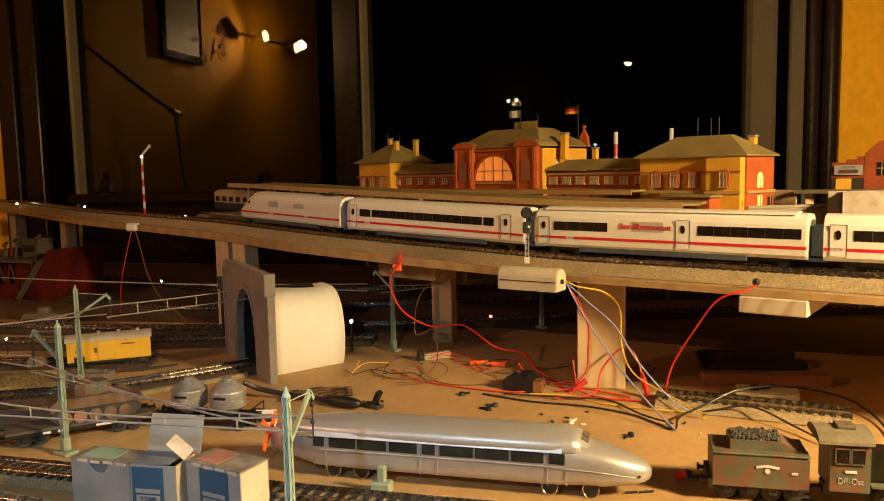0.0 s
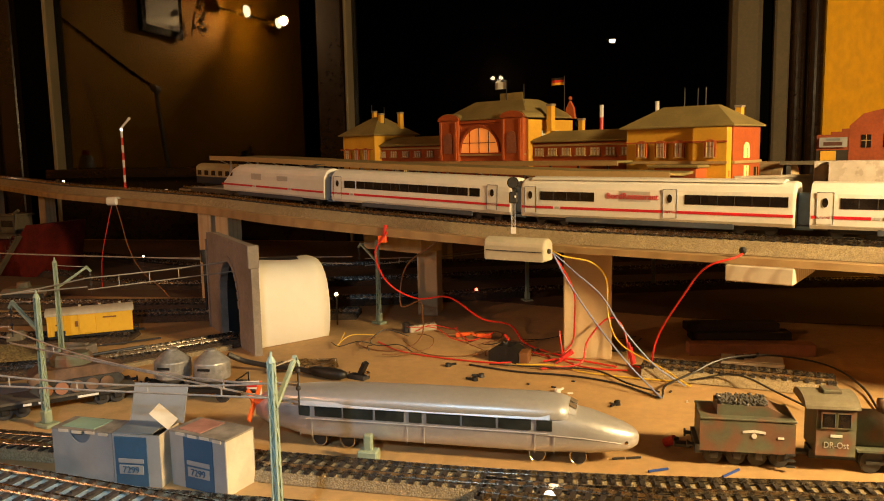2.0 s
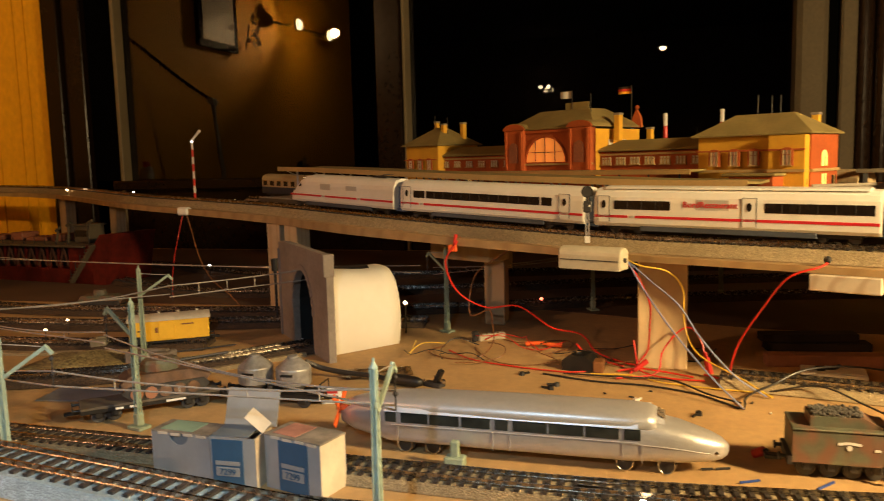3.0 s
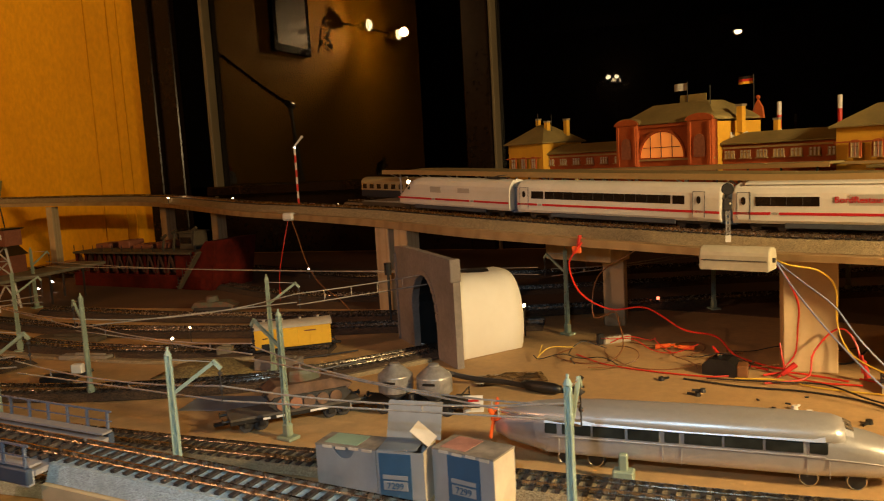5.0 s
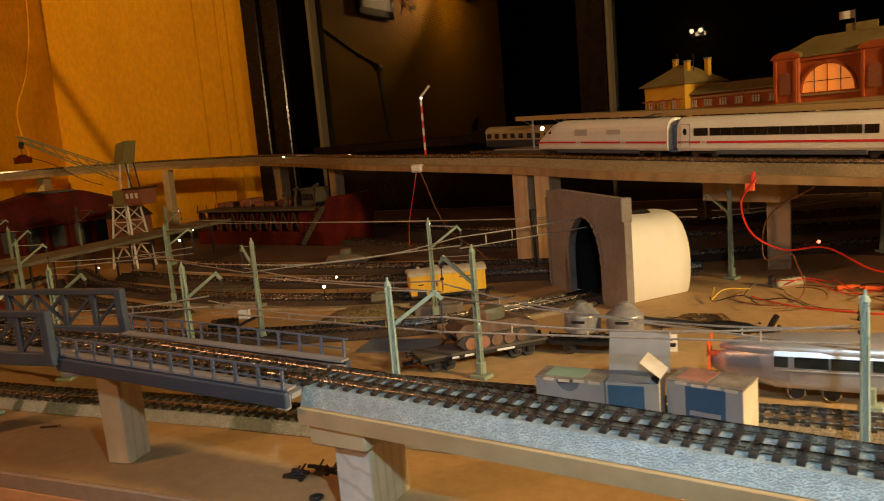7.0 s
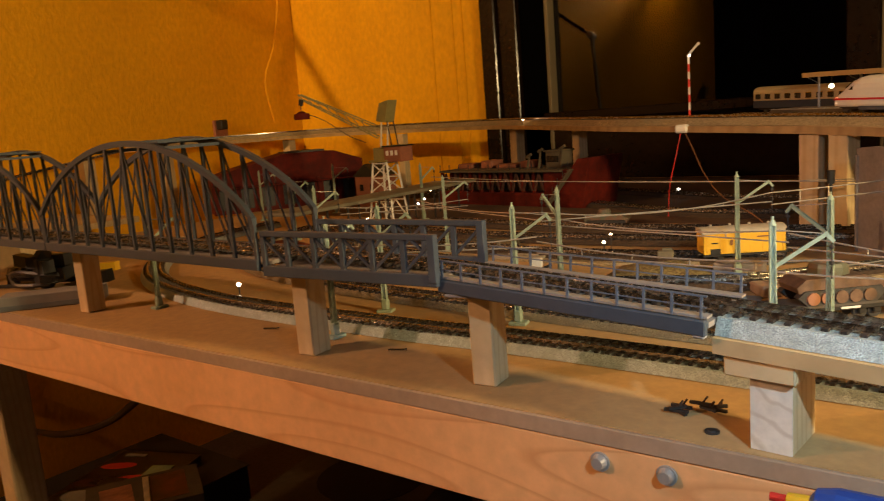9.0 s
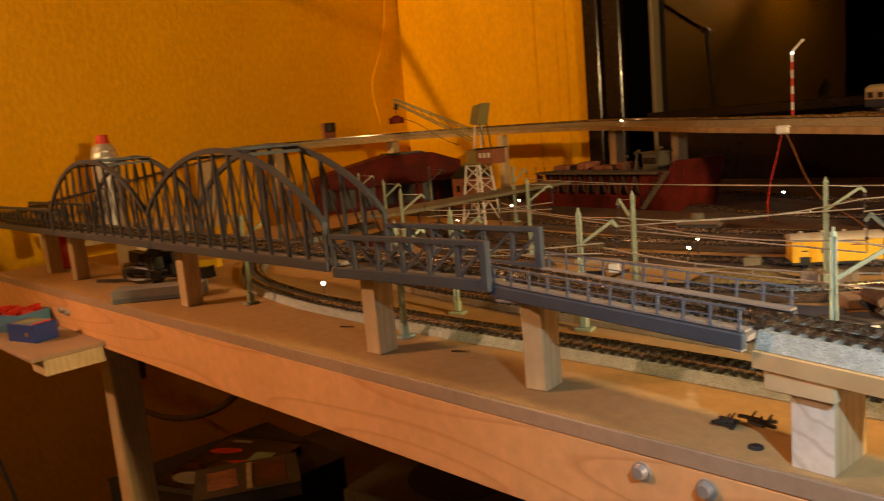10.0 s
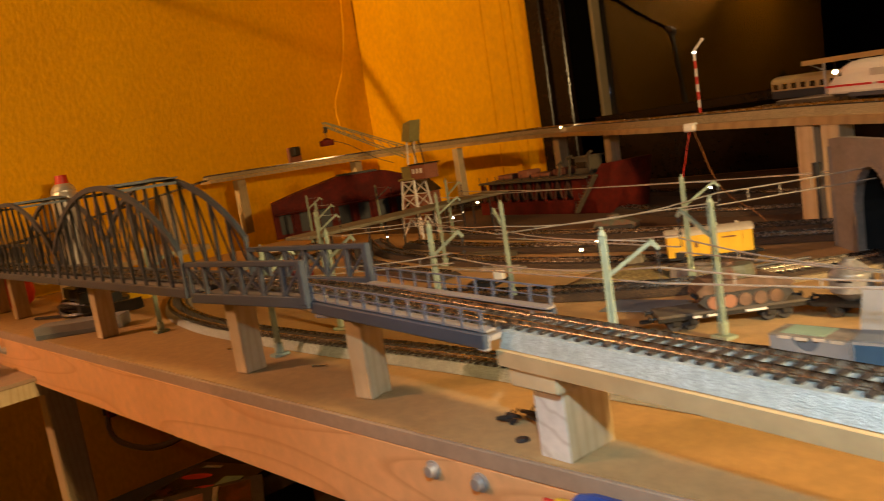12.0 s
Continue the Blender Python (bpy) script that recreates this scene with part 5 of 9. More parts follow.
def tender():
    t = thing("steam_tender", Matrix.Translation((0.0712, 0.5285, 0.0005)) @ Matrix.Diagonal((0.92, 1, 0.98, 1)), "camouflaged steam tender with coal and a pale emblem", "model train")
    part("tank", extrude(B(), [(0.0, 0.0115), (0.063, 0.0115), (0.063, 0.0320), (0.004, 0.0335), (0.0, 0.0320)], 0.033, "y", -0.0165), M["camo"], t)
    part("rim", box(B(), (0.0315, 0, 0.0338), (0.064, 0.0345, 0.0016), bevel=0.0005), M["camo"], t)
    part("bunker", extrude(B(), [(0.012, 0.0345), (0.062, 0.0345), (0.054, 0.0375), (0.046, 0.0412), (0.012, 0.0412)], 0.022, "y", -0.011), M["camo"], t)
    random.seed(5)
    bm = B()
    for k in range(420):
        c = (0.014 + 0.032 * random.random(), -0.0098 + 0.0196 * random.random(), 0.0413 + 0.0022 * random.random())
        bmesh.ops.create_icosphere(bm, subdivisions=1, radius=0.0006 + 0.0006 * random.random(), matrix=Matrix.Translation(c) @ Matrix.Rotation(random.random() * 6, 4, "X"))
    part("coal", bm, M["coal"], t, "heap of coal")["kind"] = "stuff"
    part("frame", box(B(), (0.0315, 0, 0.0090), (0.065, 0.018, 0.0050), bevel=0.0006), M["black"], t)
    part("buffer_beam", box(B(), (-0.0015, 0, 0.0125), (0.003, 0.033, 0.006)), M["dark"], t)
    for y in (-0.0105, 0.0105):
        part("buffer", cyl(cyl(B(), (-0.002, y, 0.013), (-0.007, y, 0.013), 0.0014), (-0.007, y, 0.013), (-0.0082, y, 0.013), 0.0028, n=12), M["dark"], t)
    part("coupler", box(B(), (-0.010, 0, 0.0085), (0.012, 0.006, 0.003), bevel=0.0006), M["black"], t)
    for x in (0.010, 0.0255, 0.040, 0.0545):
        wheelset(t, x, 0, 0.0062)
        for y in (-0.0125, 0.0125):
            part("axle_box", box(B(), (x, y, 0.0085), (0.0055, 0.0034, 0.0060), bevel=0.0006), M["dark"], t)
    for k in range(3):
        part("step", box(B(), (0.0600, -0.0168, 0.004 + 0.004 * k), (0.006, 0.003, 0.0008)), M["dark"], t)
    y = -0.0168
    e = part("emblem", bar(B(), (0.0285, y, 0.0255), (0.0360, y, 0.0265), 0.0006, 0.0016), M["white"], t, "plain pale winged emblem")
    part("wing", bar(B(), (0.0360, y, 0.0265), (0.0435, y, 0.0255), 0.0006, 0.0016), M["white"], e)
    part("disc", cyl(B(), (0.0360, y - 0.0003, 0.0232), (0.0360, y + 0.0003, 0.0232), 0.0018, n=12), M["white"], e)
    part("marking", box(B(), (0.0535, y, 0.0225), (0.0040, 0.0006, 0.0014)), M["white"], t)
    return t


def locomotive():
    t = thing("steam_locomotive", Matrix.Translation((0.1395, 0.5280, 0.0005)) @ Matrix.Diagonal((0.80, 0.95, 0.97, 1)), "camouflaged steam locomotive with weathered cab beside the tender", "model train")
    cab = part("cab", extrude(B(), [(0.002, 0.0125), (0.031, 0.0125), (0.031, 0.0455), (0.002, 0.0455)], 0.032, "y", -0.016), M["camo"], t)
    rf = [(0.0185 * math.cos(a), 0.0445 + 0.0070 * math.sin(a)) for a in (math.pi * k / 12 for k in range(13))]
    part("cab_roof", loft(B(), [[(x, u, v) for u, v in rf] for x in (-0.007, 0.033)]), M["cab_roof"], t, "dusty beige cab roof")
    part("roof_vent", box(B(), (0.016, 0, 0.0522), (0.014, 0.012, 0.0025), bevel=0.0005), M["camo"], t)
    for x in (0.0105, 0.0220):
        w = part("cab_window", box(B(), (x, -0.0163, 0.0365), (0.0095, 0.0012, 0.0095)), M["window_dark"], cab)
        for dz in (-0.005, 0.005):
            part("window_frame", box(B(), (x, -0.0168, 0.0365 + dz), (0.0105, 0.0008, 0.0008)), M["camo"], cab)
        for dx in (-0.005, 0.005):
            part("window_frame", box(B(), (x + dx, -0.0168, 0.0365), (0.0008, 0.0008, 0.0105)), M["camo"], cab)
    writing("lettering", "DR-Ost", 0.0058, Matrix.Translation((0.0168, -0.0163, 0.0198)) @ Matrix.Rotation(radians(90), 4, "X"), M["train_grey"], cab)
    part("emblem", bar(B(), (0.0125, -0.0164, 0.0262), (0.0210, -0.0164, 0.0262), 0.0006, 0.0016), M["white"], cab, "plain pale emblem")
    part("boiler", cyl(B(), (0.032, 0, 0.0275), (0.15, 0, 0.0275), 0.0125, n=22), M["camo"], t, smooth=True)
    part("running_board", box(B(), (0.09, 0, 0.0165), (0.115, 0.031, 0.0014)), M["camo"], t)
    for x, r, h in ((0.055, 0.005, 0.009), (0.082, 0.0055, 0.009), (0.132, 0.0042, 0.012)):
        part("dome", cyl(B(), (x, 0, 0.038), (x, 0, 0.038 + h), r, r * 0.9, 14), M["camo"], t, smooth=True)
    part("frame", box(B(), (0.075, 0, 0.010), (0.15, 0.012, 0.007)), M["black"], t)
    for x in (0.045, 0.068, 0.091, 0.114):
        wheelset(t, x, 0, 0.0080)
    part("side_rod", box(B(), (0.0795, -0.0108, 0.0075), (0.078, 0.0012, 0.0022)), M["dark"], t)
    part("drawbar", box(B(), (-0.003, 0, 0.0085), (0.012, 0.006, 0.002)), M["black"], t)


tender()
locomotive()


# ---- cardboard boxes ----
def carton(x0, y0, turn, w, d, h, label, top, kind, field=(0.05, 0.73)):
    """A small carton; x0, y0 is the foot of its front corner."""
    t = thing("cardboard_box", Matrix.Translation((x0, y0, 0)) @ Matrix.Rotation(radians(turn), 4, "Z"), label, "box", "small cardboard boxes")
    th = 0.0008
    front = M["box_white"]
    if kind == "notched":
        out = [(0, 0), (w, 0), (w, h)] + [(w * 0.48 + 0.0078 * math.cos(math.pi * k / 10), h - 0.0078 * math.sin(math.pi * k / 10)) for k in range(11)] + [(0, h)]
        part("front_panel", extrude(B(), out, th, "y", 0), front, t)
        # Darker board behind the notch paints the box's unlit inside.
        part("inner_panel", box(B(), (w * 0.48, 0.0022, h - 0.006), (0.020, 0.0008, 0.011)), M["strip_blue"], t, "grey-blue board painting the dark inside behind the notch")
    else:
        part("front_panel", box(B(), (w / 2, th / 2, h / 2), (w, th, h)), front, t)
        cx, bw = w * (field[0] + field[1]) / 2, w * (field[1] - field[0])
        part("printed_panel", box(B(), (cx, -0.0003, h * 0.485), (bw, 0.0006, h * 0.95)), M["box_blue"], t, "blue printed field")
        part("brand_bar", box(B(), (cx, -0.0008, h * 0.50), (bw * 0.78, 0.0005, h * 0.080)), M["box_white"], t, "pale printed word bar")
        pl = part("number_plate", box(B(), (cx, -0.0008, h * 0.33), (bw * 0.76, 0.0005, h * 0.18), bevel=0.0002), M["box_white"], t)
        writing("number", "7299", h * 0.175, Matrix.Translation((cx, -0.0014, h * 0.33)) @ Matrix.Rotation(radians(90), 4, "X"), M["box_blue"], pl)
    part("back_panel", box(B(), (w / 2, d - th / 2, h / 2), (w, th, h)), front, t)
    for x in (th / 2, w - th / 2):
        part("side_panel", box(B(), (x, d / 2, h / 2), (th, d - 2 * th, h)), M["box_side"], t, "bare cardboard side in a lamplit cream")
    part("bottom_panel", box(B(), (w / 2, d / 2, th / 2), (w - 2 * th, d - 2 * th, th)), front, t)
    if kind == "open":
        lean = Matrix.Translation((w * 0.52, d - 0.0005, h)) @ Matrix.Rotation(radians(-20), 4, "X")
        part("tall_flap", box(B(), (0, 0, 0.0125), (0.0385, th, 0.025)), M["box_white"], t, "upright white lid flap", at=lean)
        part("top_panel", box(B(), (w * 0.40, d * 0.5, h + 0.0004), (w * 0.8, d * 0.9, th), 4), M["strip_blue"], t, "torn grey-blue top")
        slope = Matrix.Translation((w * 0.86, d * 0.58, h + 0.0076)) @ Matrix.Rotation(radians(28), 4, "Z") @ Matrix.Rotation(radians(-25), 4, "X") @ Matrix.Rotation(radians(46), 4, "Y")
        part("side_flap", box(B(), (0, 0, 0), (0.0160, th, 0.0090)), M["box_side"], t, "torn side flap in a lamplit cream", at=slope)
    else:
        part("lid", box(B(), (w / 2, d / 2, h + 0.0006), (w + 0.0006, d, 0.0012)), M["box_top"], t, "grubby worn top")
        patch = ("box_green", 0.36, 0.56) if top == "green" else ("box_red", 0.27, 0.42)
        part("label_patch", box(B(), (w * patch[1] + 0.002, d * 0.52, h + 0.0014), (w * patch[2], d * 0.80, 0.0004), -2), M[patch[0]], t)
        for k in range(4):
            part("torn_edge", box(B(), (w * (0.20 + 0.22 * k), 0.0002, h - 0.0002 - 0.0004 * (k % 2)), (w * 0.16, 0.0012, 0.0018), 3 - 2 * k), M["box_side"], t)
    return t


carton(-0.3415, 0.4245, -3, 0.0455, 0.022, 0.0332, "worn white cardboard box with a thumb notch and green top", "green", "notched")
carton(-0.2950, 0.4212, 2, 0.0325, 0.025, 0.0340, "opened blue and white cardboard box with its flaps up", "", "open")
carton(-0.2590, 0.4288, -15, 0.0460, 0.026, 0.0350, "closed blue and white cardboard box with worn edges", "red", "closed", (0.26, 0.78))


# ---- goods wagons ----
def wagon_frame(t, L, w, z=0.010, wheels=(0.02, 0.08), r=0.0056):
    part("underframe", box(B(), (L / 2, 0, z), (L, w, 0.0035), bevel=0.0004), M["black"], t)
    for x in wheels:
        wheelset(t, x, 0, r)
        for y in (-0.0115, 0.0115):
            part("axle_box", box(B(), (x, y, 0.0075), (0.006, 0.0030, 0.0060), bevel=0.0006), M["black"], t)
    for x, s in ((0, -1), (L, 1)):
        part("coupler", box(B(), (x + s * 0.006, 0, 0.0085), (0.012, 0.005, 0.0025), bevel=0.0005), M["black"], t)
        for y in (-0.010, 0.010):
            part("buffer", cyl(cyl(B(), (x, y, z + 0.0015), (x + s * 0.005, y, z + 0.0015), 0.0012, n=8), (x + s * 0.005, y, z + 0.0015), (x + s * 0.006, y, z + 0.0015), 0.0026, n=10), M["black"], t)


def yellow_wagon():
    a, b = Vector((-0.592, 0.756)), Vector((-0.532, 0.797))
    ang = math.degrees(math.atan2(b.y - a.y, b.x - a.x))
    t = thing("refrigerator_wagon", Matrix.Translation((-0.600, 0.7370, 0.0005)) @ Matrix.Rotation(radians(ang), 4, "Z"), "yellow two-axle refrigerator wagon with a dusty grey roof", "model wagon")
    L = 0.088
    wagon_frame(t, L, 0.028, 0.0105, (0.018, 0.070))
    part("body", box(B(), (L / 2, 0, 0.0235), (L, 0.030, 0.0235), bevel=0.0006), M["yellow"], t)
    rf = [(0.0162 * math.cos(math.pi * k / 12), 0.0348 + 0.0062 * math.sin(math.pi * k / 12)) for k in range(13)]
    part("roof", loft(B(), [[(x, u, v) for u, v in rf] for x in (-0.0015, L + 0.0015)]), M["wagon_roof"], t, smooth=False)
    for k in range(4):
        part("roof_vent", cyl(B(), (0.012 + 0.021 * k, 0.002, 0.0405), (0.012 + 0.021 * k, 0.002, 0.0430), 0.0014, 0.0018, 8), M["wagon_roof"], t)
    for side in (-1, 1):
        y = side * 0.0153
        for x in (0.004, 0.018, 0.032, 0.050, 0.064, 0.078, L - 0.003):
            part("side_rib", box(B(), (x, y, 0.0235), (0.0009, 0.0008, 0.0225)), M["yellow"], t)
        part("door", box(B(), (0.041, y, 0.023), (0.017, 0.0010, 0.0195), bevel=0.0003), M["yellow"], t)
        part("print_block", box(B(), (0.030, y + side * 0.0005, 0.0245), (0.0030, 0.0006, 0.0060)), M["brown_wire"], t, "dark printed block")
        part("print_bar", box(B(), (0.064, y + side * 0.0005, 0.0295), (0.014, 0.0006, 0.0014)), M["brown_wire"], t)
        part("print_bar", box(B(), (0.012, y + side * 0.0005, 0.0245), (0.006, 0.0006, 0.0012)), M["black"], t)
        part("brake_platform", box(B(), (0.013, y, 0.0150), (0.011, 0.0008, 0.0060)), M["black"], t)
    return t


yellow_wagon()


def tank_wagon():
    """Flat wagon carrying a model battle vehicle."""
    ang = 43.0
    t = thing("flat_wagon", Matrix.Translation((-0.476, 0.511, 0.0005)) @ Matrix.Rotation(radians(ang), 4, "Z"), "black flat wagon with white markings under a model vehicle", "model wagon")
    L = 0.112
    wagon_frame(t, L, 0.029, 0.0110, (0.014, 0.026, 0.086, 0.098))
    part("floor", box(B(), (L / 2, 0, 0.0138), (L, 0.031, 0.0022), bevel=0.0003), M["dark_box"], t, "worn brown loading floor")
    for x, w in ((0.030, 0.006), (0.042, 0.008), (0.075, 0.016)):
        part("marking", box(B(), (x, -0.0148, 0.0112), (w, 0.0006, 0.0018)), M["white"], t)
    v = thing("armoured_vehicle", t.matrix_basis @ Matrix.Translation((0.036, 0.002, 0.0149)), "red-brown camouflaged tracked vehicle with a flat turret", "model vehicle")
    for s in (-1, 1):
        out = [(0.004, 0.0), (0.060, 0.0), (0.068, 0.007), (0.064, 0.012), (0.002, 0.012), (-0.004, 0.007)]
        tr = part("running_gear", extrude(B(), out, 0.0075, "y", s * 0.0135 - 0.00375), M["dark"], v)
        for k in range(5):
            part("road_wheel", cyl(B(), (0.008 + 0.0115 * k, s * 0.0172, 0.0058), (0.008 + 0.0115 * k, s * 0.0186, 0.0058), 0.0052, n=14), M["tank_red" if k < 2 else "dull_tank"], tr)
    part("hull", extrude(B(), [(-0.002, 0.010), (0.066, 0.010), (0.070, 0.014), (0.052, 0.021), (0.004, 0.021), (-0.004, 0.015)], 0.030, "y", -0.015), M["dull_tank"], v)
    part("turret", loft(B(), [[(0.030 + 0.0165 * math.cos(a) * s, 0.0125 * math.sin(a) * s, z) for a in (2 * math.pi * k / 10 for k in range(10))] for s, z in ((1.0, 0.0212), (1.0, 0.0275), (0.86, 0.0305))]), M["camo"], v)
    part("hatch", cyl(B(), (0.026, 0.003, 0.0305), (0.026, 0.003, 0.0325), 0.0035, n=12), M["camo"], v)
    part("gun_barrel", cyl(B(), (0.045, 0, 0.0260), (0.088, 0, 0.0275), 0.0013, n=8), M["dark"], v)


tank_wagon()


def silo_wagon():
    t = thing("silo_wagon", Matrix.Translation((-0.381, 0.588, 0.0005)) @ Matrix.Rotation(radians(3), 4, "Z") @ Matrix.Diagonal((1, 1, 0.91, 1)), "dark two-axle wagon with two dusty silver cement silos", "model wagon")
    L = 0.090
    wagon_frame(t, L, 0.026, 0.0115, (0.016, 0.074))
    for x in (0.026, 0.062):
        rings = []
        for r, z in ((0.004, 0.0125), (0.0135, 0.0200), (0.0155, 0.0215), (0.0155, 0.0360), (0.0150, 0.0372), (0.0060, 0.0455), (0.0046, 0.0462), (0.0046, 0.0480), (0.0030, 0.0485)):
            rings.append([(x + r * math.cos(a), r * math.sin(a), z) for a in (2 * math.pi * k / 26 for k in range(26))])
        s = part("silo", loft(B(), rings), M["silo"], t, "dusty silver silo with conical top", smooth=False)
        part("band", cyl(B(), (x, 0, 0.0285), (x, 0, 0.0295), 0.0157, n=26), M["silo"], s)
        part("print_bar", box(B(), (x, -0.0157, 0.0325), (0.011, 0.0006, 0.0022)), M["black"], s)
    part("platform", box(B(), (0.084, 0, 0.0145), (0.012, 0.026, 0.0012)), M["black"], t)
    part("railing", box(box(B(), (0.0895, 0, 0.023), (0.0008, 0.024, 0.0010)), (0.0895, 0.0115, 0.0185), (0.0008, 0.0008, 0.009)), M["black"], t)
    part("valve", cyl(B(), (0.044, -0.009, 0.016), (0.044, -0.009, 0.021), 0.003, n=8), M["dark"], t)


silo_wagon()

# ---- white express train on the upper deck ----
def along(path, s):
    """Place and heading at s metres along a path."""
    for a, b in zip(path, path[1:]):
        d = (b - a).length
        if s <= d:
            return a.lerp(b, s / d), (b - a).normalized()
        s -= d
    return path[-1], (path[-1] - path[-2]).normalized()


TRAIN_LINE = beside(0.036, 0.0006 + 0.011 + 0.0024 + 0.0028, step=0.02)
CAR_L, HEAD_L, CAR_GAP = 0.2545, 0.2265, 0.0115


def car_profile(w=0.0168, top=0.0455):
    half = [(w * 0.86, 0.0075), (w * 0.98, 0.0105), (w, 0.0160), (w, 0.0310), (w * 0.96, 0.0360), (w * 0.80, top - 0.0045), (w * 0.52, top - 0.0012), (0, top)]
    return half + [(-u, v) for u, v in half[-2::-1]]


def train_car(name, s, label, kind):
    """One vehicle whose left end is s metres along the line. Local x runs from its left end to its right end."""
    a, _ = along(TRAIN_LINE, s)
    b, _ = along(TRAIN_LINE, s + (HEAD_L if kind == "head_left" else CAR_L))
    d = b - a
    m = Matrix.Translation(a) @ d.to_track_quat("X", "Z").to_matrix().to_4x4()
    t = thing(name, m, label, "model train", "cars of the white express train")
    L = d.length
    P = car_profile()
    P2 = [(u * 0.97, 0.0075 + (v - 0.0075) * 0.985) for u, v in P]

    def scaled(k, kz, z0=0.0075):
        return [(u * k, z0 + (v - z0) * kz) for u, v in P]
    if kind == "head_left":
        secs = [(0.000, scaled(0.30, 0.16)), (0.004, scaled(0.62, 0.30)), (0.010, scaled(0.80, 0.42)), (0.018, scaled(0.90, 0.58)), (0.030, scaled(0.965, 0.86)), (0.042, scaled(0.99, 0.975)), (0.055, P), (L, P)]
    elif kind == "head_right":
        secs = [(0, P), (L - 0.055, P), (L - 0.042, scaled(0.99, 0.975)), (L - 0.030, scaled(0.965, 0.86)), (L - 0.018, scaled(0.90, 0.58)), (L - 0.010, scaled(0.80, 0.42)), (L - 0.004, scaled(0.62, 0.30)), (L, scaled(0.30, 0.16))]
    else:
        secs = [(0, P2), (0.0018, P), (L - 0.0018, P), (L, P2)]
    body = part("body", loft(B(), [[(x, u, v) for u, v in sec] for x, sec in secs]), M["train_white"], t)
    lo, hi = (0.030, L) if kind == "head_left" else (0, L - 0.030) if kind == "head_right" else (0, L)
    w = 0.0168
    for side in (-1, 1):
        y = side * (w + 0.0001)
        x = lo + 0.001
        gaps = [0.085, 0.16] if kind == "head_left" else [0.034] if kind == "coach" else [0.040] if kind == "diner" else [0.048]
        start = lo + 0.001
        for g in gaps + [None]:
            end = (g - 0.004) if g else hi - 0.001
            part("stripe", box(B(), ((start + end) / 2, y, 0.0172), (end - start, 0.0005, 0.0024)), M["train_red"], t, "red waist stripe")
            if g:
                part("badge", box(B(), (g, y, 0.0172), (0.0045, 0.0005, 0.0022)), M["train_grey"], t)
                start = g + 0.004
        if kind == "head_left":
            part("nose_stripe", bar(B(), (0.004, side * 0.0125, 0.0165), (0.031, side * 0.0167, 0.0172), 0.0012, 0.0024), M["train_red"], t)
            part("grille", box(B(), (0.090, y, 0.0300), (0.022, 0.0006, 0.0080), bevel=0.0002), M["train_grey"], t, "pale grey plain logo block")
            part("grille", box(B(), (0.145, y, 0.0300), (0.022, 0.0006, 0.0060), bevel=0.0002), M["train_grey"], t)
            part("side_window", extrude(B(), [(0.029, 0.0285), (0.0345, 0.0285), (0.0345, 0.0335)], 0.0008, "y", side * 0.0163 - 0.0004), M["window_dark"], t)
        wins = {"coach": [(0.020, 0.036), (0.038, 0.184), (0.186, 0.198)], "diner": [(0.020, 0.072), (0.150, 0.228)], "head_right": [(0.020, 0.140)]}.get(kind, [])
        for x0, x1 in [(u * L / 0.2325, v * L / 0.2325) for u, v in wins]:
            f = part("window_band", box(B(), ((x0 + x1) / 2, y, 0.0285), (x1 - x0, 0.0006, 0.0086), bevel=0.0002), M["window_dark"], t, "dark window band")
            n = max(1, int((x1 - x0) / 0.0125))
            for k in range(1, n):
                part("mullion", box(B(), (x0 + (x1 - x0) * k / n, y + side * 0.0003, 0.0285), (0.0007, 0.0004, 0.0084)), M["dark"], f)
        grow = L / 0.2325
        doors = {"coach": [0.010, 0.212], "diner": [0.010, 0.138], "head_right": [0.010, 0.155]}.get(kind, [])
        for x in [u * grow for u in doors]:
            dr = part("door", box(B(), (x, y, 0.0245), (0.0125, 0.0005, 0.0255)), M["train_white"], t, "door with an oval window")
            for dx in (-0.0062, 0.0062):
                part("door_line", box(B(), (x + dx, y + side * 0.0002, 0.0245), (0.0004, 0.0005, 0.0255)), M["train_skirt"], dr)
            part("door_line", box(B(), (x, y + side * 0.0002, 0.0372), (0.0125, 0.0005, 0.0004)), M["train_skirt"], dr)
            bm = cyl(B(), (0, -0.0005, 0), (0, 0.0005, 0), 0.0022, n=14)
            part("door_window", bm, M["window_dark"], dr, at=Matrix.Translation((x, y + side * 0.0003, 0.0290)) @ Matrix.Diagonal((1, 1, 1.75, 1)))
        part("skirt", box(B(), (L / 2, side * 0.0142, 0.0062), (L * 0.62, 0.0016, 0.0056), bevel=0.0004), M["train_skirt"], t)
    if kind == "diner":
        writing("lettering", "BordRestaurant", 0.0078, Matrix.Translation((0.116, -w - 0.0004, 0.0300)) @ Matrix.Rotation(radians(90), 4, "X"), M["train_red"], t)
        part("logo_block", box(B(), (0.118, -w - 0.00005, 0.0300), (0.030, 0.0002, 0.0095)), M["train_grey"], t, "pale grey plain logo block")
        part("raised_roof", loft(B(), [[(x, 0.0120 * math.cos(a), 0.0440 + 0.0030 * math.sin(a)) for a in (math.pi * k / 8 for k in range(9))] for x in (0.010, L - 0.010)]), M["train_white"], t)
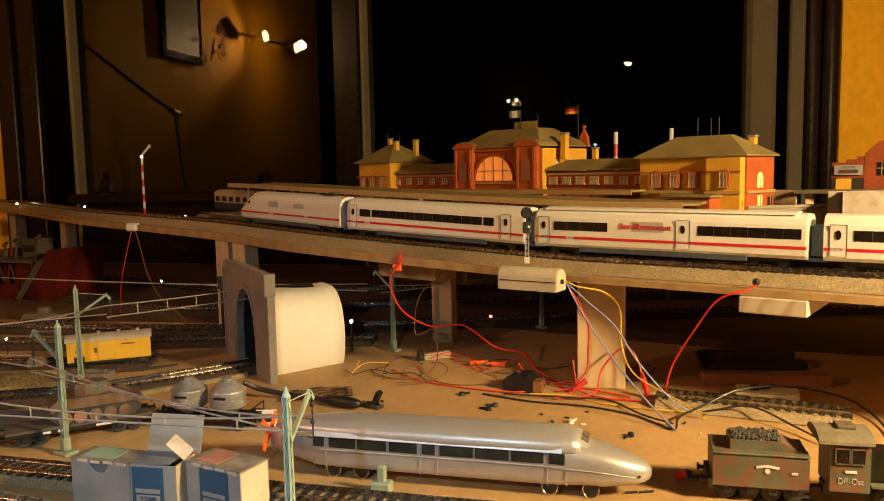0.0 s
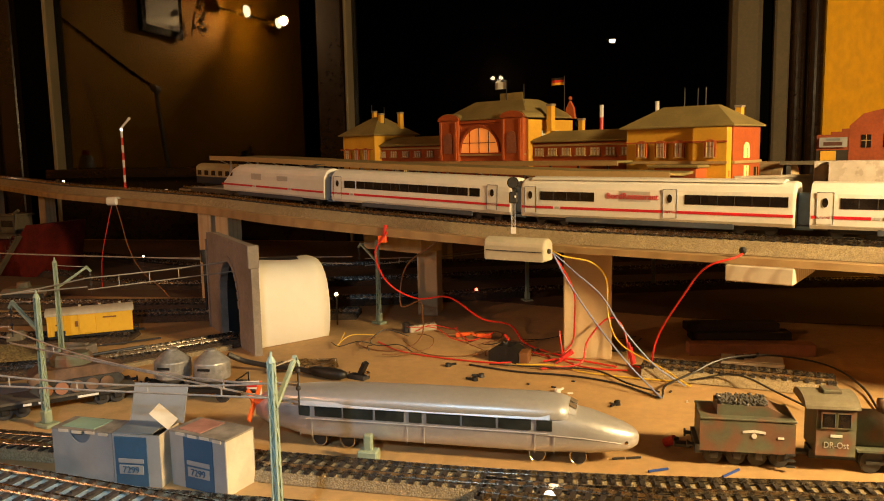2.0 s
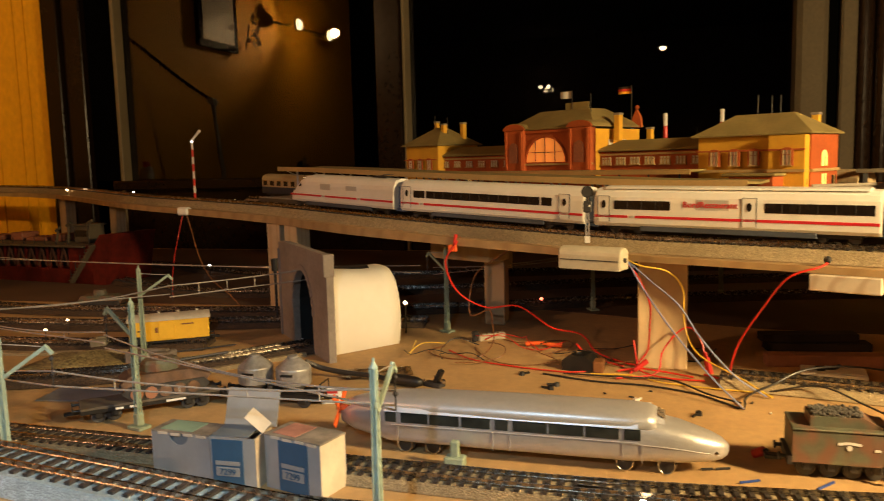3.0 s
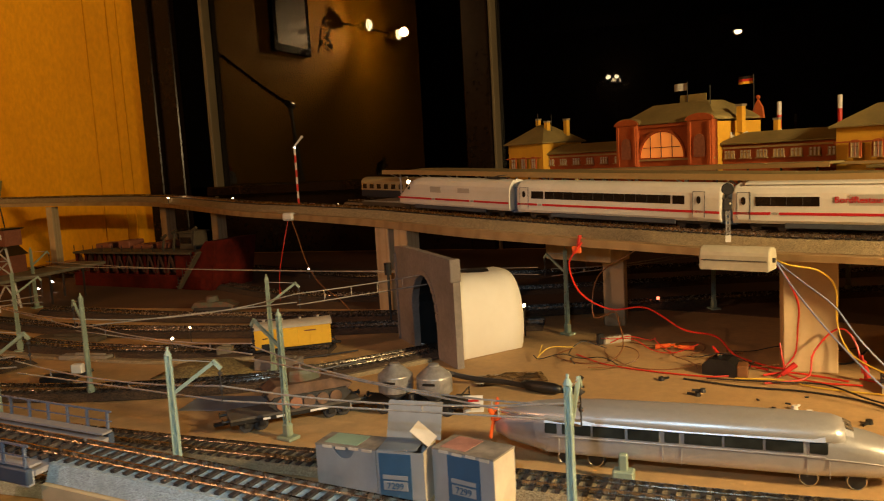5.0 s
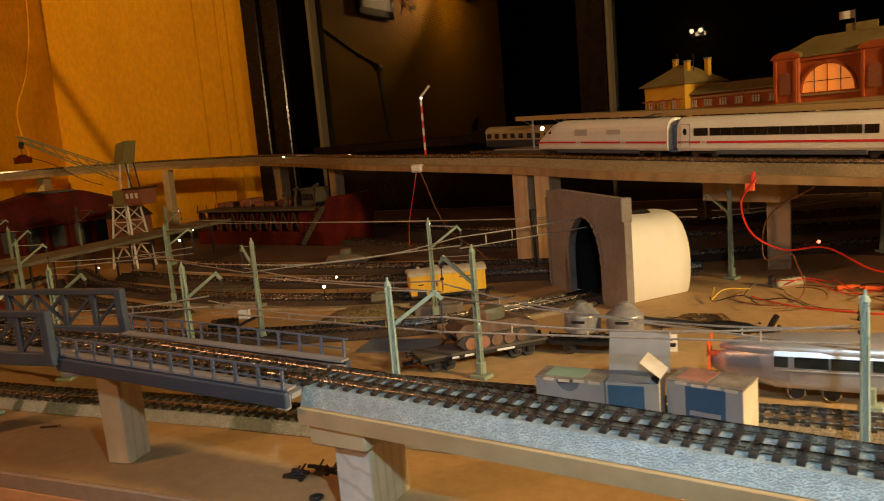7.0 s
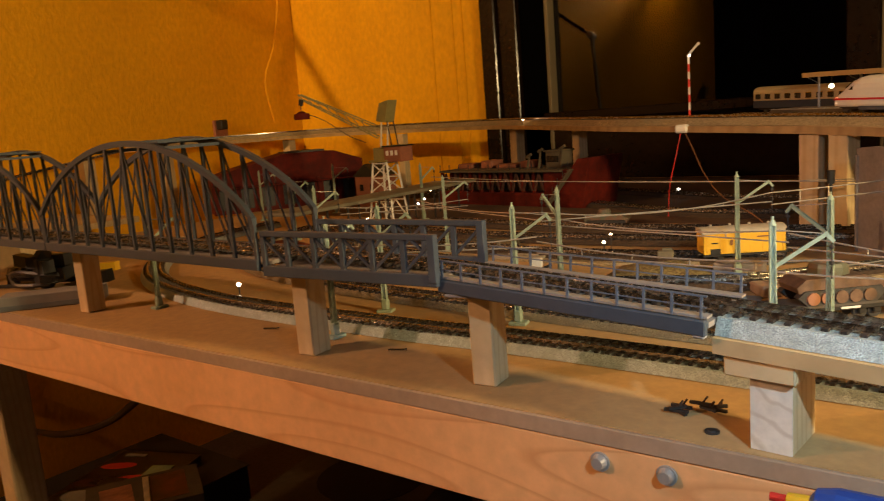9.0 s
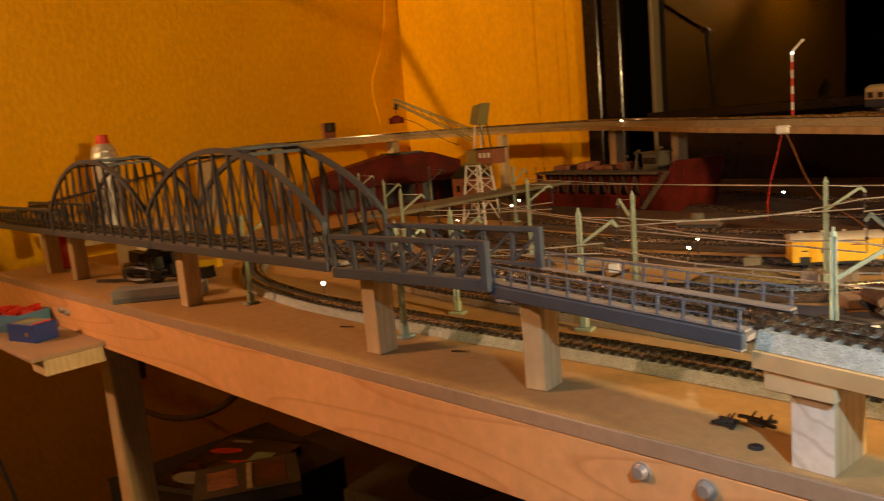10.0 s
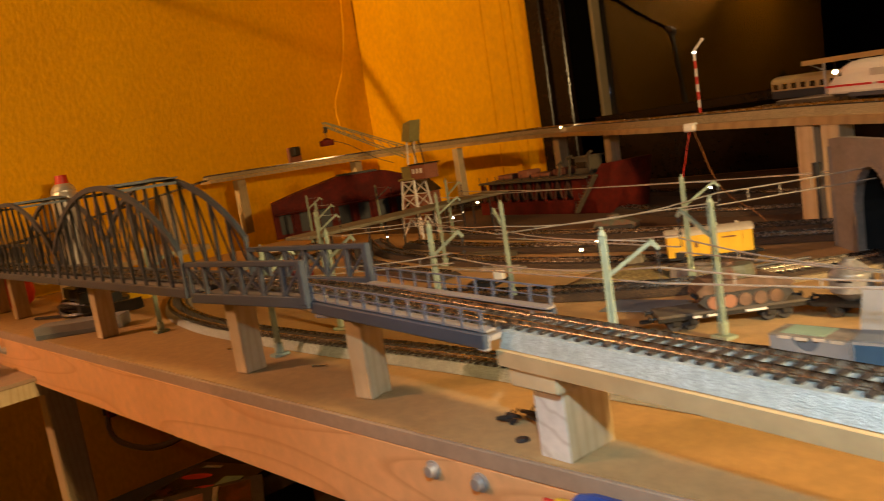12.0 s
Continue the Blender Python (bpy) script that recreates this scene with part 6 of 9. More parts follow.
    if kind in ("head_left", "head_right"):
        s0, sg = (0, 1) if kind == "head_left" else (L, -1)
        part("windscreen", loft(B(), [[(s0 + sg * 0.0195, u, 0.0310) for u in (-0.0105, 0.0105)] + [(s0 + sg * 0.0215, u, 0.0305) for u in (0.0105, -0.0105)],
                                      [(s0 + sg * 0.0285, u, 0.0398) for u in (-0.0085, 0.0085)] + [(s0 + sg * 0.0305, u, 0.0390) for u in (0.0085, -0.0085)]]), M["window_dark"], t, "dark sloping windscreen")
        for y in (-0.008, 0.008):
            part("headlight", ball(B(), (s0 + sg * 0.0060, y, 0.0180), 0.0018, 8), M["bulb_red"] if kind == "head_left" else M["bulb_white"], t)
    part("roof_rib", box(B(), (L * 0.55, 0, 0.0450 if kind != "diner" else 0.0462), (L * 0.7, 0.0012, 0.0008)), M["train_grey"], t)
    if kind == "head_left":
        pan = part("pantograph", box(B(), (0.19, 0, 0.0462), (0.022, 0.012, 0.0014)), M["dark"], t, "folded dark pantograph")
        for k, (a0, b0) in enumerate((((0.181, -0.005, 0.047), (0.199, 0, 0.0495)), ((0.181, 0.005, 0.047), (0.199, 0, 0.0495)))):
            part("pantograph_arm", bar(B(), a0, b0, 0.0008, 0.0008), M["dark"], pan)
        part("pantograph_head", bar(B(), (0.199, -0.009, 0.0497), (0.199, 0.009, 0.0497), 0.0012, 0.0008), M["dark"], pan)
    part("underframe", box(B(), (L / 2, 0, 0.0068), (L * 0.9, 0.020, 0.0030)), M["black"], t)
    for c in (0.032, L - 0.032):
        bg = part("bogie", box(B(), (c, 0, 0.0058), (0.034, 0.021, 0.0040), bevel=0.0006), M["black"], t)
        for dx in (-0.0125, 0.0125):
            wheelset(bg, c + dx, 0, 0.0052)
    if kind != "head_right":
        part("gangway", box(B(), (L + CAR_GAP / 2, 0, 0.0230), (CAR_GAP - 0.0012, 0.016, 0.026), bevel=0.0006), M["coupler_blue"], t, "blue rubber gangway")
        part("coupling", box(B(), (L + CAR_GAP / 2, 0, 0.0070), (CAR_GAP + 0.004, 0.020, 0.0030)), M["coupler_blue"], t)
    return t


def express():
    run, s0 = 0.0, None
    for a, b in zip(TRAIN_LINE, TRAIN_LINE[1:]):
        if s0 is None and b.x > TRAIN_X:
            s0 = run + (b - a).length * (TRAIN_X - a.x) / (b.x - a.x)
        run += (b - a).length
    step = CAR_L + CAR_GAP
    train_car("express_power_car", s0, "white express power car with a red stripe and sloping nose", "head_left")
    s0 += HEAD_L + CAR_GAP
    train_car("express_coach", s0, "white express coach with dark window bands and red stripe", "coach")
    train_car("express_dining_car", s0 + step, "white express dining car with red lettering on its side", "diner")
    train_car("express_control_car", s0 + 2 * step, "white express control car with sloping nose and red stripe", "head_right")


TRAIN_X = -0.520
express()


# ---- platform with canopy ----
def strip(path, lo, hi, z0, z1):
    return sweep(B(), path, [(lo, z0), (lo, z1), (hi, z1), (hi, z0)])


def platform():
    line = beside(0.0, 0.0, -0.66, 0.42, 0.03)
    t = thing("station_platform", Matrix.Identity(4), "pale paved island platform on the upper deck", "platform")
    part("body", strip(line, 0.066, 0.140, 0.0002, 0.0185), M["grey_quay"], t)
    part("paving", strip(line, 0.067, 0.139, 0.0186, 0.0195), M["platform"], t)
    part("edge_line", strip(line, 0.070, 0.0715, 0.0196, 0.0198), M["white"], t)
    c = thing("platform_canopy", Matrix.Identity(4), "long flat brown platform canopy on pale grey posts", "canopy")
    roof = beside(0.0, 0.0, -0.62, 0.06, 0.03)
    part("roof", sweep(B(), roof, [(0.060, 0.0655), (0.060, 0.0680), (0.103, 0.0660), (0.146, 0.0680), (0.146, 0.0655), (0.103, 0.0635)]), M["station_roof"], c, "dusty brown canopy roof")
    part("fascia", strip(roof, 0.0588, 0.0598, 0.0625, 0.0690), M["station_trim"], c)
    P = beside(0.103, 0.0, -0.60, 0.08, 0.0625)
    for i, p in enumerate(P):
        part("post", cyl(B(), p + Vector((0, 0, 0.0195)), p + Vector((0, 0, 0.0640)), 0.0016, n=8), M["silver_low"], c)
        part("brace", bar(B(), p + Vector((0, 0, 0.055)), p + Vector((-0.011, -0.018, 0.0640)), 0.0012, 0.0012), M["silver_low"], c)
        if i % 2 == 0:
            lampth = thing("platform_lamp", Matrix.Translation(p + Vector((0.02, -0.016, 0.0))), "small lit bulb hanging under the platform canopy", "lamp", "platform lamps")
            part("stem", cyl(B(), (0, 0, 0.052), (0, 0, 0.0640), 0.0007, n=6), M["dark"], lampth)
            part("bulb", ball(B(), (0, 0, 0.0495), 0.0032, 10), M["bulb_small"], lampth, "glowing warm bulb")
        q = beside(0.090, 0.0, -0.60, 0.30, 0.0625)[min(i, 14)]
        if i % 3 == 1:
            k = thing("waiting_shelter", Matrix.Translation(q + Vector((0.012, 0.006, 0.0195))) @ Matrix.Rotation(radians(-30), 4, "Z"), "small glazed platform shelter with notice boards", "shelter")
            part("back_panel", box(B(), (0, 0.006, 0.011), (0.030, 0.001, 0.022)), M["white"], k)
            part("poster", box(B(), (-0.006, 0.0052, 0.013), (0.009, 0.0006, 0.013)), M["yellow"], k)
            part("poster", box(B(), (0.006, 0.0052, 0.013), (0.009, 0.0006, 0.013)), M["train_grey"], k)
            part("bench", box(B(), (0, 0.0, 0.0045), (0.026, 0.006, 0.001)), M["pine_block"], k)
            for dx in (-0.0145, 0.0145):
                part("post", box(B(), (dx, 0.006, 0.0115), (0.0012, 0.0014, 0.023)), M["dark"], k)
        elif i % 3 == 2:
            k = thing("luggage_bench", Matrix.Translation(q + Vector((0.010, 0.0, 0.0195))) @ Matrix.Rotation(radians(-30), 4, "Z"), "grey walled platform stair head with a railing", "stairs")
            part("wall", box(B(), (0, -0.004, 0.006), (0.034, 0.0014, 0.012), bevel=0.0003), M["grey_quay"], k)
            part("wall", box(B(), (0, 0.008, 0.006), (0.034, 0.0014, 0.012), bevel=0.0003), M["grey_quay"], k)
            part("end_wall", box(B(), (-0.0175, 0.002, 0.006), (0.0014, 0.0132, 0.012)), M["grey_quay"], k)
            part("handrail", box(B(), (0, -0.004, 0.0135), (0.034, 0.0008, 0.0010)), M["silver_low"], k)
    for f in (3, 7):
        p = P[f] + Vector((0.01, -0.03, 0))
        s = thing("platform_sign", Matrix.Translation(p) @ Matrix.Rotation(radians(-31), 4, "Z"), "white platform name sign under the canopy", "sign")
        part("board", box(B(), (0, 0, 0.0560), (0.040, 0.0010, 0.0060), bevel=0.0003), M["white"], s)
        part("text_bar", box(B(), (0, -0.0007, 0.0560), (0.028, 0.0005, 0.0020)), M["coach_blue"], s)
        for dx in (-0.015, 0.015):
            part("hanger", cyl(B(), (dx, 0, 0.059), (dx, 0, 0.0640), 0.0005, n=5), M["dark"], s)


platform()


# ---- passenger coaches and red locomotive behind the platform ----
def coach(s, L, path, name, label, body, low, roofm):
    a, _ = along(path, s)
    b, _ = along(path, s + L)
    d = b - a
    t = thing(name, Matrix.Translation(a) @ d.to_track_quat("X", "Z").to_matrix().to_4x4(), label, "model train", "old passenger train")
    L = d.length
    part("lower_side", box(B(), (L / 2, 0, 0.0125), (L, 0.0325, 0.0115), bevel=0.0005), low, t)
    part("upper_side", box(B(), (L / 2, 0, 0.0253), (L, 0.0325, 0.0138), bevel=0.0005), body, t)
    rf = [(0.0165 * math.cos(math.pi * k / 10), 0.0318 + 0.0090 * math.sin(math.pi * k / 10)) for k in range(11)]
    part("roof", loft(B(), [[(x, u, v) for u, v in rf] for x in (0, L)]), roofm, t)
    n = int(L / 0.018)
    for k in range(n):
        x = L * (k + 0.5) / n
        for side in (-1, 1):
            w = part("window", box(B(), (x, side * 0.0163, 0.0250), (0.0105, 0.0008, 0.0080), bevel=0.0002), M["window_dark"], t)
            part("window_frame", box(B(), (x, side * 0.0165, 0.0293), (0.0115, 0.0008, 0.0006)), M["chrome"], w)
    part("underframe", box(B(), (L / 2, 0, 0.0055), (L * 0.94, 0.022, 0.0030)), M["black"], t)
    for c in (0.03, L - 0.03):
        bg = part("bogie", box(B(), (c, 0, 0.0050), (0.030, 0.020, 0.0036)), M["black"], t)
        for dx in (-0.011, 0.011):
            wheelset(bg, c + dx, 0, 0.0050)
    return t


BACK_LINE = beside(0.172, 0.0006 + 0.008 + 0.0052, -0.80, 0.72, 0.02)
coach(0.12, 0.23, BACK_LINE, "passenger_coach", "cream and dark blue passenger coach behind the platform", M["coach_cream"], M["coach_blue"], M["coach_cream"])
coach(0.36, 0.20, BACK_LINE, "passenger_coach", "cream and dark blue passenger coach behind the platform", M["coach_cream"], M["coach_blue"], M["coach_cream"])
coach(0.585, 0.17, BACK_LINE, "red_locomotive", "bright red locomotive behind the platform", M["red"], M["red"], M["red"])


# ---- the station building ----
def station():
    u = radians(-33)
    base = 0.122
    t = thing("station_building", Matrix.Translation((-0.155, 1.04, base)) @ Matrix.Rotation(u, 4, "Z"), "ochre and red brick station with grey roofs and flags", "station")
    Yw, R, TR, RF = M["station_yellow"], M["station_red"], M["station_trim"], M["station_roof"]

    def hip(x0, x1, y0, y1, z0, h, over=0.005, ridge=0.4):
        bm = B()
        X0, X1, Y0, Y1 = x0 - over, x1 + over, y0 - over, y1 + over
        cy = (y0 + y1) / 2
        run = (y1 - y0) / 2 * (1 - ridge) + over
        if (X1 - X0) < 2 * run + 0.01:
            run = (X1 - X0) / 2 - 0.006
        fl = (y1 - y0) * ridge / 2
        lo = [bm.verts.new(p) for p in ((X0, Y0, z0), (X1, Y0, z0), (X1, Y1, z0), (X0, Y1, z0))]
        lo2 = [bm.verts.new(p) for p in ((X0, Y0, z0 + 0.0016), (X1, Y0, z0 + 0.0016), (X1, Y1, z0 + 0.0016), (X0, Y1, z0 + 0.0016))]
        hi = [bm.verts.new(p) for p in ((X0 + run, cy - fl, z0 + h), (X1 - run, cy - fl, z0 + h), (X1 - run, cy + fl, z0 + h), (X0 + run, cy + fl, z0 + h))]
        for A, C in ((lo, lo2), (lo2, hi)):
            for i in range(4):
                j = (i + 1) % 4
                bm.faces.new((A[i], A[j], C[j], C[i]))
        bm.faces.new(lo[::-1])
        bm.faces.new(hi)
        return bm

    def win(parent, x, z, w, h, y, arched=False, lit=False, frame=TR):
        o = part("window", box(B(), (x, y - 0.0006, z), (w, 0.0012, h)), M["lit_dim"] if lit else M["curtain_white"], parent, "lit window" if lit else "")
        for dx in (-w / 2, 0, w / 2) if w > 0.005 else (-w / 2, w / 2):
            part("window_frame", box(B(), (x + dx, y - 0.0014, z), (0.0007, 0.0012, h)), M["station_trim"] if dx else M["brown_brick"], o)
        part("window_frame", box(B(), (x, y - 0.0014, z + h * 0.2), (w, 0.0012, 0.0005)), M["brown_brick"], o)
        part("sill", box(B(), (x, y - 0.0018, z - h / 2 - 0.0006), (w + 0.003, 0.0030, 0.0012)), TR, o)
        if arched:
            n = 8
            out = [(x + (w / 2 + 0.002) * math.cos(math.pi * k / n), z + h / 2 + (w / 2 + 0.001) * 0.55 * math.sin(math.pi * k / n)) for k in range(n + 1)]
            part("window_arch", extrude(B(), out, 0.0018, "y", y - 0.0018), R, o)
            for dx in (-w / 2 - 0.0014, w / 2 + 0.0014):
                part("window_jamb", box(B(), (x + dx, y - 0.0008, z), (0.0022, 0.0016, h + 0.002)), R, o)
        return o

    # centre hall
    D = 0.095
    hall = part("hall", box(B(), (0.004, D / 2, 0.062), (0.148, D, 0.124)), Yw, t, "ochre hall side")
    part("hall_front", extrude(B(), [(-0.072, 0.0), (0.078, 0.0), (0.078, 0.126), (-0.072, 0.126)], 0.006, "y", -0.006), R, t, "red brick hall front")
    part("hall_roof", hip(-0.070, 0.078, -0.004, D, 0.1265, 0.026, 0.004, 0.35), RF, t)
    for x in (-0.054, 0.060):
        tw = part("corner_tower", box(B(), (x, -0.005, 0.0635), (0.036, 0.012, 0.127), bevel=0.0008), R, t)
        n = 8
        part("tower_gable", extrude(B(), [(x + 0.0205 * math.cos(math.pi * k / n), 0.127 + 0.0085 * math.sin(math.pi * k / n)) for k in range(n + 1)], 0.026, "y", -0.012), R, tw)
        part("tower_roof", loft(B(), [[(x + r * math.cos(math.pi * k / n), yy, 0.1275 + r * 0.42 * math.sin(math.pi * k / n)) for k in range(n + 1)] for yy, r in ((-0.010, 0.0215), (0.030, 0.0215))]), RF, tw)
        niche = part("niche", extrude(B(), [(x - 0.008, 0.082), (x + 0.008, 0.082)] + [(x + 0.008 * math.cos(math.pi * k / 6), 0.102 + 0.008 * math.sin(math.pi * k / 6)) for k in range(7)], 0.001, "y", -0.0122), M["brown_brick"], tw)
        for dx in (-0.014, 0.014):
            part("pilaster", box(B(), (x + dx, -0.0118, 0.099), (0.0035, 0.0022, 0.052)), R, tw)
    n = 16
    arch = [(0.0335 * math.cos(math.pi * k / n) + 0.0, 0.083 + 0.0325 * math.sin(math.pi * k / n)) for k in range(n + 1)]
    aw = part("arch_window", extrude(B(), arch, 0.0012, "y", -0.0072), M["lit_window"], t, "large lit half-round window")
    for x in (-0.017, 0, 0.017):
        h = math.sqrt(max(0, 0.0335 ** 2 - x * x)) * 0.97
        part("mullion", box(B(), (x, -0.0078, 0.083 + h / 2), (0.0008, 0.0010, h)), M["dark"], aw)
    part("mullion", box(B(), (0, -0.0078, 0.096), (0.058, 0.0010, 0.0008)), M["dark"], aw)
    for k in range(n):
        a = math.pi * (k + 0.5) / n
        part("arch_stone", box(B(), (0, 0, 0), (0.0066, 0.0022, 0.0030)), R, aw, at=Matrix.Translation((0.0358 * math.cos(a), -0.0074, 0.083 + 0.0348 * math.sin(a))) @ Matrix.Rotation(-(a - math.pi / 2), 4, "Y"))
    part("cornice", box(B(), (0.003, -0.0065, 0.1235), (0.080, 0.0040, 0.0030)), R, t)
    part("cornice", box(B(), (0.003, -0.0065, 0.0800), (0.150, 0.0040, 0.0024)), TR, t)
    for x in (-0.012, 0.0, 0.016):
        win(hall, x, 0.064, 0.0075, 0.0090, -0.006, lit=True)
    for y in (0.03, 0.06):
        o = part("window", box(B(), (0.0788, y, 0.104), (0.0010, 0.008, 0.012)), M["curtain_white"], t)

    # wings
    for x0, x1, nw in ((-0.232, -0.072, 6), (0.078, 0.226, 7)):
        part("wing", box(B(), ((x0 + x1) / 2, 0.040, 0.047), (x1 - x0, 0.060, 0.094)), R, t, "red brick wing with a window row")
        part("wing_roof", hip(x0 - 0.002, x1 + 0.002, 0.008, 0.070, 0.0945, 0.014, 0.004, 0.3), RF, t)
        part("wing_band", box(B(), ((x0 + x1) / 2, 0.0090, 0.0905), (x1 - x0 - 0.002, 0.0030, 0.0025)), TR, t)
        for k in range(nw):
            cx = x0 + (x1 - x0) * (k + 0.5) / nw
            for dx in (-0.0045, 0, 0.0045):
                win(t, cx + dx, 0.0825, 0.0034, 0.0090, 0.0095)
        for k in range(nw):
            win(t, x0 + (x1 - x0) * (k + 0.5) / nw, 0.055, 0.007, 0.011, 0.0095, lit=(k == 2))

    # end pavilions
    for x0, x1, d0, eave, flip in ((-0.300, -0.222, 0.085, 0.112, 0), (0.224, 0.346, 0.066, 0.106, 1)):
        pv = part("pavilion", box(B(), ((x0 + x1) / 2, d0 / 2 - 0.004, eave / 2), (x1 - x0, d0, eave)), Yw, t, "ochre end pavilion")
        part("pavilion_roof", hip(x0, x1, -0.004, d0 - 0.004, eave, 0.030 if not flip else 0.024, 0.006, 0.12), RF, t)
        nw = 3 if x1 - x0 < 0.1 else 3
        xs = [x0 + (x1 - x0) * (k + 0.7) / (nw + 0.4) for k in range(nw)] if not flip else [x0 + 0.022, x0 + 0.045, x0 + 0.067]
        for x in xs:
            win(pv, x, 0.0825, 0.0080, 0.0150, -0.0080, arched=True)
            win(pv, x, 0.046, 0.0095, 0.0150, -0.0080, arched=True)
        part("band", box(B(), ((x0 + x1) / 2, -0.0088, 0.0905), (x1 - x0 + 0.001, 0.0018, 0.0018)), R, pv)
        part("band", box(B(), ((x0 + x1) / 2, -0.0090, 0.0690), (x1 - x0 + 0.002, 0.0024, 0.0030)), TR, pv)
        for x in (x0 + 0.002, x1 - 0.002):
            for k in range(6):
                part("quoin", box(B(), (x, -0.0086, 0.020 + k * 0.0075), (0.0065 if k % 2 else 0.0045, 0.0016, 0.0060)), R, pv)
        if flip:
            bay = part("bay", box(B(), (x1 - 0.0175, -0.0095, eave / 2 - 0.0005), (0.037, 0.0110, eave - 0.001)), Yw, pv, "ochre projecting bay")
            win(pv, x1 - 0.016, 0.0825, 0.0080, 0.0150, -0.0158, arched=True)
            part("band", box(B(), (x1 - 0.0175, -0.0156, 0.0690), (0.039, 0.0020, 0.0030)), TR, bay)
            part("band", box(B(), (x1 - 0.0175, -0.0154, 0.0905), (0.038, 0.0014, 0.0018)), R, bay)
            side = part("brick_side", box(B(), (x1 + 0.0012, d0 / 2 - 0.004, eave / 2), (0.0024, d0 - 0.001, eave - 0.001)), R, pv, "red brick gable side")
            sx = x1 + 0.0026
            for y, z, w, h, lit in ((0.028, 0.078, 0.013, 0.010, 1), (0.028, 0.052, 0.010, 0.026, 1), (0.052, 0.050, 0.009, 0.026, 0)):
                o = part("window", box(B(), (sx, y, z), (0.0012, w, h)), M["lit_dim"] if lit else M["window_dark"], side)
                if h < w:
                    part("window_arch", cyl(B(), (sx - 0.0005, y, z + h / 2), (sx + 0.0004, y, z + h / 2), w / 2, n=20), M["lit_dim"], o, "lit half-round top")
                part("window_frame", box(B(), (sx + 0.0006, y, z), (0.0010, 0.0008, h)), TR, o)
            part("side_band", box(B(), (x1 + 0.0032, d0 / 2 - 0.004, 0.0690), (0.0030, d0, 0.0030)), TR, side)
            porch = part("porch", box(B(), (0.302, -0.022, 0.032), (0.048, 0.030, 0.064), bevel=0.0008), R, t, "red brick porch")
            part("porch_roof", box(B(), (0.300, -0.023, 0.0655), (0.058, 0.034, 0.0030), bevel=0.0006), RF, porch)
            for x in (0.288, 0.310):
                out = [(x - 0.006, 0.018), (x + 0.006, 0.018)] + [(x + 0.006 * math.cos(math.pi * k / 6), 0.048 + 0.006 * math.sin(math.pi * k / 6)) for k in range(7)]
                part("porch_opening", extrude(B(), out, 0.001, "y", -0.0376), M["lit_dim"] if x < 0.3 else M["window_dark"], porch)
    # chimneys
    for x, y, z, s in ((0.091, 0.030, 0.118, 0.8), (-0.285, 0.05, 0.128, 0.6), (-0.245, 0.03, 0.122, 0.7), (-0.232, 0.06, 0.124, 0.7), (0.135, 0.035, 0.098, 0.6), (0.330, 0.050, 0.104, 0.7), (0.262, 0.056, 0.106, 0.7), (0.272, 0.057, 0.106, 0.7)):
        c = part("chimney", box(B(), (x, y, z + 0.007), (0.0080 * s + 0.0015, 0.0080 * s + 0.0015, 0.032), bevel=0.0003), Yw, t, "ochre chimney")
        part("chimney_cap", box(B(), (x, y, z + 0.0240), (0.0100 * s + 0.0015, 0.0100 * s + 0.0015, 0.0026)), M["stone"], c)
    # station canopy
    part("canopy", box(B(), (0.0, -0.022, 0.0705), (0.47, 0.034, 0.0024), bevel=0.0005), RF, t, "brown station canopy")
    part("canopy_fascia", box(B(), (0.0, -0.0392, 0.0690), (0.47, 0.0012, 0.0050)), TR, t)
    for k in range(12):
        part("canopy_post", cyl(B(), (-0.22 + 0.04 * k, -0.036, 0.002), (-0.22 + 0.04 * k, -0.036, 0.0690), 0.0012, n=6), M["dark"], t)
    # roof crest, antennas, flag poles
    part("roof_crest", box(B(), (0.012, 0.046, 0.158), (0.040, 0.0012, 0.010)), RF, t)
    gable = part("back_gable", extrude(B(), [(0.070, 0.126), (0.086, 0.126), (0.084, 0.140), (0.078, 0.150), (0.072, 0.140)], 0.004, "y", 0.088), R, t)
    part("gable_finial", ball(B(), (0.078, 0.090, 0.153), 0.0028, 8), R, gable)
    for x, y, z0, z1 in ((-0.255, 0.02, 0.14, 0.160), (-0.225, 0.02, 0.13, 0.156), (0.055, 0.02, 0.13, 0.170), (0.268, 0.045, 0.122, 0.152), (0.284, 0.045, 0.122, 0.150), (0.296, 0.04, 0.120, 0.150)):
        part("antenna", cyl(B(), (x, y, z0), (x, y, z1), 0.0005, n=5), M["dark"], t)
    for x, y, cols in ((0.004, 0.045, ("train_grey", "train_grey", "train_grey")), (0.090, 0.060, ("black", "red", "yellow"))):
        f = part("flag_pole", cyl(B(), (x, y, 0.135), (x, y, 0.180), 0.0006, n=6), M["dark"], t)
        for k, c in enumerate(cols):
            rows = []
            for i in range(7):
                xx = x - 0.0008 - 0.020 * i / 6
                yy = y + 0.0015 * math.sin(i * 1.1)
                zt = 0.1785 - 0.0032 * k
                rows.append([(xx, yy - 0.0002, zt), (xx, yy + 0.0002, zt), (xx, yy + 0.0002, zt - 0.0031), (xx, yy - 0.0002, zt - 0.0031)])
            part("flag_stripe", loft(B(), rows), M[c], f)
    return t


station()


def barrier_post(x, y, z, h, label):
    t = thing("striped_post", Matrix.Translation((x, y, z)), label, "signal post")
    for k in range(8):
        part("band", cyl(B(), (0, 0, h * k / 8), (0, 0, h * (k + 1) / 8), 0.0034, n=10), M["red" if k % 2 == 0 else "white"], t)


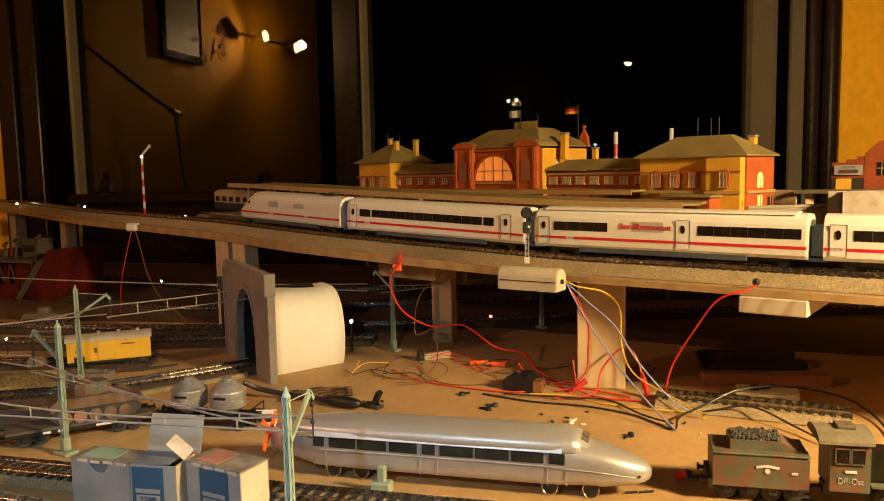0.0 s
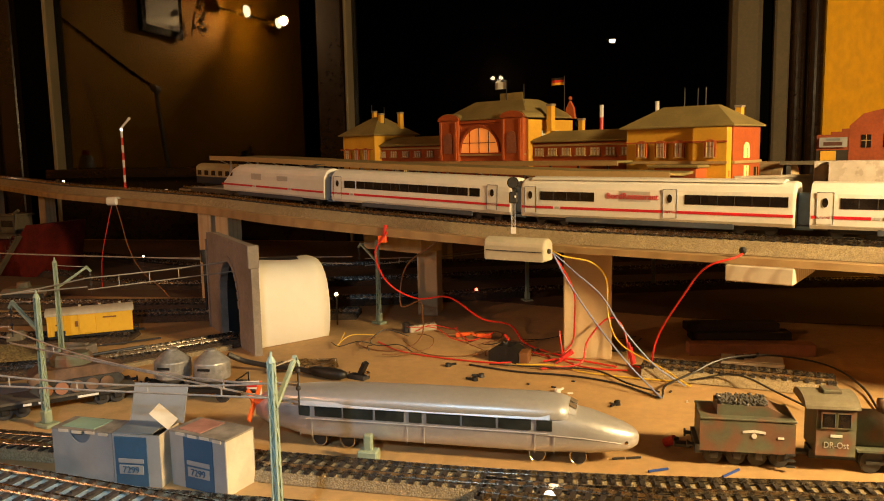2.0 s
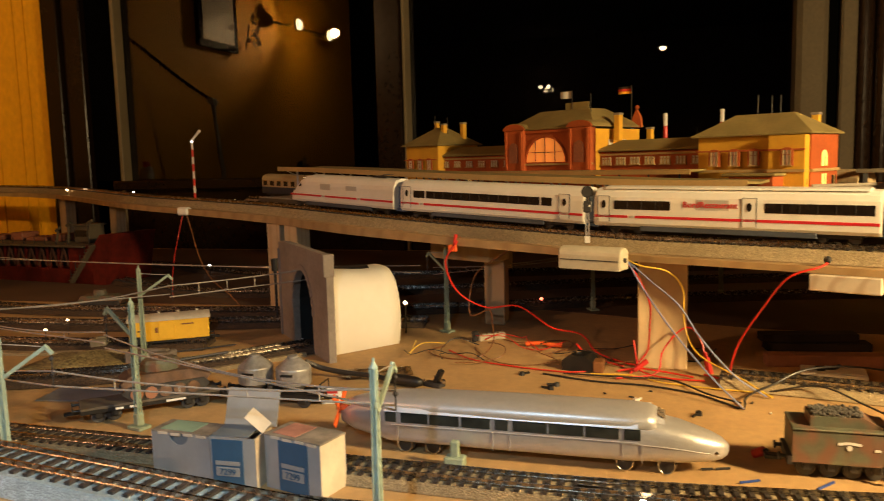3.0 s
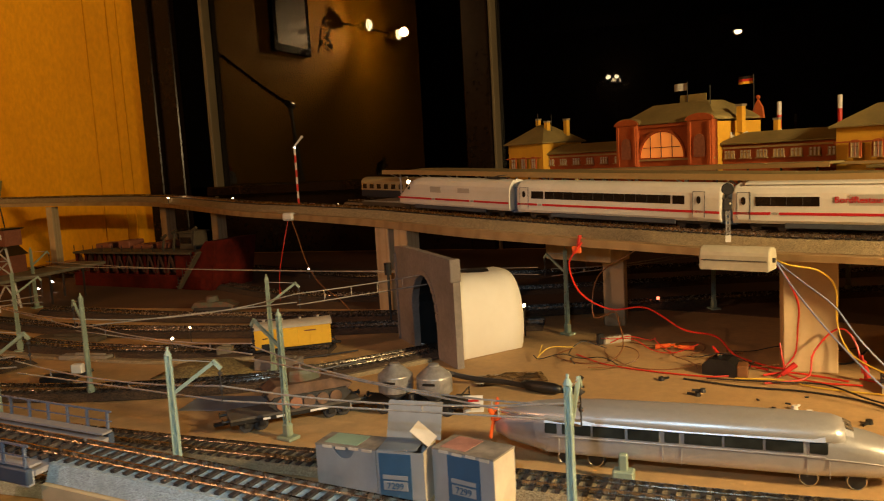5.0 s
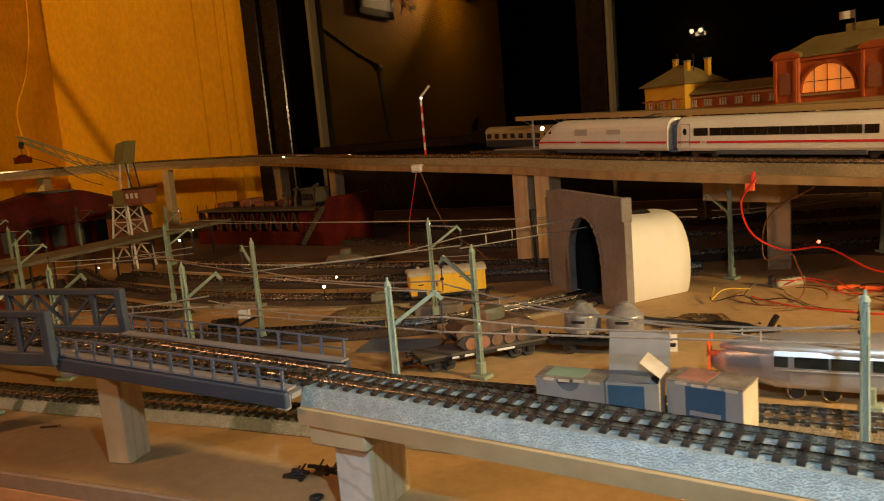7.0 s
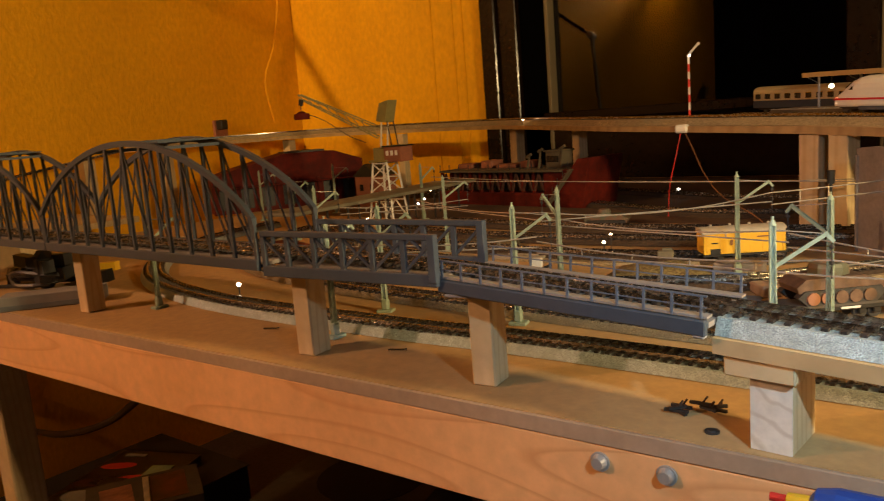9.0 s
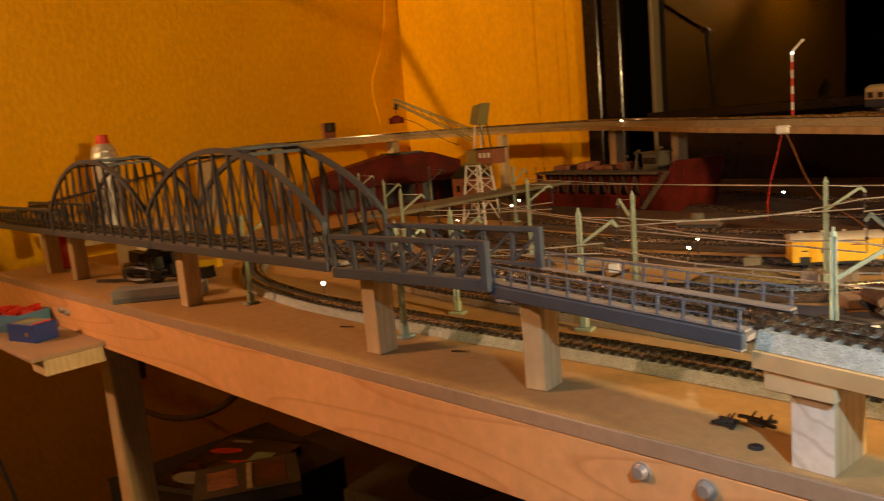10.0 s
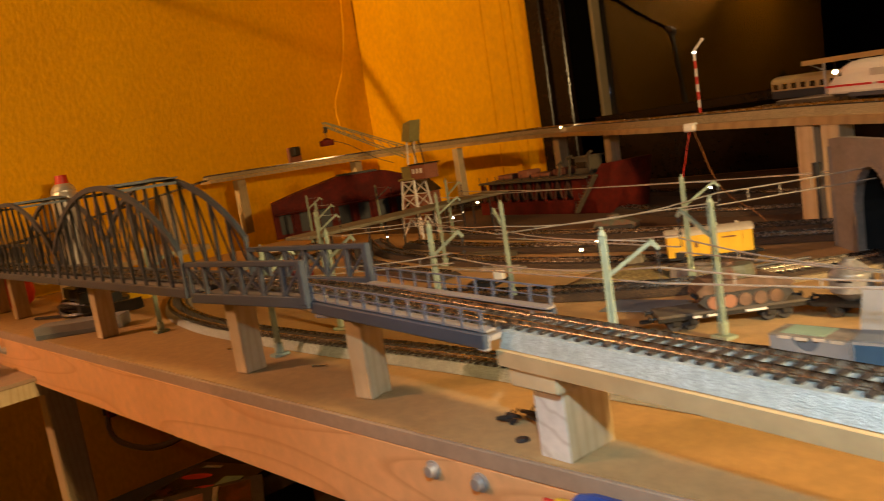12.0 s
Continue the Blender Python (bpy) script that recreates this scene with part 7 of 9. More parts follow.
barrier_post(-0.002, 1.31, deck_z(0.0), 0.162, "slim red and white striped post behind the station wing")
barrier_post(0.088, 1.355, deck_z(0.1), 0.168, "slim red and white striped post behind the pavilion")

# ---- signals on the deck edge ----
def semaphore():
    x, y = -0.758, 1.125
    t = thing("semaphore_signal", Matrix.Translation((x, y, deck_z(x) + 0.0002)), "red and white semaphore signal with a white motor housing", "signal")
    part("motor_housing", box(B(), (0.0, -0.034, -0.004), (0.020, 0.014, 0.013), bevel=0.0025), M["white"], t)
    for k in range(9):
        z0, z1 = 0.012 * k, 0.012 * (k + 1)
        part("mast_band", box(B(), (0, 0, (z0 + z1) / 2), (0.0026, 0.0024, z1 - z0)), M["red" if k % 2 else "white"], t)
    arm = part("signal_arm", bar(B(), (-0.001, -0.003, 0.108), (0.0155, -0.003, 0.124), 0.0010, 0.0030), M["white"], t, "raised white signal arm")
    part("arm_disc", cyl(B(), (0.017, -0.0037, 0.1255), (0.017, -0.0023, 0.1255), 0.0024, n=14), M["white"], arm)
    part("signal_lamp", ball(B(), (0.003, -0.004, 0.1085), 0.0016, 8), M["bulb_white"], t)
    cable = thing("signal_cable", Matrix.Identity(4), "thin brown cable hanging from the signal housing", "cable")
    part("strand", tube(B(), [(x + 0.006, y - 0.036, 0.132), (x + 0.022, y - 0.050, 0.110), (x + 0.050, y - 0.075, 0.070), (x + 0.085, y - 0.10, 0.040), (x + 0.135, y - 0.13, 0.020), (x + 0.165, y - 0.145, 0.0010)], 0.0008), M["brown_wire"], cable)
    part("strand", tube(B(), [(x - 0.002, y - 0.036, 0.132), (x - 0.006, y - 0.045, 0.10), (x - 0.016, y - 0.05, 0.05), (x - 0.020, y - 0.05, 0.0012)], 0.0006), M["red_wire"], cable)


semaphore()


def disc_signal():
    x, y = -0.0790, 0.7585
    z = deck_z(x)
    box_ = thing("signal_motor", Matrix.Translation((-0.0715, 0.726, z)) @ Matrix.Rotation(radians(-20), 4, "Z"), "cream plastic signal drive housing on the deck edge", "switch box")
    prof = [(-0.0105, -0.0125), (-0.0105, 0.001)] + [(-0.001 + 0.0095 * math.cos(math.pi * (1 - k / 8)), 0.001 + 0.0078 * math.sin(math.pi * k / 8)) for k in range(9)] + [(0.0085, -0.0125)]
    part("housing", loft(B(), [[(x_, u * k, v * k) for u, v in prof] for x_, k in ((-0.0315, 0.90), (-0.0300, 1.0), (0.0300, 1.0), (0.0315, 0.92))]), M["cream"], box_)
    part("seam", box(B(), (0, -0.0106, -0.0035), (0.058, 0.0008, 0.0007)), M["dark"], box_)
    part("cable_port", cyl(B(), (0.0300, -0.002, -0.003), (0.0335, -0.002, -0.003), 0.0022, n=10), M["dark"], box_)
    t = thing("disc_signal", Matrix.Translation((x, y - 0.006, z + 0.0087)), "small dark disc signal on a grey lattice mast", "signal")
    for dx in (-0.0016, 0.0016):
        part("mast_leg", box(B(), (dx, 0, 0.0150), (0.0007, 0.0016, 0.0300)), M["silver_low"], t)
    for k in range(5):
        for q in (-1, 1):
            part("mast_brace", bar(B(), (-0.0016 * q, 0, 0.001 + 0.0058 * k), (0.0016 * q, 0, 0.0068 + 0.0058 * k), 0.0005, 0.0006), M["silver_low"], t)
    part("signal_plate", box(B(), (0, -0.0012, 0.0035), (0.0050, 0.0008, 0.0062)), M["white"], t, "small white plate")
    part("lamp_box", box(B(), (0, 0, 0.0355), (0.0080, 0.005, 0.0110), bevel=0.001), M["dark"], t)
    d = part("disc", cyl(B(), (0, -0.0035, 0.0500), (0, -0.0022, 0.0500), 0.0056, n=22), M["black"], t, "black rim of a round signal disc")
    part("disc_face", cyl(B(), (0, -0.0040, 0.0500), (0, -0.0034, 0.0500), 0.0047, n=22), M["dark"], d)
    part("disc_stem", box(B(), (0, -0.0020, 0.0440), (0.0016, 0.0016, 0.0100)), M["dark"], t)
    part("lens", ball(B(), (0.002, -0.003, 0.0365), 0.0012, 6), M["white"], t)


disc_signal()


# ---- loose wires ----
def wire(pts, mat, label, r=0.0011, plug=None):
    t = thing("loose_wire", Matrix.Identity(4), label, "wire", "loose wires on the table")
    part("strand", tube(B(), pts, r * 0.8), M[mat], t)
    if plug:
        for p in plug:
            d = Vector(p[3:6]) if len(p) > 3 else Vector((1, 0, 0))
            a = Vector(p[:3])
            bm = cyl(B(), a, a + d.normalized() * 0.016, 0.0028, 0.0022, 10)
            cyl(bm, a + d.normalized() * 0.016, a + d.normalized() * 0.021, 0.0010, n=6)
            part("plug", bm, M["red" if mat == "red_wire" else "orange"], t, "red banana plug")
    return t


wire([(-0.228, 0.835, 0.123), (-0.232, 0.826, 0.116), (-0.245, 0.83, 0.095), (-0.236, 0.845, 0.060), (-0.205, 0.855, 0.040), (-0.165, 0.85, 0.043), (-0.125, 0.83, 0.024), (-0.092, 0.82, 0.020), (-0.074, 0.80, 0.006), (-0.045, 0.775, 0.0026), (-0.028, 0.765, 0.003)], "red_wire", "red wire looping down from the deck edge", 0.0013)
wire([(0.120, 0.676, 0.119), (0.112, 0.665, 0.117), (0.090, 0.668, 0.108), (0.075, 0.69, 0.080), (0.058, 0.715, 0.042), (0.052, 0.725, 0.016), (0.050, 0.735, 0.002), (0.03, 0.745, 0.0022)], "red_wire", "red wire hanging from the track down to the table", 0.0012)
wire([(-0.040, 0.732, 0.110), (-0.030, 0.735, 0.095), (-0.020, 0.745, 0.070), (-0.020, 0.753, 0.045), (-0.022, 0.757, 0.020), (-0.034, 0.750, 0.006)], "red_wire", "short red wire with plug in front of the post", 0.0011, [(-0.022, 0.750, 0.012, -0.7, -0.3, -0.5)])
wire([(0.032, 0.742, 0.008), (0.028, 0.748, 0.032), (0.018, 0.752, 0.046), (0.006, 0.755, 0.040), (-0.008, 0.748, 0.022), (-0.014, 0.735, 0.004), (-0.05, 0.72, 0.0016)], "red_wire", "red wire bent up in front of the post", 0.0012, [(0.036, 0.742, 0.004, -0.2, 0.1, 0.9)])
wire([(-0.035, 0.758, 0.030), (-0.032, 0.752, 0.012), (-0.028, 0.745, 0.003), (-0.005, 0.73, 0.0015), (0.03, 0.726, 0.0015)], "red_wire", "red wire lying by the post", 0.0011)
wire([(-0.040, 0.731, 0.112), (-0.025, 0.715, 0.088), (0.000, 0.69, 0.056), (0.030, 0.665, 0.024), (0.056, 0.648, 0.0015)], "blue_wire", "grey-blue wire from the housing to the table", 0.0010)
wire([(-0.040, 0.731, 0.112), (-0.018, 0.722, 0.094), (0.006, 0.715, 0.074), (0.024, 0.702, 0.048), (0.052, 0.69, 0.018), (0.078, 0.686, 0.0015)], "blue_wire", "grey-blue wire from the housing to the loose track", 0.0010)
wire([(-0.040, 0.731, 0.113), (-0.028, 0.728, 0.108), (-0.004, 0.735, 0.102), (0.010, 0.742, 0.085), (0.012, 0.742, 0.050), (0.024, 0.728, 0.026), (0.060, 0.70, 0.012), (0.082, 0.684, 0.0015)], "yellow_wire", "yellow wire curving from the housing to the table", 0.0010)
wire([(-0.075, 0.733, 0.0012), (-0.035, 0.733, 0.0015), (-0.010, 0.715, 0.0015), (0.03, 0.705, 0.0012), (0.075, 0.698, 0.0012), (0.083, 0.688, 0.0012)], "yellow_wire", "yellow wire lying across the table", 0.0010)
wire([(-0.120, 0.725, 0.0013), (-0.07, 0.708, 0.0013), (-0.02, 0.702, 0.0013), (0.02, 0.685, 0.0013), (0.04, 0.665, 0.0013), (0.056, 0.650, 0.0013), (0.06, 0.668, 0.006), (0.085, 0.70, 0.009), (0.115, 0.72, 0.018), (0.16, 0.745, 0.016), (0.205, 0.74, 0.010), (0.222, 0.70, 0.004), (0.218, 0.64, 0.0015)], "black_wire", "black wire sweeping over the table and loose track", 0.0012)
wire([(-0.10, 0.725, 0.0025), (-0.04, 0.722, 0.0025), (0.0, 0.72, 0.0025), (0.03, 0.68, 0.0030), (0.055, 0.66, 0.0030)], "black_wire", "black wire lying among the cables", 0.0011)
wire([(0.082, 0.70, 0.0022), (0.12, 0.69, 0.012), (0.15, 0.66, 0.006), (0.185, 0.60, 0.0015)], "black_wire", "black wire leading to the locomotive", 0.0011)
wire([(-0.235, 0.80, 0.0013), (-0.20, 0.765, 0.0013), (-0.15, 0.745, 0.0013), (-0.10, 0.735, 0.0013), (-0.08, 0.74, 0.0013)], "red_wire", "red wire lying flat on the table", 0.0010)
wire([(-0.245, 0.82, 0.0013), (-0.255, 0.79, 0.0013), (-0.225, 0.765, 0.0013), (-0.195, 0.775, 0.0020), (-0.185, 0.80, 0.012), (-0.192, 0.83, 0.028), (-0.20, 0.85, 0.038), (-0.225, 0.86, 0.030), (-0.22, 0.87, 0.075), (-0.175, 0.84, 0.108)], "brown_wire", "brown wire loop rising to the deck", 0.0010)
wire([(-0.185, 0.86, 0.0012), (-0.16, 0.84, 0.0030), (-0.135, 0.845, 0.005), (-0.11, 0.86, 0.0025), (-0.105, 0.83, 0.002), (-0.13, 0.80, 0.0012)], "brown_wire", "brown wire curled behind the cables", 0.0009, [(-0.155, 0.835, 0.003, 1, 0.2, 0.1), (-0.115, 0.835, 0.003, -1, -0.2, 0.1)])
wire([(-0.345, 0.668, 0.018), (-0.333, 0.676, 0.010), (-0.307, 0.677, 0.006), (-0.280, 0.675, 0.005), (-0.258, 0.666, 0.005)], "black_wire", "thick black lead leading to a moulded handle", 0.0034)
wire([(0.0, 0.80, 0.0014), (0.03, 0.80, 0.0014), (0.045, 0.81, 0.012), (0.04, 0.825, 0.0014)], "black_wire", "short black wire behind the post", 0.0011)
wire([(-0.045, 0.762, 0.0022), (-0.065, 0.775, 0.0030), (-0.085, 0.79, 0.006), (-0.095, 0.80, 0.014)], "red_wire", "red wire twisted over the black transformer block", 0.0015)
wire([(-0.05, 0.745, 0.002), (-0.03, 0.75, 0.004), (-0.005, 0.745, 0.003), (0.02, 0.735, 0.002)], "red_wire", "red wire lying in front of the post", 0.0013)


def tangle():
    """Thin leads lying in loose loops before the deck."""
    random.seed(21)
    kinds = (("brown_wire", "thin brown wire lying in a loose loop"), ("black_wire", "thin black wire lying in a loose loop"), ("red_wire", "thin red wire lying in a loose loop"), ("yellow_wire", "thin yellow wire lying in a loose loop"))
    for k in range(11):
        mat, label = kinds[(0, 1, 0, 2, 1, 0, 2, 1, 0, 3, 1)[k]]
        x, y, a = random.uniform(-0.24, -0.02), random.uniform(0.72, 0.83), random.uniform(0, 6.28)
        pts = []
        for n in range(6):
            pts.append((x, y, 0.0011 + 0.0004 * k + random.choice((0, 0, 0.004, 0.008))))
            a += random.uniform(-1.3, 1.3)
            x, y = min(0.06, max(-0.27, x + 0.026 * math.cos(a))), min(0.85, max(0.70, y + 0.020 * math.sin(a)))
        wire(pts, mat, label, 0.0007)


tangle()


def crumbs():
    random.seed(33)
    for k in range(16):
        x, y = random.uniform(-0.24, 0.10), random.uniform(0.575, 0.70)
        t = thing("table_crumb", Matrix.Translation((x, y, 0)) @ Matrix.Rotation(random.uniform(0, 6.28), 4, "Z"), "tiny scrap lying on the dusty table", "scrap", "scraps on the table")
        part("scrap", bar(B(), (-0.0015, 0, 0.0008), (0.0010 + 0.002 * random.random(), 0.001, 0.0010), 0.0013, 0.0012), M[("sleeper", "dark", "paper", "rust")[k % 4]], t)


crumbs()


def small_clutter():
    t = thing("relay_block", Matrix.Translation((-0.085, 0.752, 0)) @ Matrix.Rotation(radians(-15), 4, "Z"), "black electrical block with brown tape on the table", "relay")
    part("housing", extrude(B(), [(-0.017, 0), (0.015, 0), (0.015, 0.010), (0.007, 0.016), (-0.009, 0.016), (-0.017, 0.010)], 0.022, "y", -0.011), M["black"], t)
    part("tape", box(B(), (0.018, -0.001, 0.006), (0.010, 0.018, 0.011), 12, 0.001), M["brown_wire"], t)
    part("terminal", cyl(B(), (-0.003, 0, 0.016), (-0.003, 0, 0.019), 0.0025, n=8), M["chrome"], t)
    s = thing("terminal_strip", Matrix.Translation((-0.200, 0.862, 0)) @ Matrix.Rotation(radians(38), 4, "Z"), "cream terminal strip with brass screws", "terminal strip")
    part("strip", box(B(), (0, 0, 0.004), (0.034, 0.008, 0.008), bevel=0.001), M["cream"], s)
    for k in range(5):
        part("screw", cyl(B(), (-0.014 + 0.007 * k, -0.002, 0.008), (-0.014 + 0.007 * k, -0.002, 0.0095), 0.0018, n=8), M["chrome"], s)
    part("clamp", box(B(), (-0.020, 0.002, 0.006), (0.008, 0.006, 0.012), 20, 0.001), M["dark"], s)
    for x, y, m, n in ((-0.102, 0.690, "dark", "small dark screw lying on the table"), (-0.106, 0.678, "black", "small black nut lying on the table"), (-0.140, 0.72, "black", "tiny dark crumb of plastic on the table"), (0.02, 0.63, "black", "tiny dark crumb on the table"), (-0.03, 0.655, "white", "tiny pale paper scrap on the table")):
        o = thing("small_screw", Matrix.Translation((x, y, 0)) @ Matrix.Rotation(x * 60, 4, "Z"), n, "small part")
        part("head", cyl(B(), (0, 0, 0.0), (0, 0, 0.0034), 0.0030, 0.0024, 8), M[m], o)
        part("shaft", cyl(B(), (0.001, 0, 0.0014), (-0.009, 0.002, 0.0012), 0.0012, n=6), M[m], o)
    h = thing("tool_handle", Matrix.Identity(4), "black moulded handle at the end of a thick lead", "handle")
    part("grip", loft(B(), [[(x, y + r * math.cos(a), 0.0062 + r * math.sin(a)) for a in (2 * math.pi * k / 12 for k in range(12))] for x, y, r in ((-0.262, 0.668, 0.0030), (-0.256, 0.666, 0.0048), (-0.240, 0.661, 0.0056), (-0.228, 0.658, 0.0050), (-0.222, 0.657, 0.0030))]), M["black"], h, smooth=True)
    p = thing("lever_plug", Matrix.Translation((-0.214, 0.668, 0)), "dark lever switch with a glossy tip", "switch")
    part("base", box(B(), (0, 0, 0.002), (0.020, 0.010, 0.004), -20, 0.0008), M["dark"], p)
    part("handle", bar(B(), (0.002, 0, 0.004), (0.008, -0.002, 0.016), 0.006, 0.004), M["black"], p)
    part("tip", ball(B(), (0.010, -0.003, 0.006), 0.0024, 8), M["chrome"], p)
    bag = B()
    random.seed(11)
    n = 9
    rows = [[bag.verts.new((-0.035 + 0.07 * i / n, -0.018 + 0.036 * j / n, 0.0012 + 0.007 * random.random() * math.sin(math.pi * i / n) * math.sin(math.pi * j / n) + 0.001 * random.random())) for j in range(n + 1)] for i in range(n + 1)]
    for i in range(n):
        for j in range(n):
            bag.faces.new((rows[i][j], rows[i + 1][j], rows[i + 1][j + 1], rows[i][j + 1]))
    bmesh.ops.solidify(bag, geom=bag.faces[:], thickness=0.0004)
    single("plastic_bag", bag, M["bag"], "crumpled clear plastic bag lying on the table", "bag", at=Matrix.Translation((-0.282, 0.697, 0.0004)) @ Matrix.Rotation(radians(24), 4, "Z"))
    r = thing("red_plug", Matrix.Translation((0.052, 0.545, 0)), "small red plug lying beside the tender", "plug")
    part("sleeve", cyl(B(), (0, 0, 0.003), (0.006, -0.004, 0.007), 0.0032, n=10), M["red"], r)
    part("pin", cyl(B(), (0.006, -0.004, 0.007), (0.008, -0.0055, 0.0085), 0.0012, n=6), M["dark"], r)
    tag = thing("paper_tag", Matrix.Translation((-0.288, 0.600, 0)) @ Matrix.Rotation(radians(14), 4, "Z"), "white paper tag with red bars by the silo wagon", "tag")
    part("sheet", box(B(), (0, 0, 0.008), (0.018, 0.0008, 0.014), bevel=0.0002), M["paper"], tag)
    part("fold", box(B(), (0, 0.004, 0.0006), (0.018, 0.009, 0.0010)), M["paper"], tag)
    for k in range(2):
        part("print_bar", box(B(), (0, -0.0006, 0.0065 + 0.004 * k), (0.011, 0.0005, 0.0020)), M["red"], tag)
    b = thing("red_beam", Matrix.Translation((0.155, 0.808, 0)) @ Matrix.Rotation(radians(6), 4, "Z"), "long red-brown wooden lath lying under the deck", "lath")
    part("lath", box(B(), (-0.004, 0, 0.006), (0.122, 0.016, 0.012), bevel=0.0008), M["tank_red"], b)
    pile = thing("lath_pile", Matrix.Translation((0.150, 0.872, 0)) @ Matrix.Rotation(radians(8), 4, "Z"), "pile of dark brown laths lying under the deck", "laths")
    for k, (dx, w, z) in enumerate(((0.0, 0.105, 0.005), (-0.008, 0.098, 0.014))):
        part("lath", box(B(), (dx, 0.003 * k, z), (w, 0.020, 0.0085), 2 * k, 0.0006), M["dark_carton"], pile)
    w = thing("notepad", Matrix.Translation((0.147, 0.772, 0)) @ Matrix.Rotation(radians(-8), 4, "Z"), "white notepad with a black clip under the deck", "notepad")
    part("pad", box(B(), (0, 0, 0.002), (0.056, 0.030, 0.005), bevel=0.0005), M["paper"], w)
    part("cover", box(B(), (0.010, 0, 0.0054), (0.034, 0.027, 0.0008)), M["white"], w)
    part("clip", box(B(), (-0.008, -0.001, 0.0062), (0.014, 0.006, 0.004), 12, 0.0006), M["black"], w)
    part("clip", bar(B(), (-0.002, -0.001, 0.005), (0.006, 0.002, 0.010), 0.003, 0.002), M["black"], w)
    led = thing("red_lamp", Matrix.Translation((-0.170, 1.060, 0)), "tiny red indicator lamp on a stalk under the deck", "lamp")
    part("stalk", cyl(B(), (0, 0, 0), (0, 0, 0.016), 0.0010, n=6), M["dark"], led)
    part("bulb", ball(B(), (0, 0, 0.0140), 0.0024, 8), M["bulb_red"], led, "glowing red bulb")
    o = thing("orange_connector", Matrix.Translation((-0.236, 0.834, deck_z(-0.236) - 0.012)), "orange connector clipped to the deck edge", "connector")
    part("body", box(B(), (0, -0.0035, 0.000), (0.010, 0.006, 0.008), bevel=0.001), M["orange"], o)
    part("sleeve", cyl(B(), (0.002, -0.0035, 0.004), (0.004, -0.0035, 0.016), 0.0022, n=8), M["red"], o)
    k = thing("black_terminal", Matrix.Translation((0.121, 0.680, deck_z(0.12) + 0.004)), "small black terminal pressed into the ballast", "terminal")
    part("knob", ball(B(), (0, 0, 0.002), 0.0032, 8), M["black"], k)
    tl = thing("tube_lamp", Matrix.Translation((-0.3115, 0.880, 0)), "small bright lamp behind the paper tube", "lamp")
    part("stalk", cyl(B(), (0, 0, 0), (0, 0, 0.036), 0.0010, n=6), M["dark"], tl)
    part("bulb", ball(B(), (0, 0, 0.038), 0.0024, 8), M["bulb_small"], tl)


small_clutter()


def yard_lamp(x, y, z, h, mat="bulb_small", r=0.0020):
    t = thing("yard_lamp", Matrix.Translation((x, y, z)), "tiny glowing lamp on a thin dark post", "lamp", "tiny lamps of the layout")
    part("post", cyl(B(), (0, 0, 0), (0, 0, h), 0.0007, n=6), M["dark"], t)
    part("bulb", ball(B(), (0, 0, h + 0.62 * r), 0.62 * r, 8, (1.3, 0.8, 1.0)), M[mat], t)


for x, y, z, h, m, r in ((-1.466, 1.309, 0, 0.018, "bulb_small", 0.004), (-1.347, 1.144, 0, 0.018, "bulb_white", 0.004), (-1.299, 1.068, 0, 0.018, "bulb_white", 0.0035), (-0.741, 0.799, 0, 0.018, "bulb_small", 0.0024), (-0.72, 0.739, 0, 0.018, "bulb_small", 0.0030),
                         (-0.851, 1.30, 0, 0.018, "bulb_white", 0.0036), (-1.18, 0.80, 0, 0.03, "bulb_white", 0.0022), (-1.0, 0.405, 0, 0.016, "bulb_white", 0.0040)):
    yard_lamp(x, y, z, h, m, r)
for x, y in ((-1.237, 1.377), (-1.035, 1.330), (-0.690, 1.135)):
    yard_lamp(x, y, deck_z(x), 0.010, "bulb_small", 0.0034)


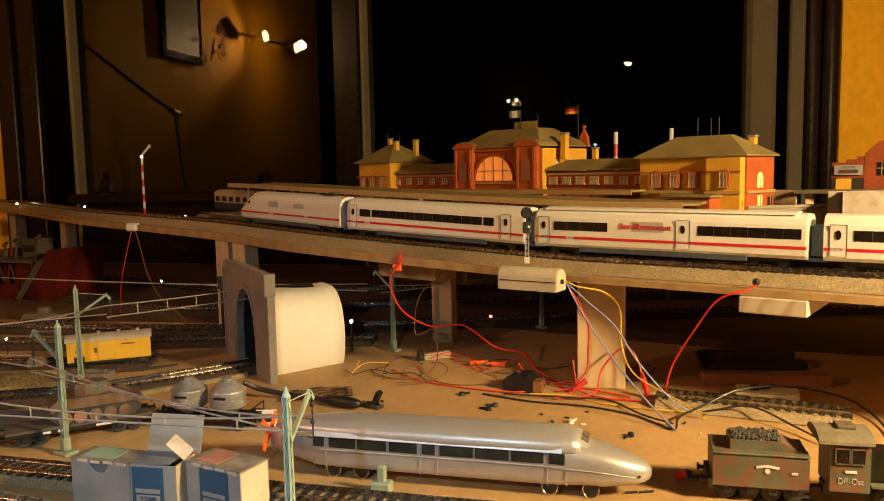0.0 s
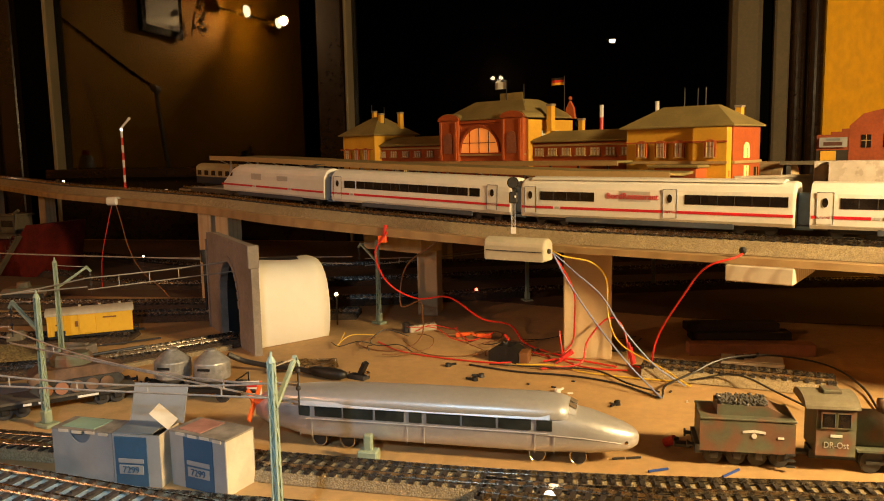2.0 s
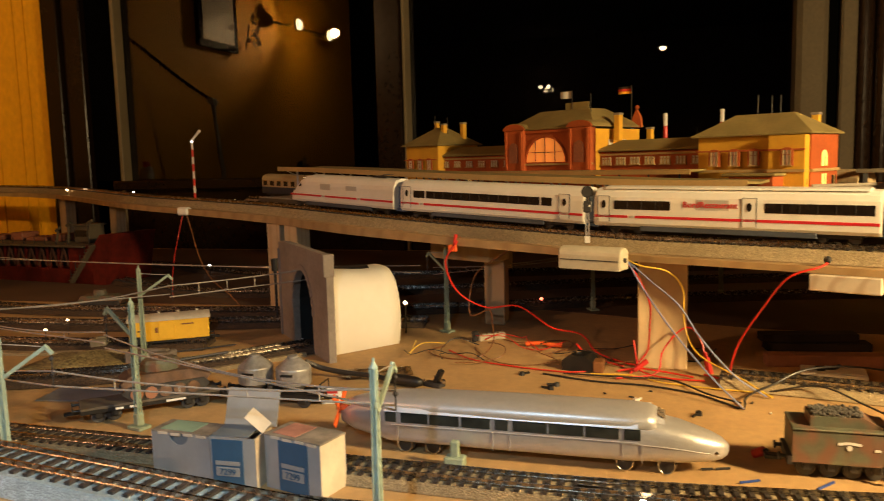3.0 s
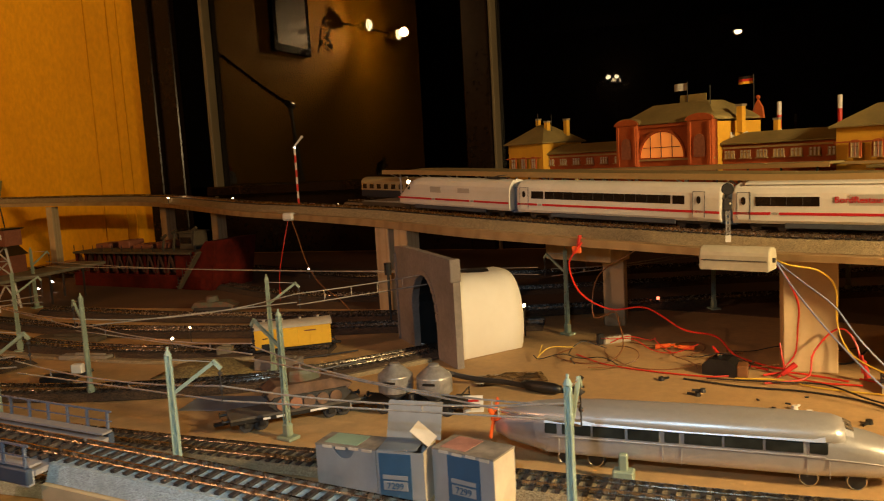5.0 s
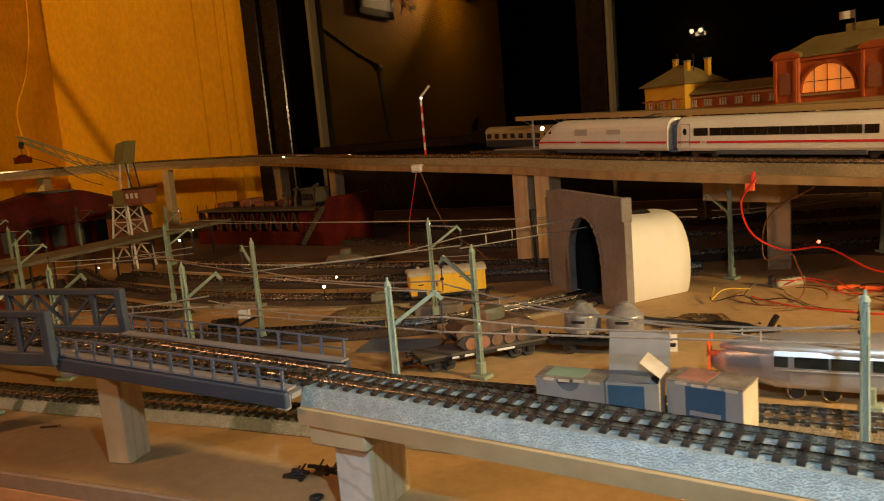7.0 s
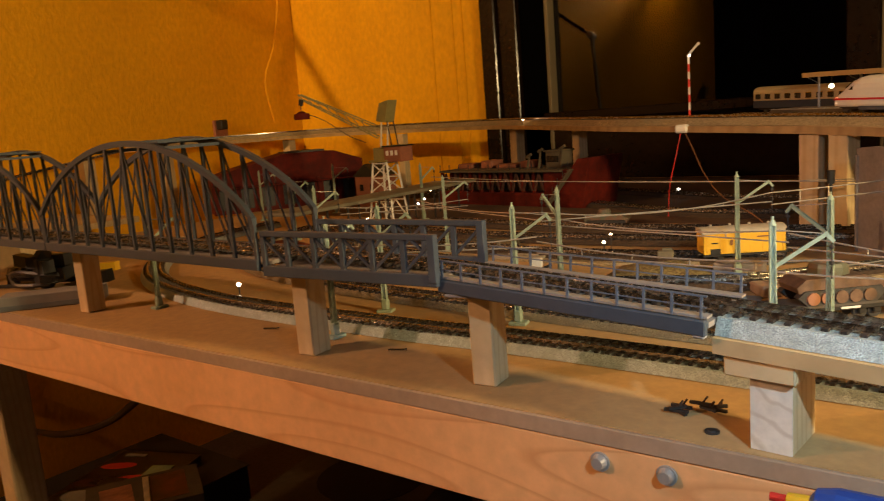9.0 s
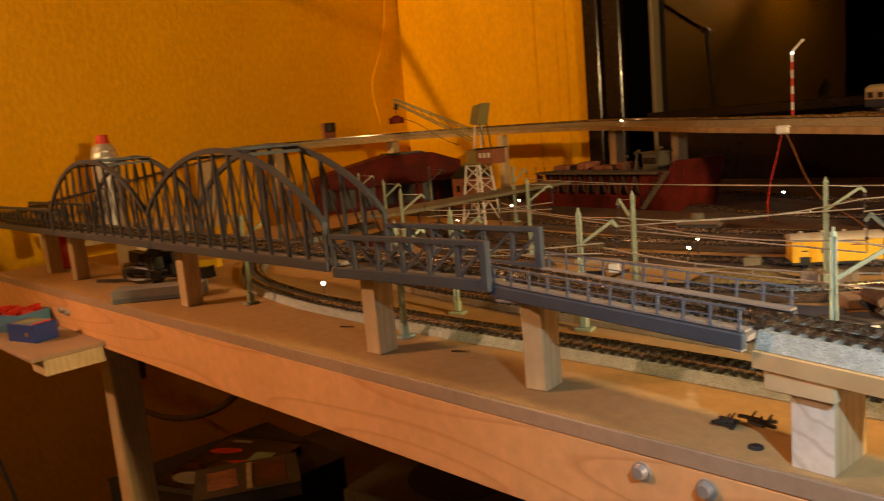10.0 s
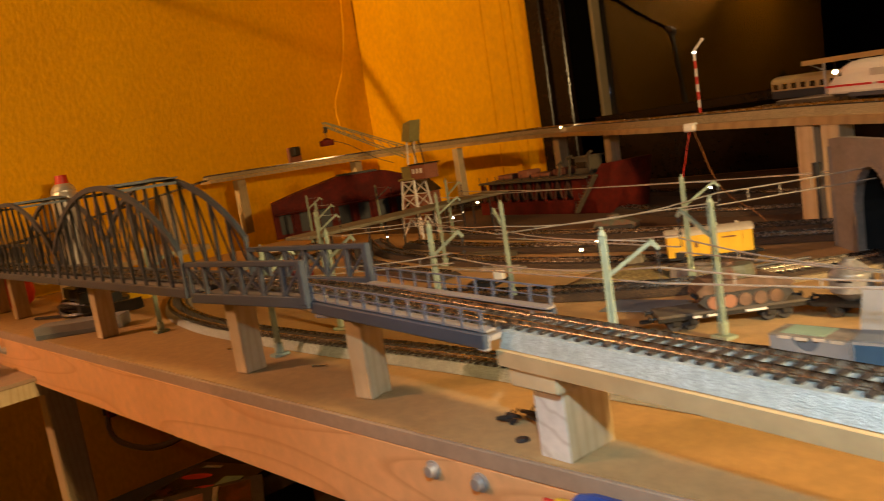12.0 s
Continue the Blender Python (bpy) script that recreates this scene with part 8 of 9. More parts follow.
# ---- harbour works at the back left ----
def works():
    t = thing("red_works", Matrix.Translation((-1.090, 1.235, 0)) @ Matrix.Rotation(radians(-8), 4, "Z"), "dark red loading works with stairs and a grey deck", "works building")
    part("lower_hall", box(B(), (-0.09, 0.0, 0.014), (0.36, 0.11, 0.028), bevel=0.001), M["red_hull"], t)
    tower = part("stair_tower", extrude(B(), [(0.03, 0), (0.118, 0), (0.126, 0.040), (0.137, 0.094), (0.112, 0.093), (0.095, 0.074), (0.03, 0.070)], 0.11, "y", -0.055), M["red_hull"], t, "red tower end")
    part("grey_deck", box(B(), (-0.09, -0.004, 0.071), (0.33, 0.12, 0.004), bevel=0.0005), M["grey_quay"], t)
    for k in range(11):
        x = -0.26 + 0.029 * k
        part("pillar", box(B(), (x, -0.050, 0.0485), (0.006, 0.006, 0.041)), M["red_hull"], t)
        part("brace", bar(B(), (x + 0.003, -0.053, 0.032), (x + 0.0145, -0.053, 0.066), 0.0024, 0.004), M["dusty_red"], t)
        part("brace", bar(B(), (x + 0.026, -0.053, 0.032), (x + 0.0145, -0.0535, 0.066), 0.0024, 0.004), M["dusty_red"], t)
        part("stanchion", box(B(), (x, -0.056, 0.079), (0.0012, 0.0012, 0.012)), M["dark"], t)
    # Black core paints the dark space behind pillars and braces.
    part("shade_core", box(B(), (-0.09, 0.01, 0.0485), (0.34, 0.07, 0.0408)), M["black"], t)
    for x, w, h in ((-0.23, 0.040, 0.010), (-0.165, 0.030, 0.016), (-0.11, 0.050, 0.008), (-0.055, 0.026, 0.014)):
        part("deck_load", box(B(), (x, 0.01, 0.0732 + h / 2), (w, 0.045, h), 8, 0.002), M["brown_brick"], t, "brown load on the deck")
    st = part("stairs", bar(B(), (0.040, -0.060, 0.004), (0.100, -0.060, 0.074), 0.010, 0.004), M["grey_quay"], t, "grey outside stairs")
    for k in range(12):
        part("tread", box(B(), (0.040 + 0.005 * k, -0.060, 0.008 + 0.00585 * k), (0.005, 0.012, 0.001)), M["grey_quay"], st)
    for k in range(5):
        part("rail_post", box(B(), (0.045 + 0.013 * k, -0.066, 0.020 + 0.0152 * k), (0.001, 0.001, 0.014)), M["dark"], st)
    hut = part("cabin", box(B(), (0.026, 0.0, 0.089), (0.036, 0.040, 0.032), bevel=0.001), M["grey_quay"], t, "grey control cabin")
    part("cabin_roof", box(B(), (0.026, 0.0, 0.1065), (0.042, 0.046, 0.003)), M["grey_quay"], hut)
    part("cabin_window", box(B(), (0.026, -0.0205, 0.091), (0.028, 0.001, 0.012)), M["window_dark"], hut)
    for x, z in ((-0.04, 0.095), (-0.01, 0.105), (0.045, 0.110)):
        part("winch", cyl(cyl(B(), (x, -0.02, 0.073), (x + 0.006, -0.02, z), 0.003, 0.002, 8), (x, -0.02, z), (x + 0.012, -0.02, z + 0.006), 0.003, n=8), M["grey_quay"], t)


works()


def quay():
    t = thing("loading_quay", Matrix.Translation((-1.23, 0.90, 0)), "long dusty grey loading quay on thin trestles", "quay")
    ang = math.atan2(0.43, -0.02)
    part("slab", box(B(), (-0.005, 0.0, 0.058), (0.50, 0.070, 0.006), math.degrees(ang), 0.001), M["cab_roof"], t)
    for k in range(6):
        f = -0.20 + 0.08 * k
        c, s = math.cos(ang), math.sin(ang)
        for o in (-0.024, 0.024):
            part("trestle", box(B(), (-0.005 + c * f - s * o, s * f + c * o, 0.0275), (0.0026, 0.0026, 0.055)), M["dark"], t)


quay()


def crane():
    t = thing("harbour_crane", Matrix.Translation((-1.288, 0.969, 0)), "grey harbour crane with white lattice legs and brick cab", "crane")
    for sx in (-1, 1):
        for sy in (-1, 1):
            part("leg", bar(B(), (sx * 0.030, sy * 0.022, 0), (sx * 0.0175, sy * 0.014, 0.114), 0.0032, 0.0032), M["white"], t, "white lattice leg")
    for z0, z1 in ((0.004, 0.040), (0.058, 0.084), (0.084, 0.111)):
        w0, w1 = 0.030 - 0.0125 * z0 / 0.114, 0.030 - 0.0125 * z1 / 0.114
        for sy in (-1, 1):
            y = sy * (0.022 - 0.008 * (z0 + z1) / 0.228)
            if z0 < 0.01:
                part("brace", bar(B(), (-w0, y, z0), (0.0, y, z1), 0.0022, 0.0022), M["white"], t)
                part("brace", bar(B(), (w0, y, z0), (0.0, y, z1), 0.0022, 0.0022), M["white"], t)
            else:
                part("brace", bar(B(), (-w0, y, z0), (w1, y, z1), 0.0018, 0.0018), M["white"], t)
                part("brace", bar(B(), (w0, y, z0), (-w1, y, z1), 0.0018, 0.0018), M["white"], t)
            part("brace", bar(B(), (-w1, y, z1), (w1, y, z1), 0.0020, 0.0020), M["white"], t)
    part("platform", box(B(), (0, 0, 0.1155), (0.046, 0.040, 0.004), bevel=0.0006), M["crane_grey"], t)
    cab = part("turret", box(B(), (0.0, 0, 0.127), (0.030, 0.030, 0.027), bevel=0.0015), M["crane_grey"], t)
    rear = part("machine_house", box(B(), (0.036, 0, 0.1275), (0.042, 0.034, 0.028), bevel=0.0008), M["brown_brick"], t, "brown brick machine house")
    for k in range(3):
        part("window", box(B(), (0.024 + 0.011 * k, -0.0173, 0.130), (0.0062, 0.0008, 0.0090)), M["white"], rear)
    part("house_roof", box(B(), (0.037, 0, 0.1425), (0.048, 0.038, 0.002)), M["black"], rear)
    a0, a1 = Vector((-0.006, 0, 0.158)), Vector((-0.040, -0.158, 0.238))
    for sy in (-0.007, 0.007):
        for up in (0.0, 0.020):
            part("jib_chord", bar(B(), a0 + Vector((0, sy, up)), a1 + Vector((0, sy * 0.4, up * 0.35)), 0.0018, 0.0018), M["crane_grey"], t)
    for k in range(9):
        p, q = a0.lerp(a1, k / 9), a0.lerp(a1, (k + 1) / 9)
        u0, u1 = 0.020 - 0.013 * k / 9, 0.020 - 0.013 * (k + 1) / 9
        part("jib_brace", bar(B(), p + Vector((0, -0.005, 0)), q + Vector((0, -0.005, u1)), 0.0012, 0.0012), M["crane_grey"], t)
        part("jib_brace", bar(B(), p + Vector((0, -0.005, u0)), p + Vector((0, 0.005, u0)), 0.0012, 0.0012), M["crane_grey"], t)
    part("counterweight", extrude(B(), [(-0.002, 0.190), (0.010, 0.222), (0.032, 0.226), (0.020, 0.186)], 0.026, "y", -0.013), M["crane_grey"], t, "raised grey counterweight")
    for sy in (-0.009, 0.009):
        part("strut", bar(B(), (0.002, sy, 0.140), (0.010, sy, 0.198), 0.0022, 0.0022), M["white"], t)
        part("strut", bar(B(), (0.030, sy, 0.140), (0.022, sy, 0.188), 0.0016, 0.0016), M["dark"], t)
    part("hoist_rope", cyl(B(), a1 + Vector((0, 0, 0)), a1 + Vector((0, 0, -0.026)), 0.0007, n=5), M["dark"], t)
    part("hook_block", bar(B(), a1 + Vector((0.003, 0, -0.002)), a1 + Vector((0.0, 0, -0.012)), 0.005, 0.006), M["dark"], t)
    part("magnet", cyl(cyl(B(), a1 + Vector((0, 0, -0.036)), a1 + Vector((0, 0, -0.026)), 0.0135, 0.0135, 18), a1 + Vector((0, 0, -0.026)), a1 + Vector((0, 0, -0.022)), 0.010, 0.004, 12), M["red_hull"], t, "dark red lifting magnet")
    part("power_cable", tube(B(), [a1 + Vector((0.008, 0, -0.026)), a1 + Vector((0.012, 0.04, -0.040)), a1 + Vector((0.018, 0.09, -0.070)), a1 + Vector((0.022, 0.13, -0.086))], 0.0007), M["dark"], t)


crane()


def red_sheds():
    t = thing("red_shed", Matrix.Translation((-1.80, 1.17, 0)) @ Matrix.Rotation(radians(60), 4, "Z"), "big dark red shed with a curved roof line", "shed")
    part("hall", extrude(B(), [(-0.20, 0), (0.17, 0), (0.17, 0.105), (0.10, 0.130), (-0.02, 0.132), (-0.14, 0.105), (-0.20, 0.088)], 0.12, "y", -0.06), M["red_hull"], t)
    part("roof", box(B(), (0.03, 0.0, 0.1335), (0.10, 0.09, 0.004)), M["black"], t)
    for k in range(7):
        # Black boards on the closed wall paint the shade of open bays.
        part("bay", box(B(), (-0.17 + 0.05 * k, -0.0605, 0.035), (0.028, 0.0016, 0.050)), M["black"], t, "black board painting the shade of an open bay")
        part("buttress", box(B(), (-0.195 + 0.05 * k, -0.063, 0.035), (0.007, 0.006, 0.070)), M["red_hull"], t)
    part("awning", bar(B(), (-0.19, -0.075, 0.062), (0.16, -0.075, 0.062), 0.030, 0.003), M["red_hull"], t)
    h = thing("brick_signal_house", Matrix.Translation((-1.52, 1.18, 0)), "small dark brick house beside the crane", "model house")
    part("wall_block", box(B(), (0, 0, 0.035), (0.07, 0.06, 0.070)), M["brown_brick"], h)
    part("roof", extrude(B(), [(-0.040, 0.070), (0.040, 0.070), (0.0, 0.098)], 0.068, "y", -0.034), M["black"], h)
    for k in range(2):
        part("window", box(B(), (-0.016 + 0.032 * k, -0.0305, 0.045), (0.010, 0.001, 0.014)), M["window_dark"], h)
    r = thing("red_goods_wagon", Matrix.Translation((-1.135, 0.578, 0.0085)) @ Matrix.Rotation(radians(-20), 4, "Z"), "small red-brown goods wagon seen through the bridge", "model wagon")
    wagon_frame(r, 0.09, 0.026, 0.0105, (0.018, 0.072))
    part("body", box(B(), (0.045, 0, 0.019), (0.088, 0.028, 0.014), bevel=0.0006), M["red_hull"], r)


red_sheds()


def yard_rubble():
    """Loose pieces on the table inside the yard."""
    random.seed(21)
    for x, y, w, d, h, m, n, rot in ((-0.652, 0.612, 0.050, 0.026, 0.005, "felt", "brown cardboard strip lying between the tracks", 12), (-0.640, 0.735, 0.018, 0.016, 0.014, "cab_roof", "pale green plastic block in the yard", 18),
                                     (-0.728, 0.752, 0.075, 0.014, 0.004, "cardboard", "tan wooden lath lying in the yard", 12), (-0.93, 0.78, 0.10, 0.024, 0.008, "grey_quay", "dusty grey loading ramp in the yard", 10),
                                     (-0.485, 0.628, 0.045, 0.03, 0.010, "felt", "brown wooden ramp block in the yard", 40), (-0.82, 0.70, 0.07, 0.014, 0.006, "platform", "pale plastic kerb piece in the yard", 5),
                                     (-0.76, 0.60, 0.030, 0.020, 0.012, "black", "black scrap model chassis lying in the yard", 30), (-0.545, 0.70, 0.05, 0.022, 0.012, "stone", "grey stone wall piece beside the mast", 8)):
        t = thing("yard_piece", Matrix.Translation((x, y, 0)) @ Matrix.Rotation(radians(rot), 4, "Z"), n, "model part")
        part("base", box(B(), (0, 0, h / 2), (w, d, h), bevel=0.0012), M[m], t)
        part("ridge", box(B(), (w * 0.1, 0, h + 0.0012), (w * 0.6, d * 0.3, 0.0024), bevel=0.0004), M[m], t)
    moss = B()
    n, k2 = 9, 7
    rows = [[moss.verts.new((-0.052 + 0.104 * i / n, -0.034 + 0.068 * j / k2 + 0.004 * math.sin(i * 1.3), 0.0010 + math.sin(math.pi * i / n) * math.sin(math.pi * j / k2) * (0.006 + 0.008 * random.random()))) for j in range(k2 + 1)] for i in range(n + 1)]
    for i in range(n):
        for j in range(k2):
            moss.faces.new((rows[i][j], rows[i + 1][j], rows[i + 1][j + 1], rows[i][j + 1]))
    skirt = bmesh.ops.extrude_edge_only(moss, edges=[e for e in moss.edges if e.is_boundary])
    for vert in skirt["geom"]:
        if isinstance(vert, bmesh.types.BMVert):
            vert.co.z = 0.0002
    hill = thing("scenery_mound", Matrix.Translation((-0.622, 0.680, 0)) @ Matrix.Rotation(radians(8), 4, "Z"), "low olive brown scenery mound between the yard tracks", "scenery")
    part("mound", moss, M["moss"], hill, smooth=True)
    # Pale bar paints the lit near side of the tunnel track's bed.
    bank = thing("lit_ballast_bar", Matrix.Identity(4), "pale tan ballast bar painting the lit side of the tunnel track bed", "ballast")
    part("shoulder", bar(B(), (-0.468, 0.655, 0.0022), (-0.386, 0.752, 0.0022), 0.006, 0.0044), M["ballast"], bank)
    v = thing("white_figure_stand", Matrix.Translation((-0.735, 0.60, 0)), "small white and dark scrap part on a wire stand", "model part")
    part("stand", bar(B(), (-0.02, 0, 0.0008), (0.02, 0.006, 0.018), 0.003, 0.003), M["dark"], v)
    part("white_block", box(B(), (0.004, 0.002, 0.020), (0.012, 0.008, 0.010), 20, 0.001), M["white"], v)
    vh = thing("armoured_vehicle", Matrix.Translation((-0.84, 0.985, 0)) @ Matrix.Rotation(radians(15), 4, "Z"), "olive model vehicle standing in front of the works", "model vehicle")
    part("hull", extrude(B(), [(-0.03, 0.004), (0.03, 0.004), (0.036, 0.012), (0.02, 0.018), (-0.028, 0.018), (-0.034, 0.010)], 0.026, "y", -0.013), M["camo"], vh)
    part("turret", cyl(B(), (-0.004, 0, 0.018), (-0.004, 0, 0.026), 0.011, 0.009, 12), M["camo"], vh)
    for s in (-1, 1):
        part("running_gear", box(B(), (0, s * 0.012, 0.005), (0.062, 0.006, 0.010), bevel=0.002), M["dark"], vh)
    lever = thing("thin_rod", Matrix.Identity(4), "thin dark rod lying on the table by the wagon", "rod")
    part("rod", bar(B(), (-0.545, 0.735, 0.0015), (-0.485, 0.775, 0.0035), 0.0016, 0.0016), M["dark"], lever)


yard_rubble()


def street_post():
    t = thing("black_lamp_post", Matrix.Translation((-0.505, 0.915, 0)), "black signal post with a wide base beside the portal", "lamp post")
    part("base", cyl(B(), (0, 0, 0), (0, 0, 0.008), 0.009, 0.007, 12), M["black"], t)
    part("post", cyl(B(), (0, 0, 0.008), (0, 0, 0.070), 0.0020, n=8), M["black"], t)
    part("lamp_head", cyl(B(), (0, 0, 0.070), (0, 0, 0.086), 0.0045, 0.0050, 10), M["black"], t)


street_post()


# ---- right end of the upper deck ----
def right_end():
    t = thing("brick_warehouse", Matrix.Translation((0.352, 1.20, deck_z(0.35))) @ Matrix.Rotation(radians(-20), 4, "Z"), "red-brown brick warehouse with a stepped gable", "model house")
    part("front", extrude(B(), [(-0.0105, 0), (0.12, 0), (0.12, 0.132), (0.052, 0.136), (0.040, 0.142), (0.026, 0.139), (0.006, 0.134), (-0.002, 0.126), (-0.0105, 0.118)], 0.008, "y", -0.004), M["warehouse"], t)
    part("low_wing", extrude(B(), [(-0.052, 0.0), (-0.0106, 0.0), (-0.0106, 0.114), (-0.020, 0.114), (-0.020, 0.110), (-0.034, 0.110), (-0.034, 0.106), (-0.052, 0.106)], 0.006, "y", -0.003), M["warehouse"], t, "low brown wing with stepped parapet")
    # Near-black board on the front paints the shade below the sign.
    part("wing_shade_board", box(B(), (-0.0310, -0.0042, 0.050), (0.041, 0.0020, 0.068)), M["dark_carton"], t, "flat dark board painting the shaded opening of the wing")
    part("hall", box(B(), (0.054, 0.050, 0.055), (0.128, 0.090, 0.11)), M["warehouse"], t)
    for x in (0.011, 0.038):
        w = part("window", box(B(), (x, -0.0046, 0.096), (0.012, 0.0012, 0.018)), M["window_dark"], t)
        part("window_frame", box(B(), (x, -0.0054, 0.096), (0.0009, 0.0010, 0.018)), M["station_trim"], w)
        part("window_frame", box(B(), (x, -0.0056, 0.097), (0.012, 0.0010, 0.0009)), M["station_trim"], w)
    part("sign_board", box(B(), (-0.030, -0.010, 0.095), (0.036, 0.0012, 0.014), bevel=0.0003), M["box_white"], t, "pale blue-grey sign board")
    part("sign_bar", box(B(), (-0.030, -0.0110, 0.093), (0.024, 0.0008, 0.005)), M["dusty_red"], t)
    part("sign_panel", box(B(), (-0.030, -0.0110, 0.099), (0.018, 0.0008, 0.003)), M["strip_blue"], t)
    part("yellow_door", box(B(), (-0.036, -0.0062, 0.075), (0.020, 0.0016, 0.016)), M["station_yellow"], t)
    r = thing("cable_drum", Matrix.Translation((0.215, 1.03, deck_z(0.26) + 0.027)), "wooden log roll lying beside the station", "roll")
    part("roll", cyl(B(), (-0.02, 0.03, 0.030), (0.012, -0.012, 0.030), 0.0155, n=20), M["pine_block"], r)
    part("cradle", box(B(), (-0.004, 0.009, -0.006), (0.05, 0.05, 0.042), -35), M["dark"], r)
    wl = thing("concrete_wall", Matrix.Translation((0.165, 0.862, deck_z(0.2))) @ Matrix.Rotation(radians(20), 4, "Z"), "long pale concrete retaining wall behind the train", "wall")
    part("wall", box(B(), (0.06, 0, 0.0295), (0.18, 0.006, 0.059), bevel=0.0006), M["platform"], wl)
    part("coping", box(B(), (0.06, 0, 0.0600), (0.182, 0.009, 0.003), bevel=0.0005), M["platform"], wl)
    g = thing("clear_box", Matrix.Translation((0.236, 0.835, deck_z(0.3))) @ Matrix.Rotation(radians(5), 4, "Z"), "milky plastic box with a shiny face behind the wall", "box")
    for y in (-0.02, 0.02):
        part("face", box(B(), (0.05, y, 0.045), (0.14, 0.0012, 0.062)), M["milky"], g)
    for x in (-0.01, 0.11):
        part("face", box(B(), (x, 0, 0.045), (0.0012, 0.04, 0.060)), M["clear"], g)
    part("base", box(B(), (0.05, 0, 0.0075), (0.12, 0.042, 0.015)), M["white"], g)
    pl = thing("plank_stack", Matrix.Translation((0.262, 1.0, deck_z(0.3))) @ Matrix.Rotation(radians(-14), 4, "Z"), "stack of grey laths on a frame behind the wall", "stack")
    for k in range(4):
        part("lath", box(B(), (0, -0.006 + 0.004 * k, 0.070 + 0.0022 * (k % 2)), (0.10, 0.0035, 0.0022), 2 * k), M["grey_quay"], pl)
    for dx in (-0.04, 0.04):
        part("frame_post", box(B(), (dx, 0, 0.034), (0.005, 0.012, 0.068)), M["dark"], pl)


right_end()


# ---- left end of the table ----
def left_end():
    s = thing("spray_can", Matrix.Translation((-2.20, 0.600, 0.014)), "silver spray can with a red nozzle cap", "spray can")
    rings = [[(r * math.cos(a), r * math.sin(a), z) for a in (2 * math.pi * k / 28 for k in range(28))] for r, z in ((0.0325, 0), (0.0325, 0.175), (0.029, 0.186), (0.0290, 0.190), (0.024, 0.200), (0.018, 0.206), (0.016, 0.207))]
    part("can", loft(B(), rings), M["silver"], s, "dented silver can", smooth=False)
    part("cap", cyl(B(), (0, 0, 0.206), (0, 0, 0.228), 0.0160, 0.0135, 20), M["red"], s, "red nozzle cap")
    p = single("spray_shelf", box(B(), (-2.16, 0.66, 0.007), (0.32, 0.40, 0.0138), bevel=0.001), M["plank"], "plywood corner board beside the table end", "board")
    w = thing("white_carton", Matrix.Translation((-1.225, 0.302, 0.0)) @ Matrix.Rotation(radians(50), 4, "Z"), "flat pale blue carton lying behind a bridge pier", "box")
    part("carton", box(B(), (0, 0, 0.0085), (0.115, 0.035, 0.017), bevel=0.0008), M["box_white"], w)
    part("blue_band", box(B(), (0.0, -0.0178, 0.004), (0.11, 0.0008, 0.005)), M["strip_blue"], w)
    c = thing("black_cable_heap", Matrix.Translation((-1.395, 0.360, 0)), "heap of black tools and cables on the table", "tools")
    random.seed(9)
    for k in range(6):
        a = random.random() * 6
        pts = [(0.05 * math.cos(a + j * 0.9) + 0.015 * random.random(), 0.04 * math.sin(a + j * 0.9) + 0.015 * random.random(), 0.006 + 0.018 * random.random()) for j in range(6)]
        part("cable", tube(B(), pts, 0.0035, 6, 0.01), M["black_wire"], c)
    for k in range(9):
        a, q = random.random() * 6.28, random.random()
        p0 = Vector((0.065 * math.cos(a) * q + 0.03, 0.045 * math.sin(a) * q, 0.009 + 0.028 * (1 - q)))
        p1 = p0 + Vector((0.05 * math.cos(a * 2.3), 0.035 * math.sin(a * 2.3), 0.004))
        part("tool", bar(B(), p0, p1, 0.015, 0.016), M["black"], c)
    part("tool_grip", box(B(), (0.01, 0.02, 0.018), (0.07, 0.035, 0.036), 30, 0.010), M["black"], c)
    part("tool_grip", box(B(), (0.045, -0.01, 0.026), (0.030, 0.030, 0.052), 15, 0.010), M["black"], c)
    part("yellow_handle", bar(B(), (0.03, 0.05, 0.014), (0.075, 0.075, 0.016), 0.012, 0.012), M["yellow"], c)
    part("screwdriver", bar(B(), (-0.06, -0.06, 0.003), (0.02, -0.02, 0.004), 0.004, 0.004), M["dark"], c)
    r = thing("red_cup", Matrix.Translation((-1.704, 0.334, 0)), "round glossy red plastic pot under the bridge", "pot")
    part("pot", loft(B(), [[(q * math.cos(a), q * math.sin(a), z) for a in (2 * math.pi * k / 24 for k in range(24))] for q, z in ((0.020, 0), (0.029, 0.008), (0.034, 0.022), (0.033, 0.038), (0.028, 0.050), (0.024, 0.055))]), M["red"], r, smooth=True)
    part("rim", cyl(B(), (0, 0, 0.054), (0, 0, 0.058), 0.0255, n=24), M["red"], r)
    b = thing("pale_block", Matrix.Translation((-1.56, 0.405, 0)) @ Matrix.Rotation(radians(20), 4, "Z"), "pale cardboard block behind the bridge piers", "box")
    part("block", box(B(), (0, 0, 0.03), (0.05, 0.04, 0.06), bevel=0.001), M["pine_block"], b)
    part("lid", box(B(), (0, 0, 0.0615), (0.052, 0.042, 0.003)), M["box_white"], b)
    # side shelf below the table's corner
    sh = thing("side_shelf", Matrix.Translation((-1.47, 0.208, -0.060)) @ Matrix.Rotation(radians(2), 4, "Z"), "small hardboard shelf fixed below the table corner", "shelf")
    part("board", box(B(), (0, 0, 0.0), (0.33, 0.115, 0.006), bevel=0.0008), M["felt"], sh)
    part("batten", box(B(), (0.13, 0.01, -0.015), (0.05, 0.10, 0.024), bevel=0.0008), M["pine_block"], sh)
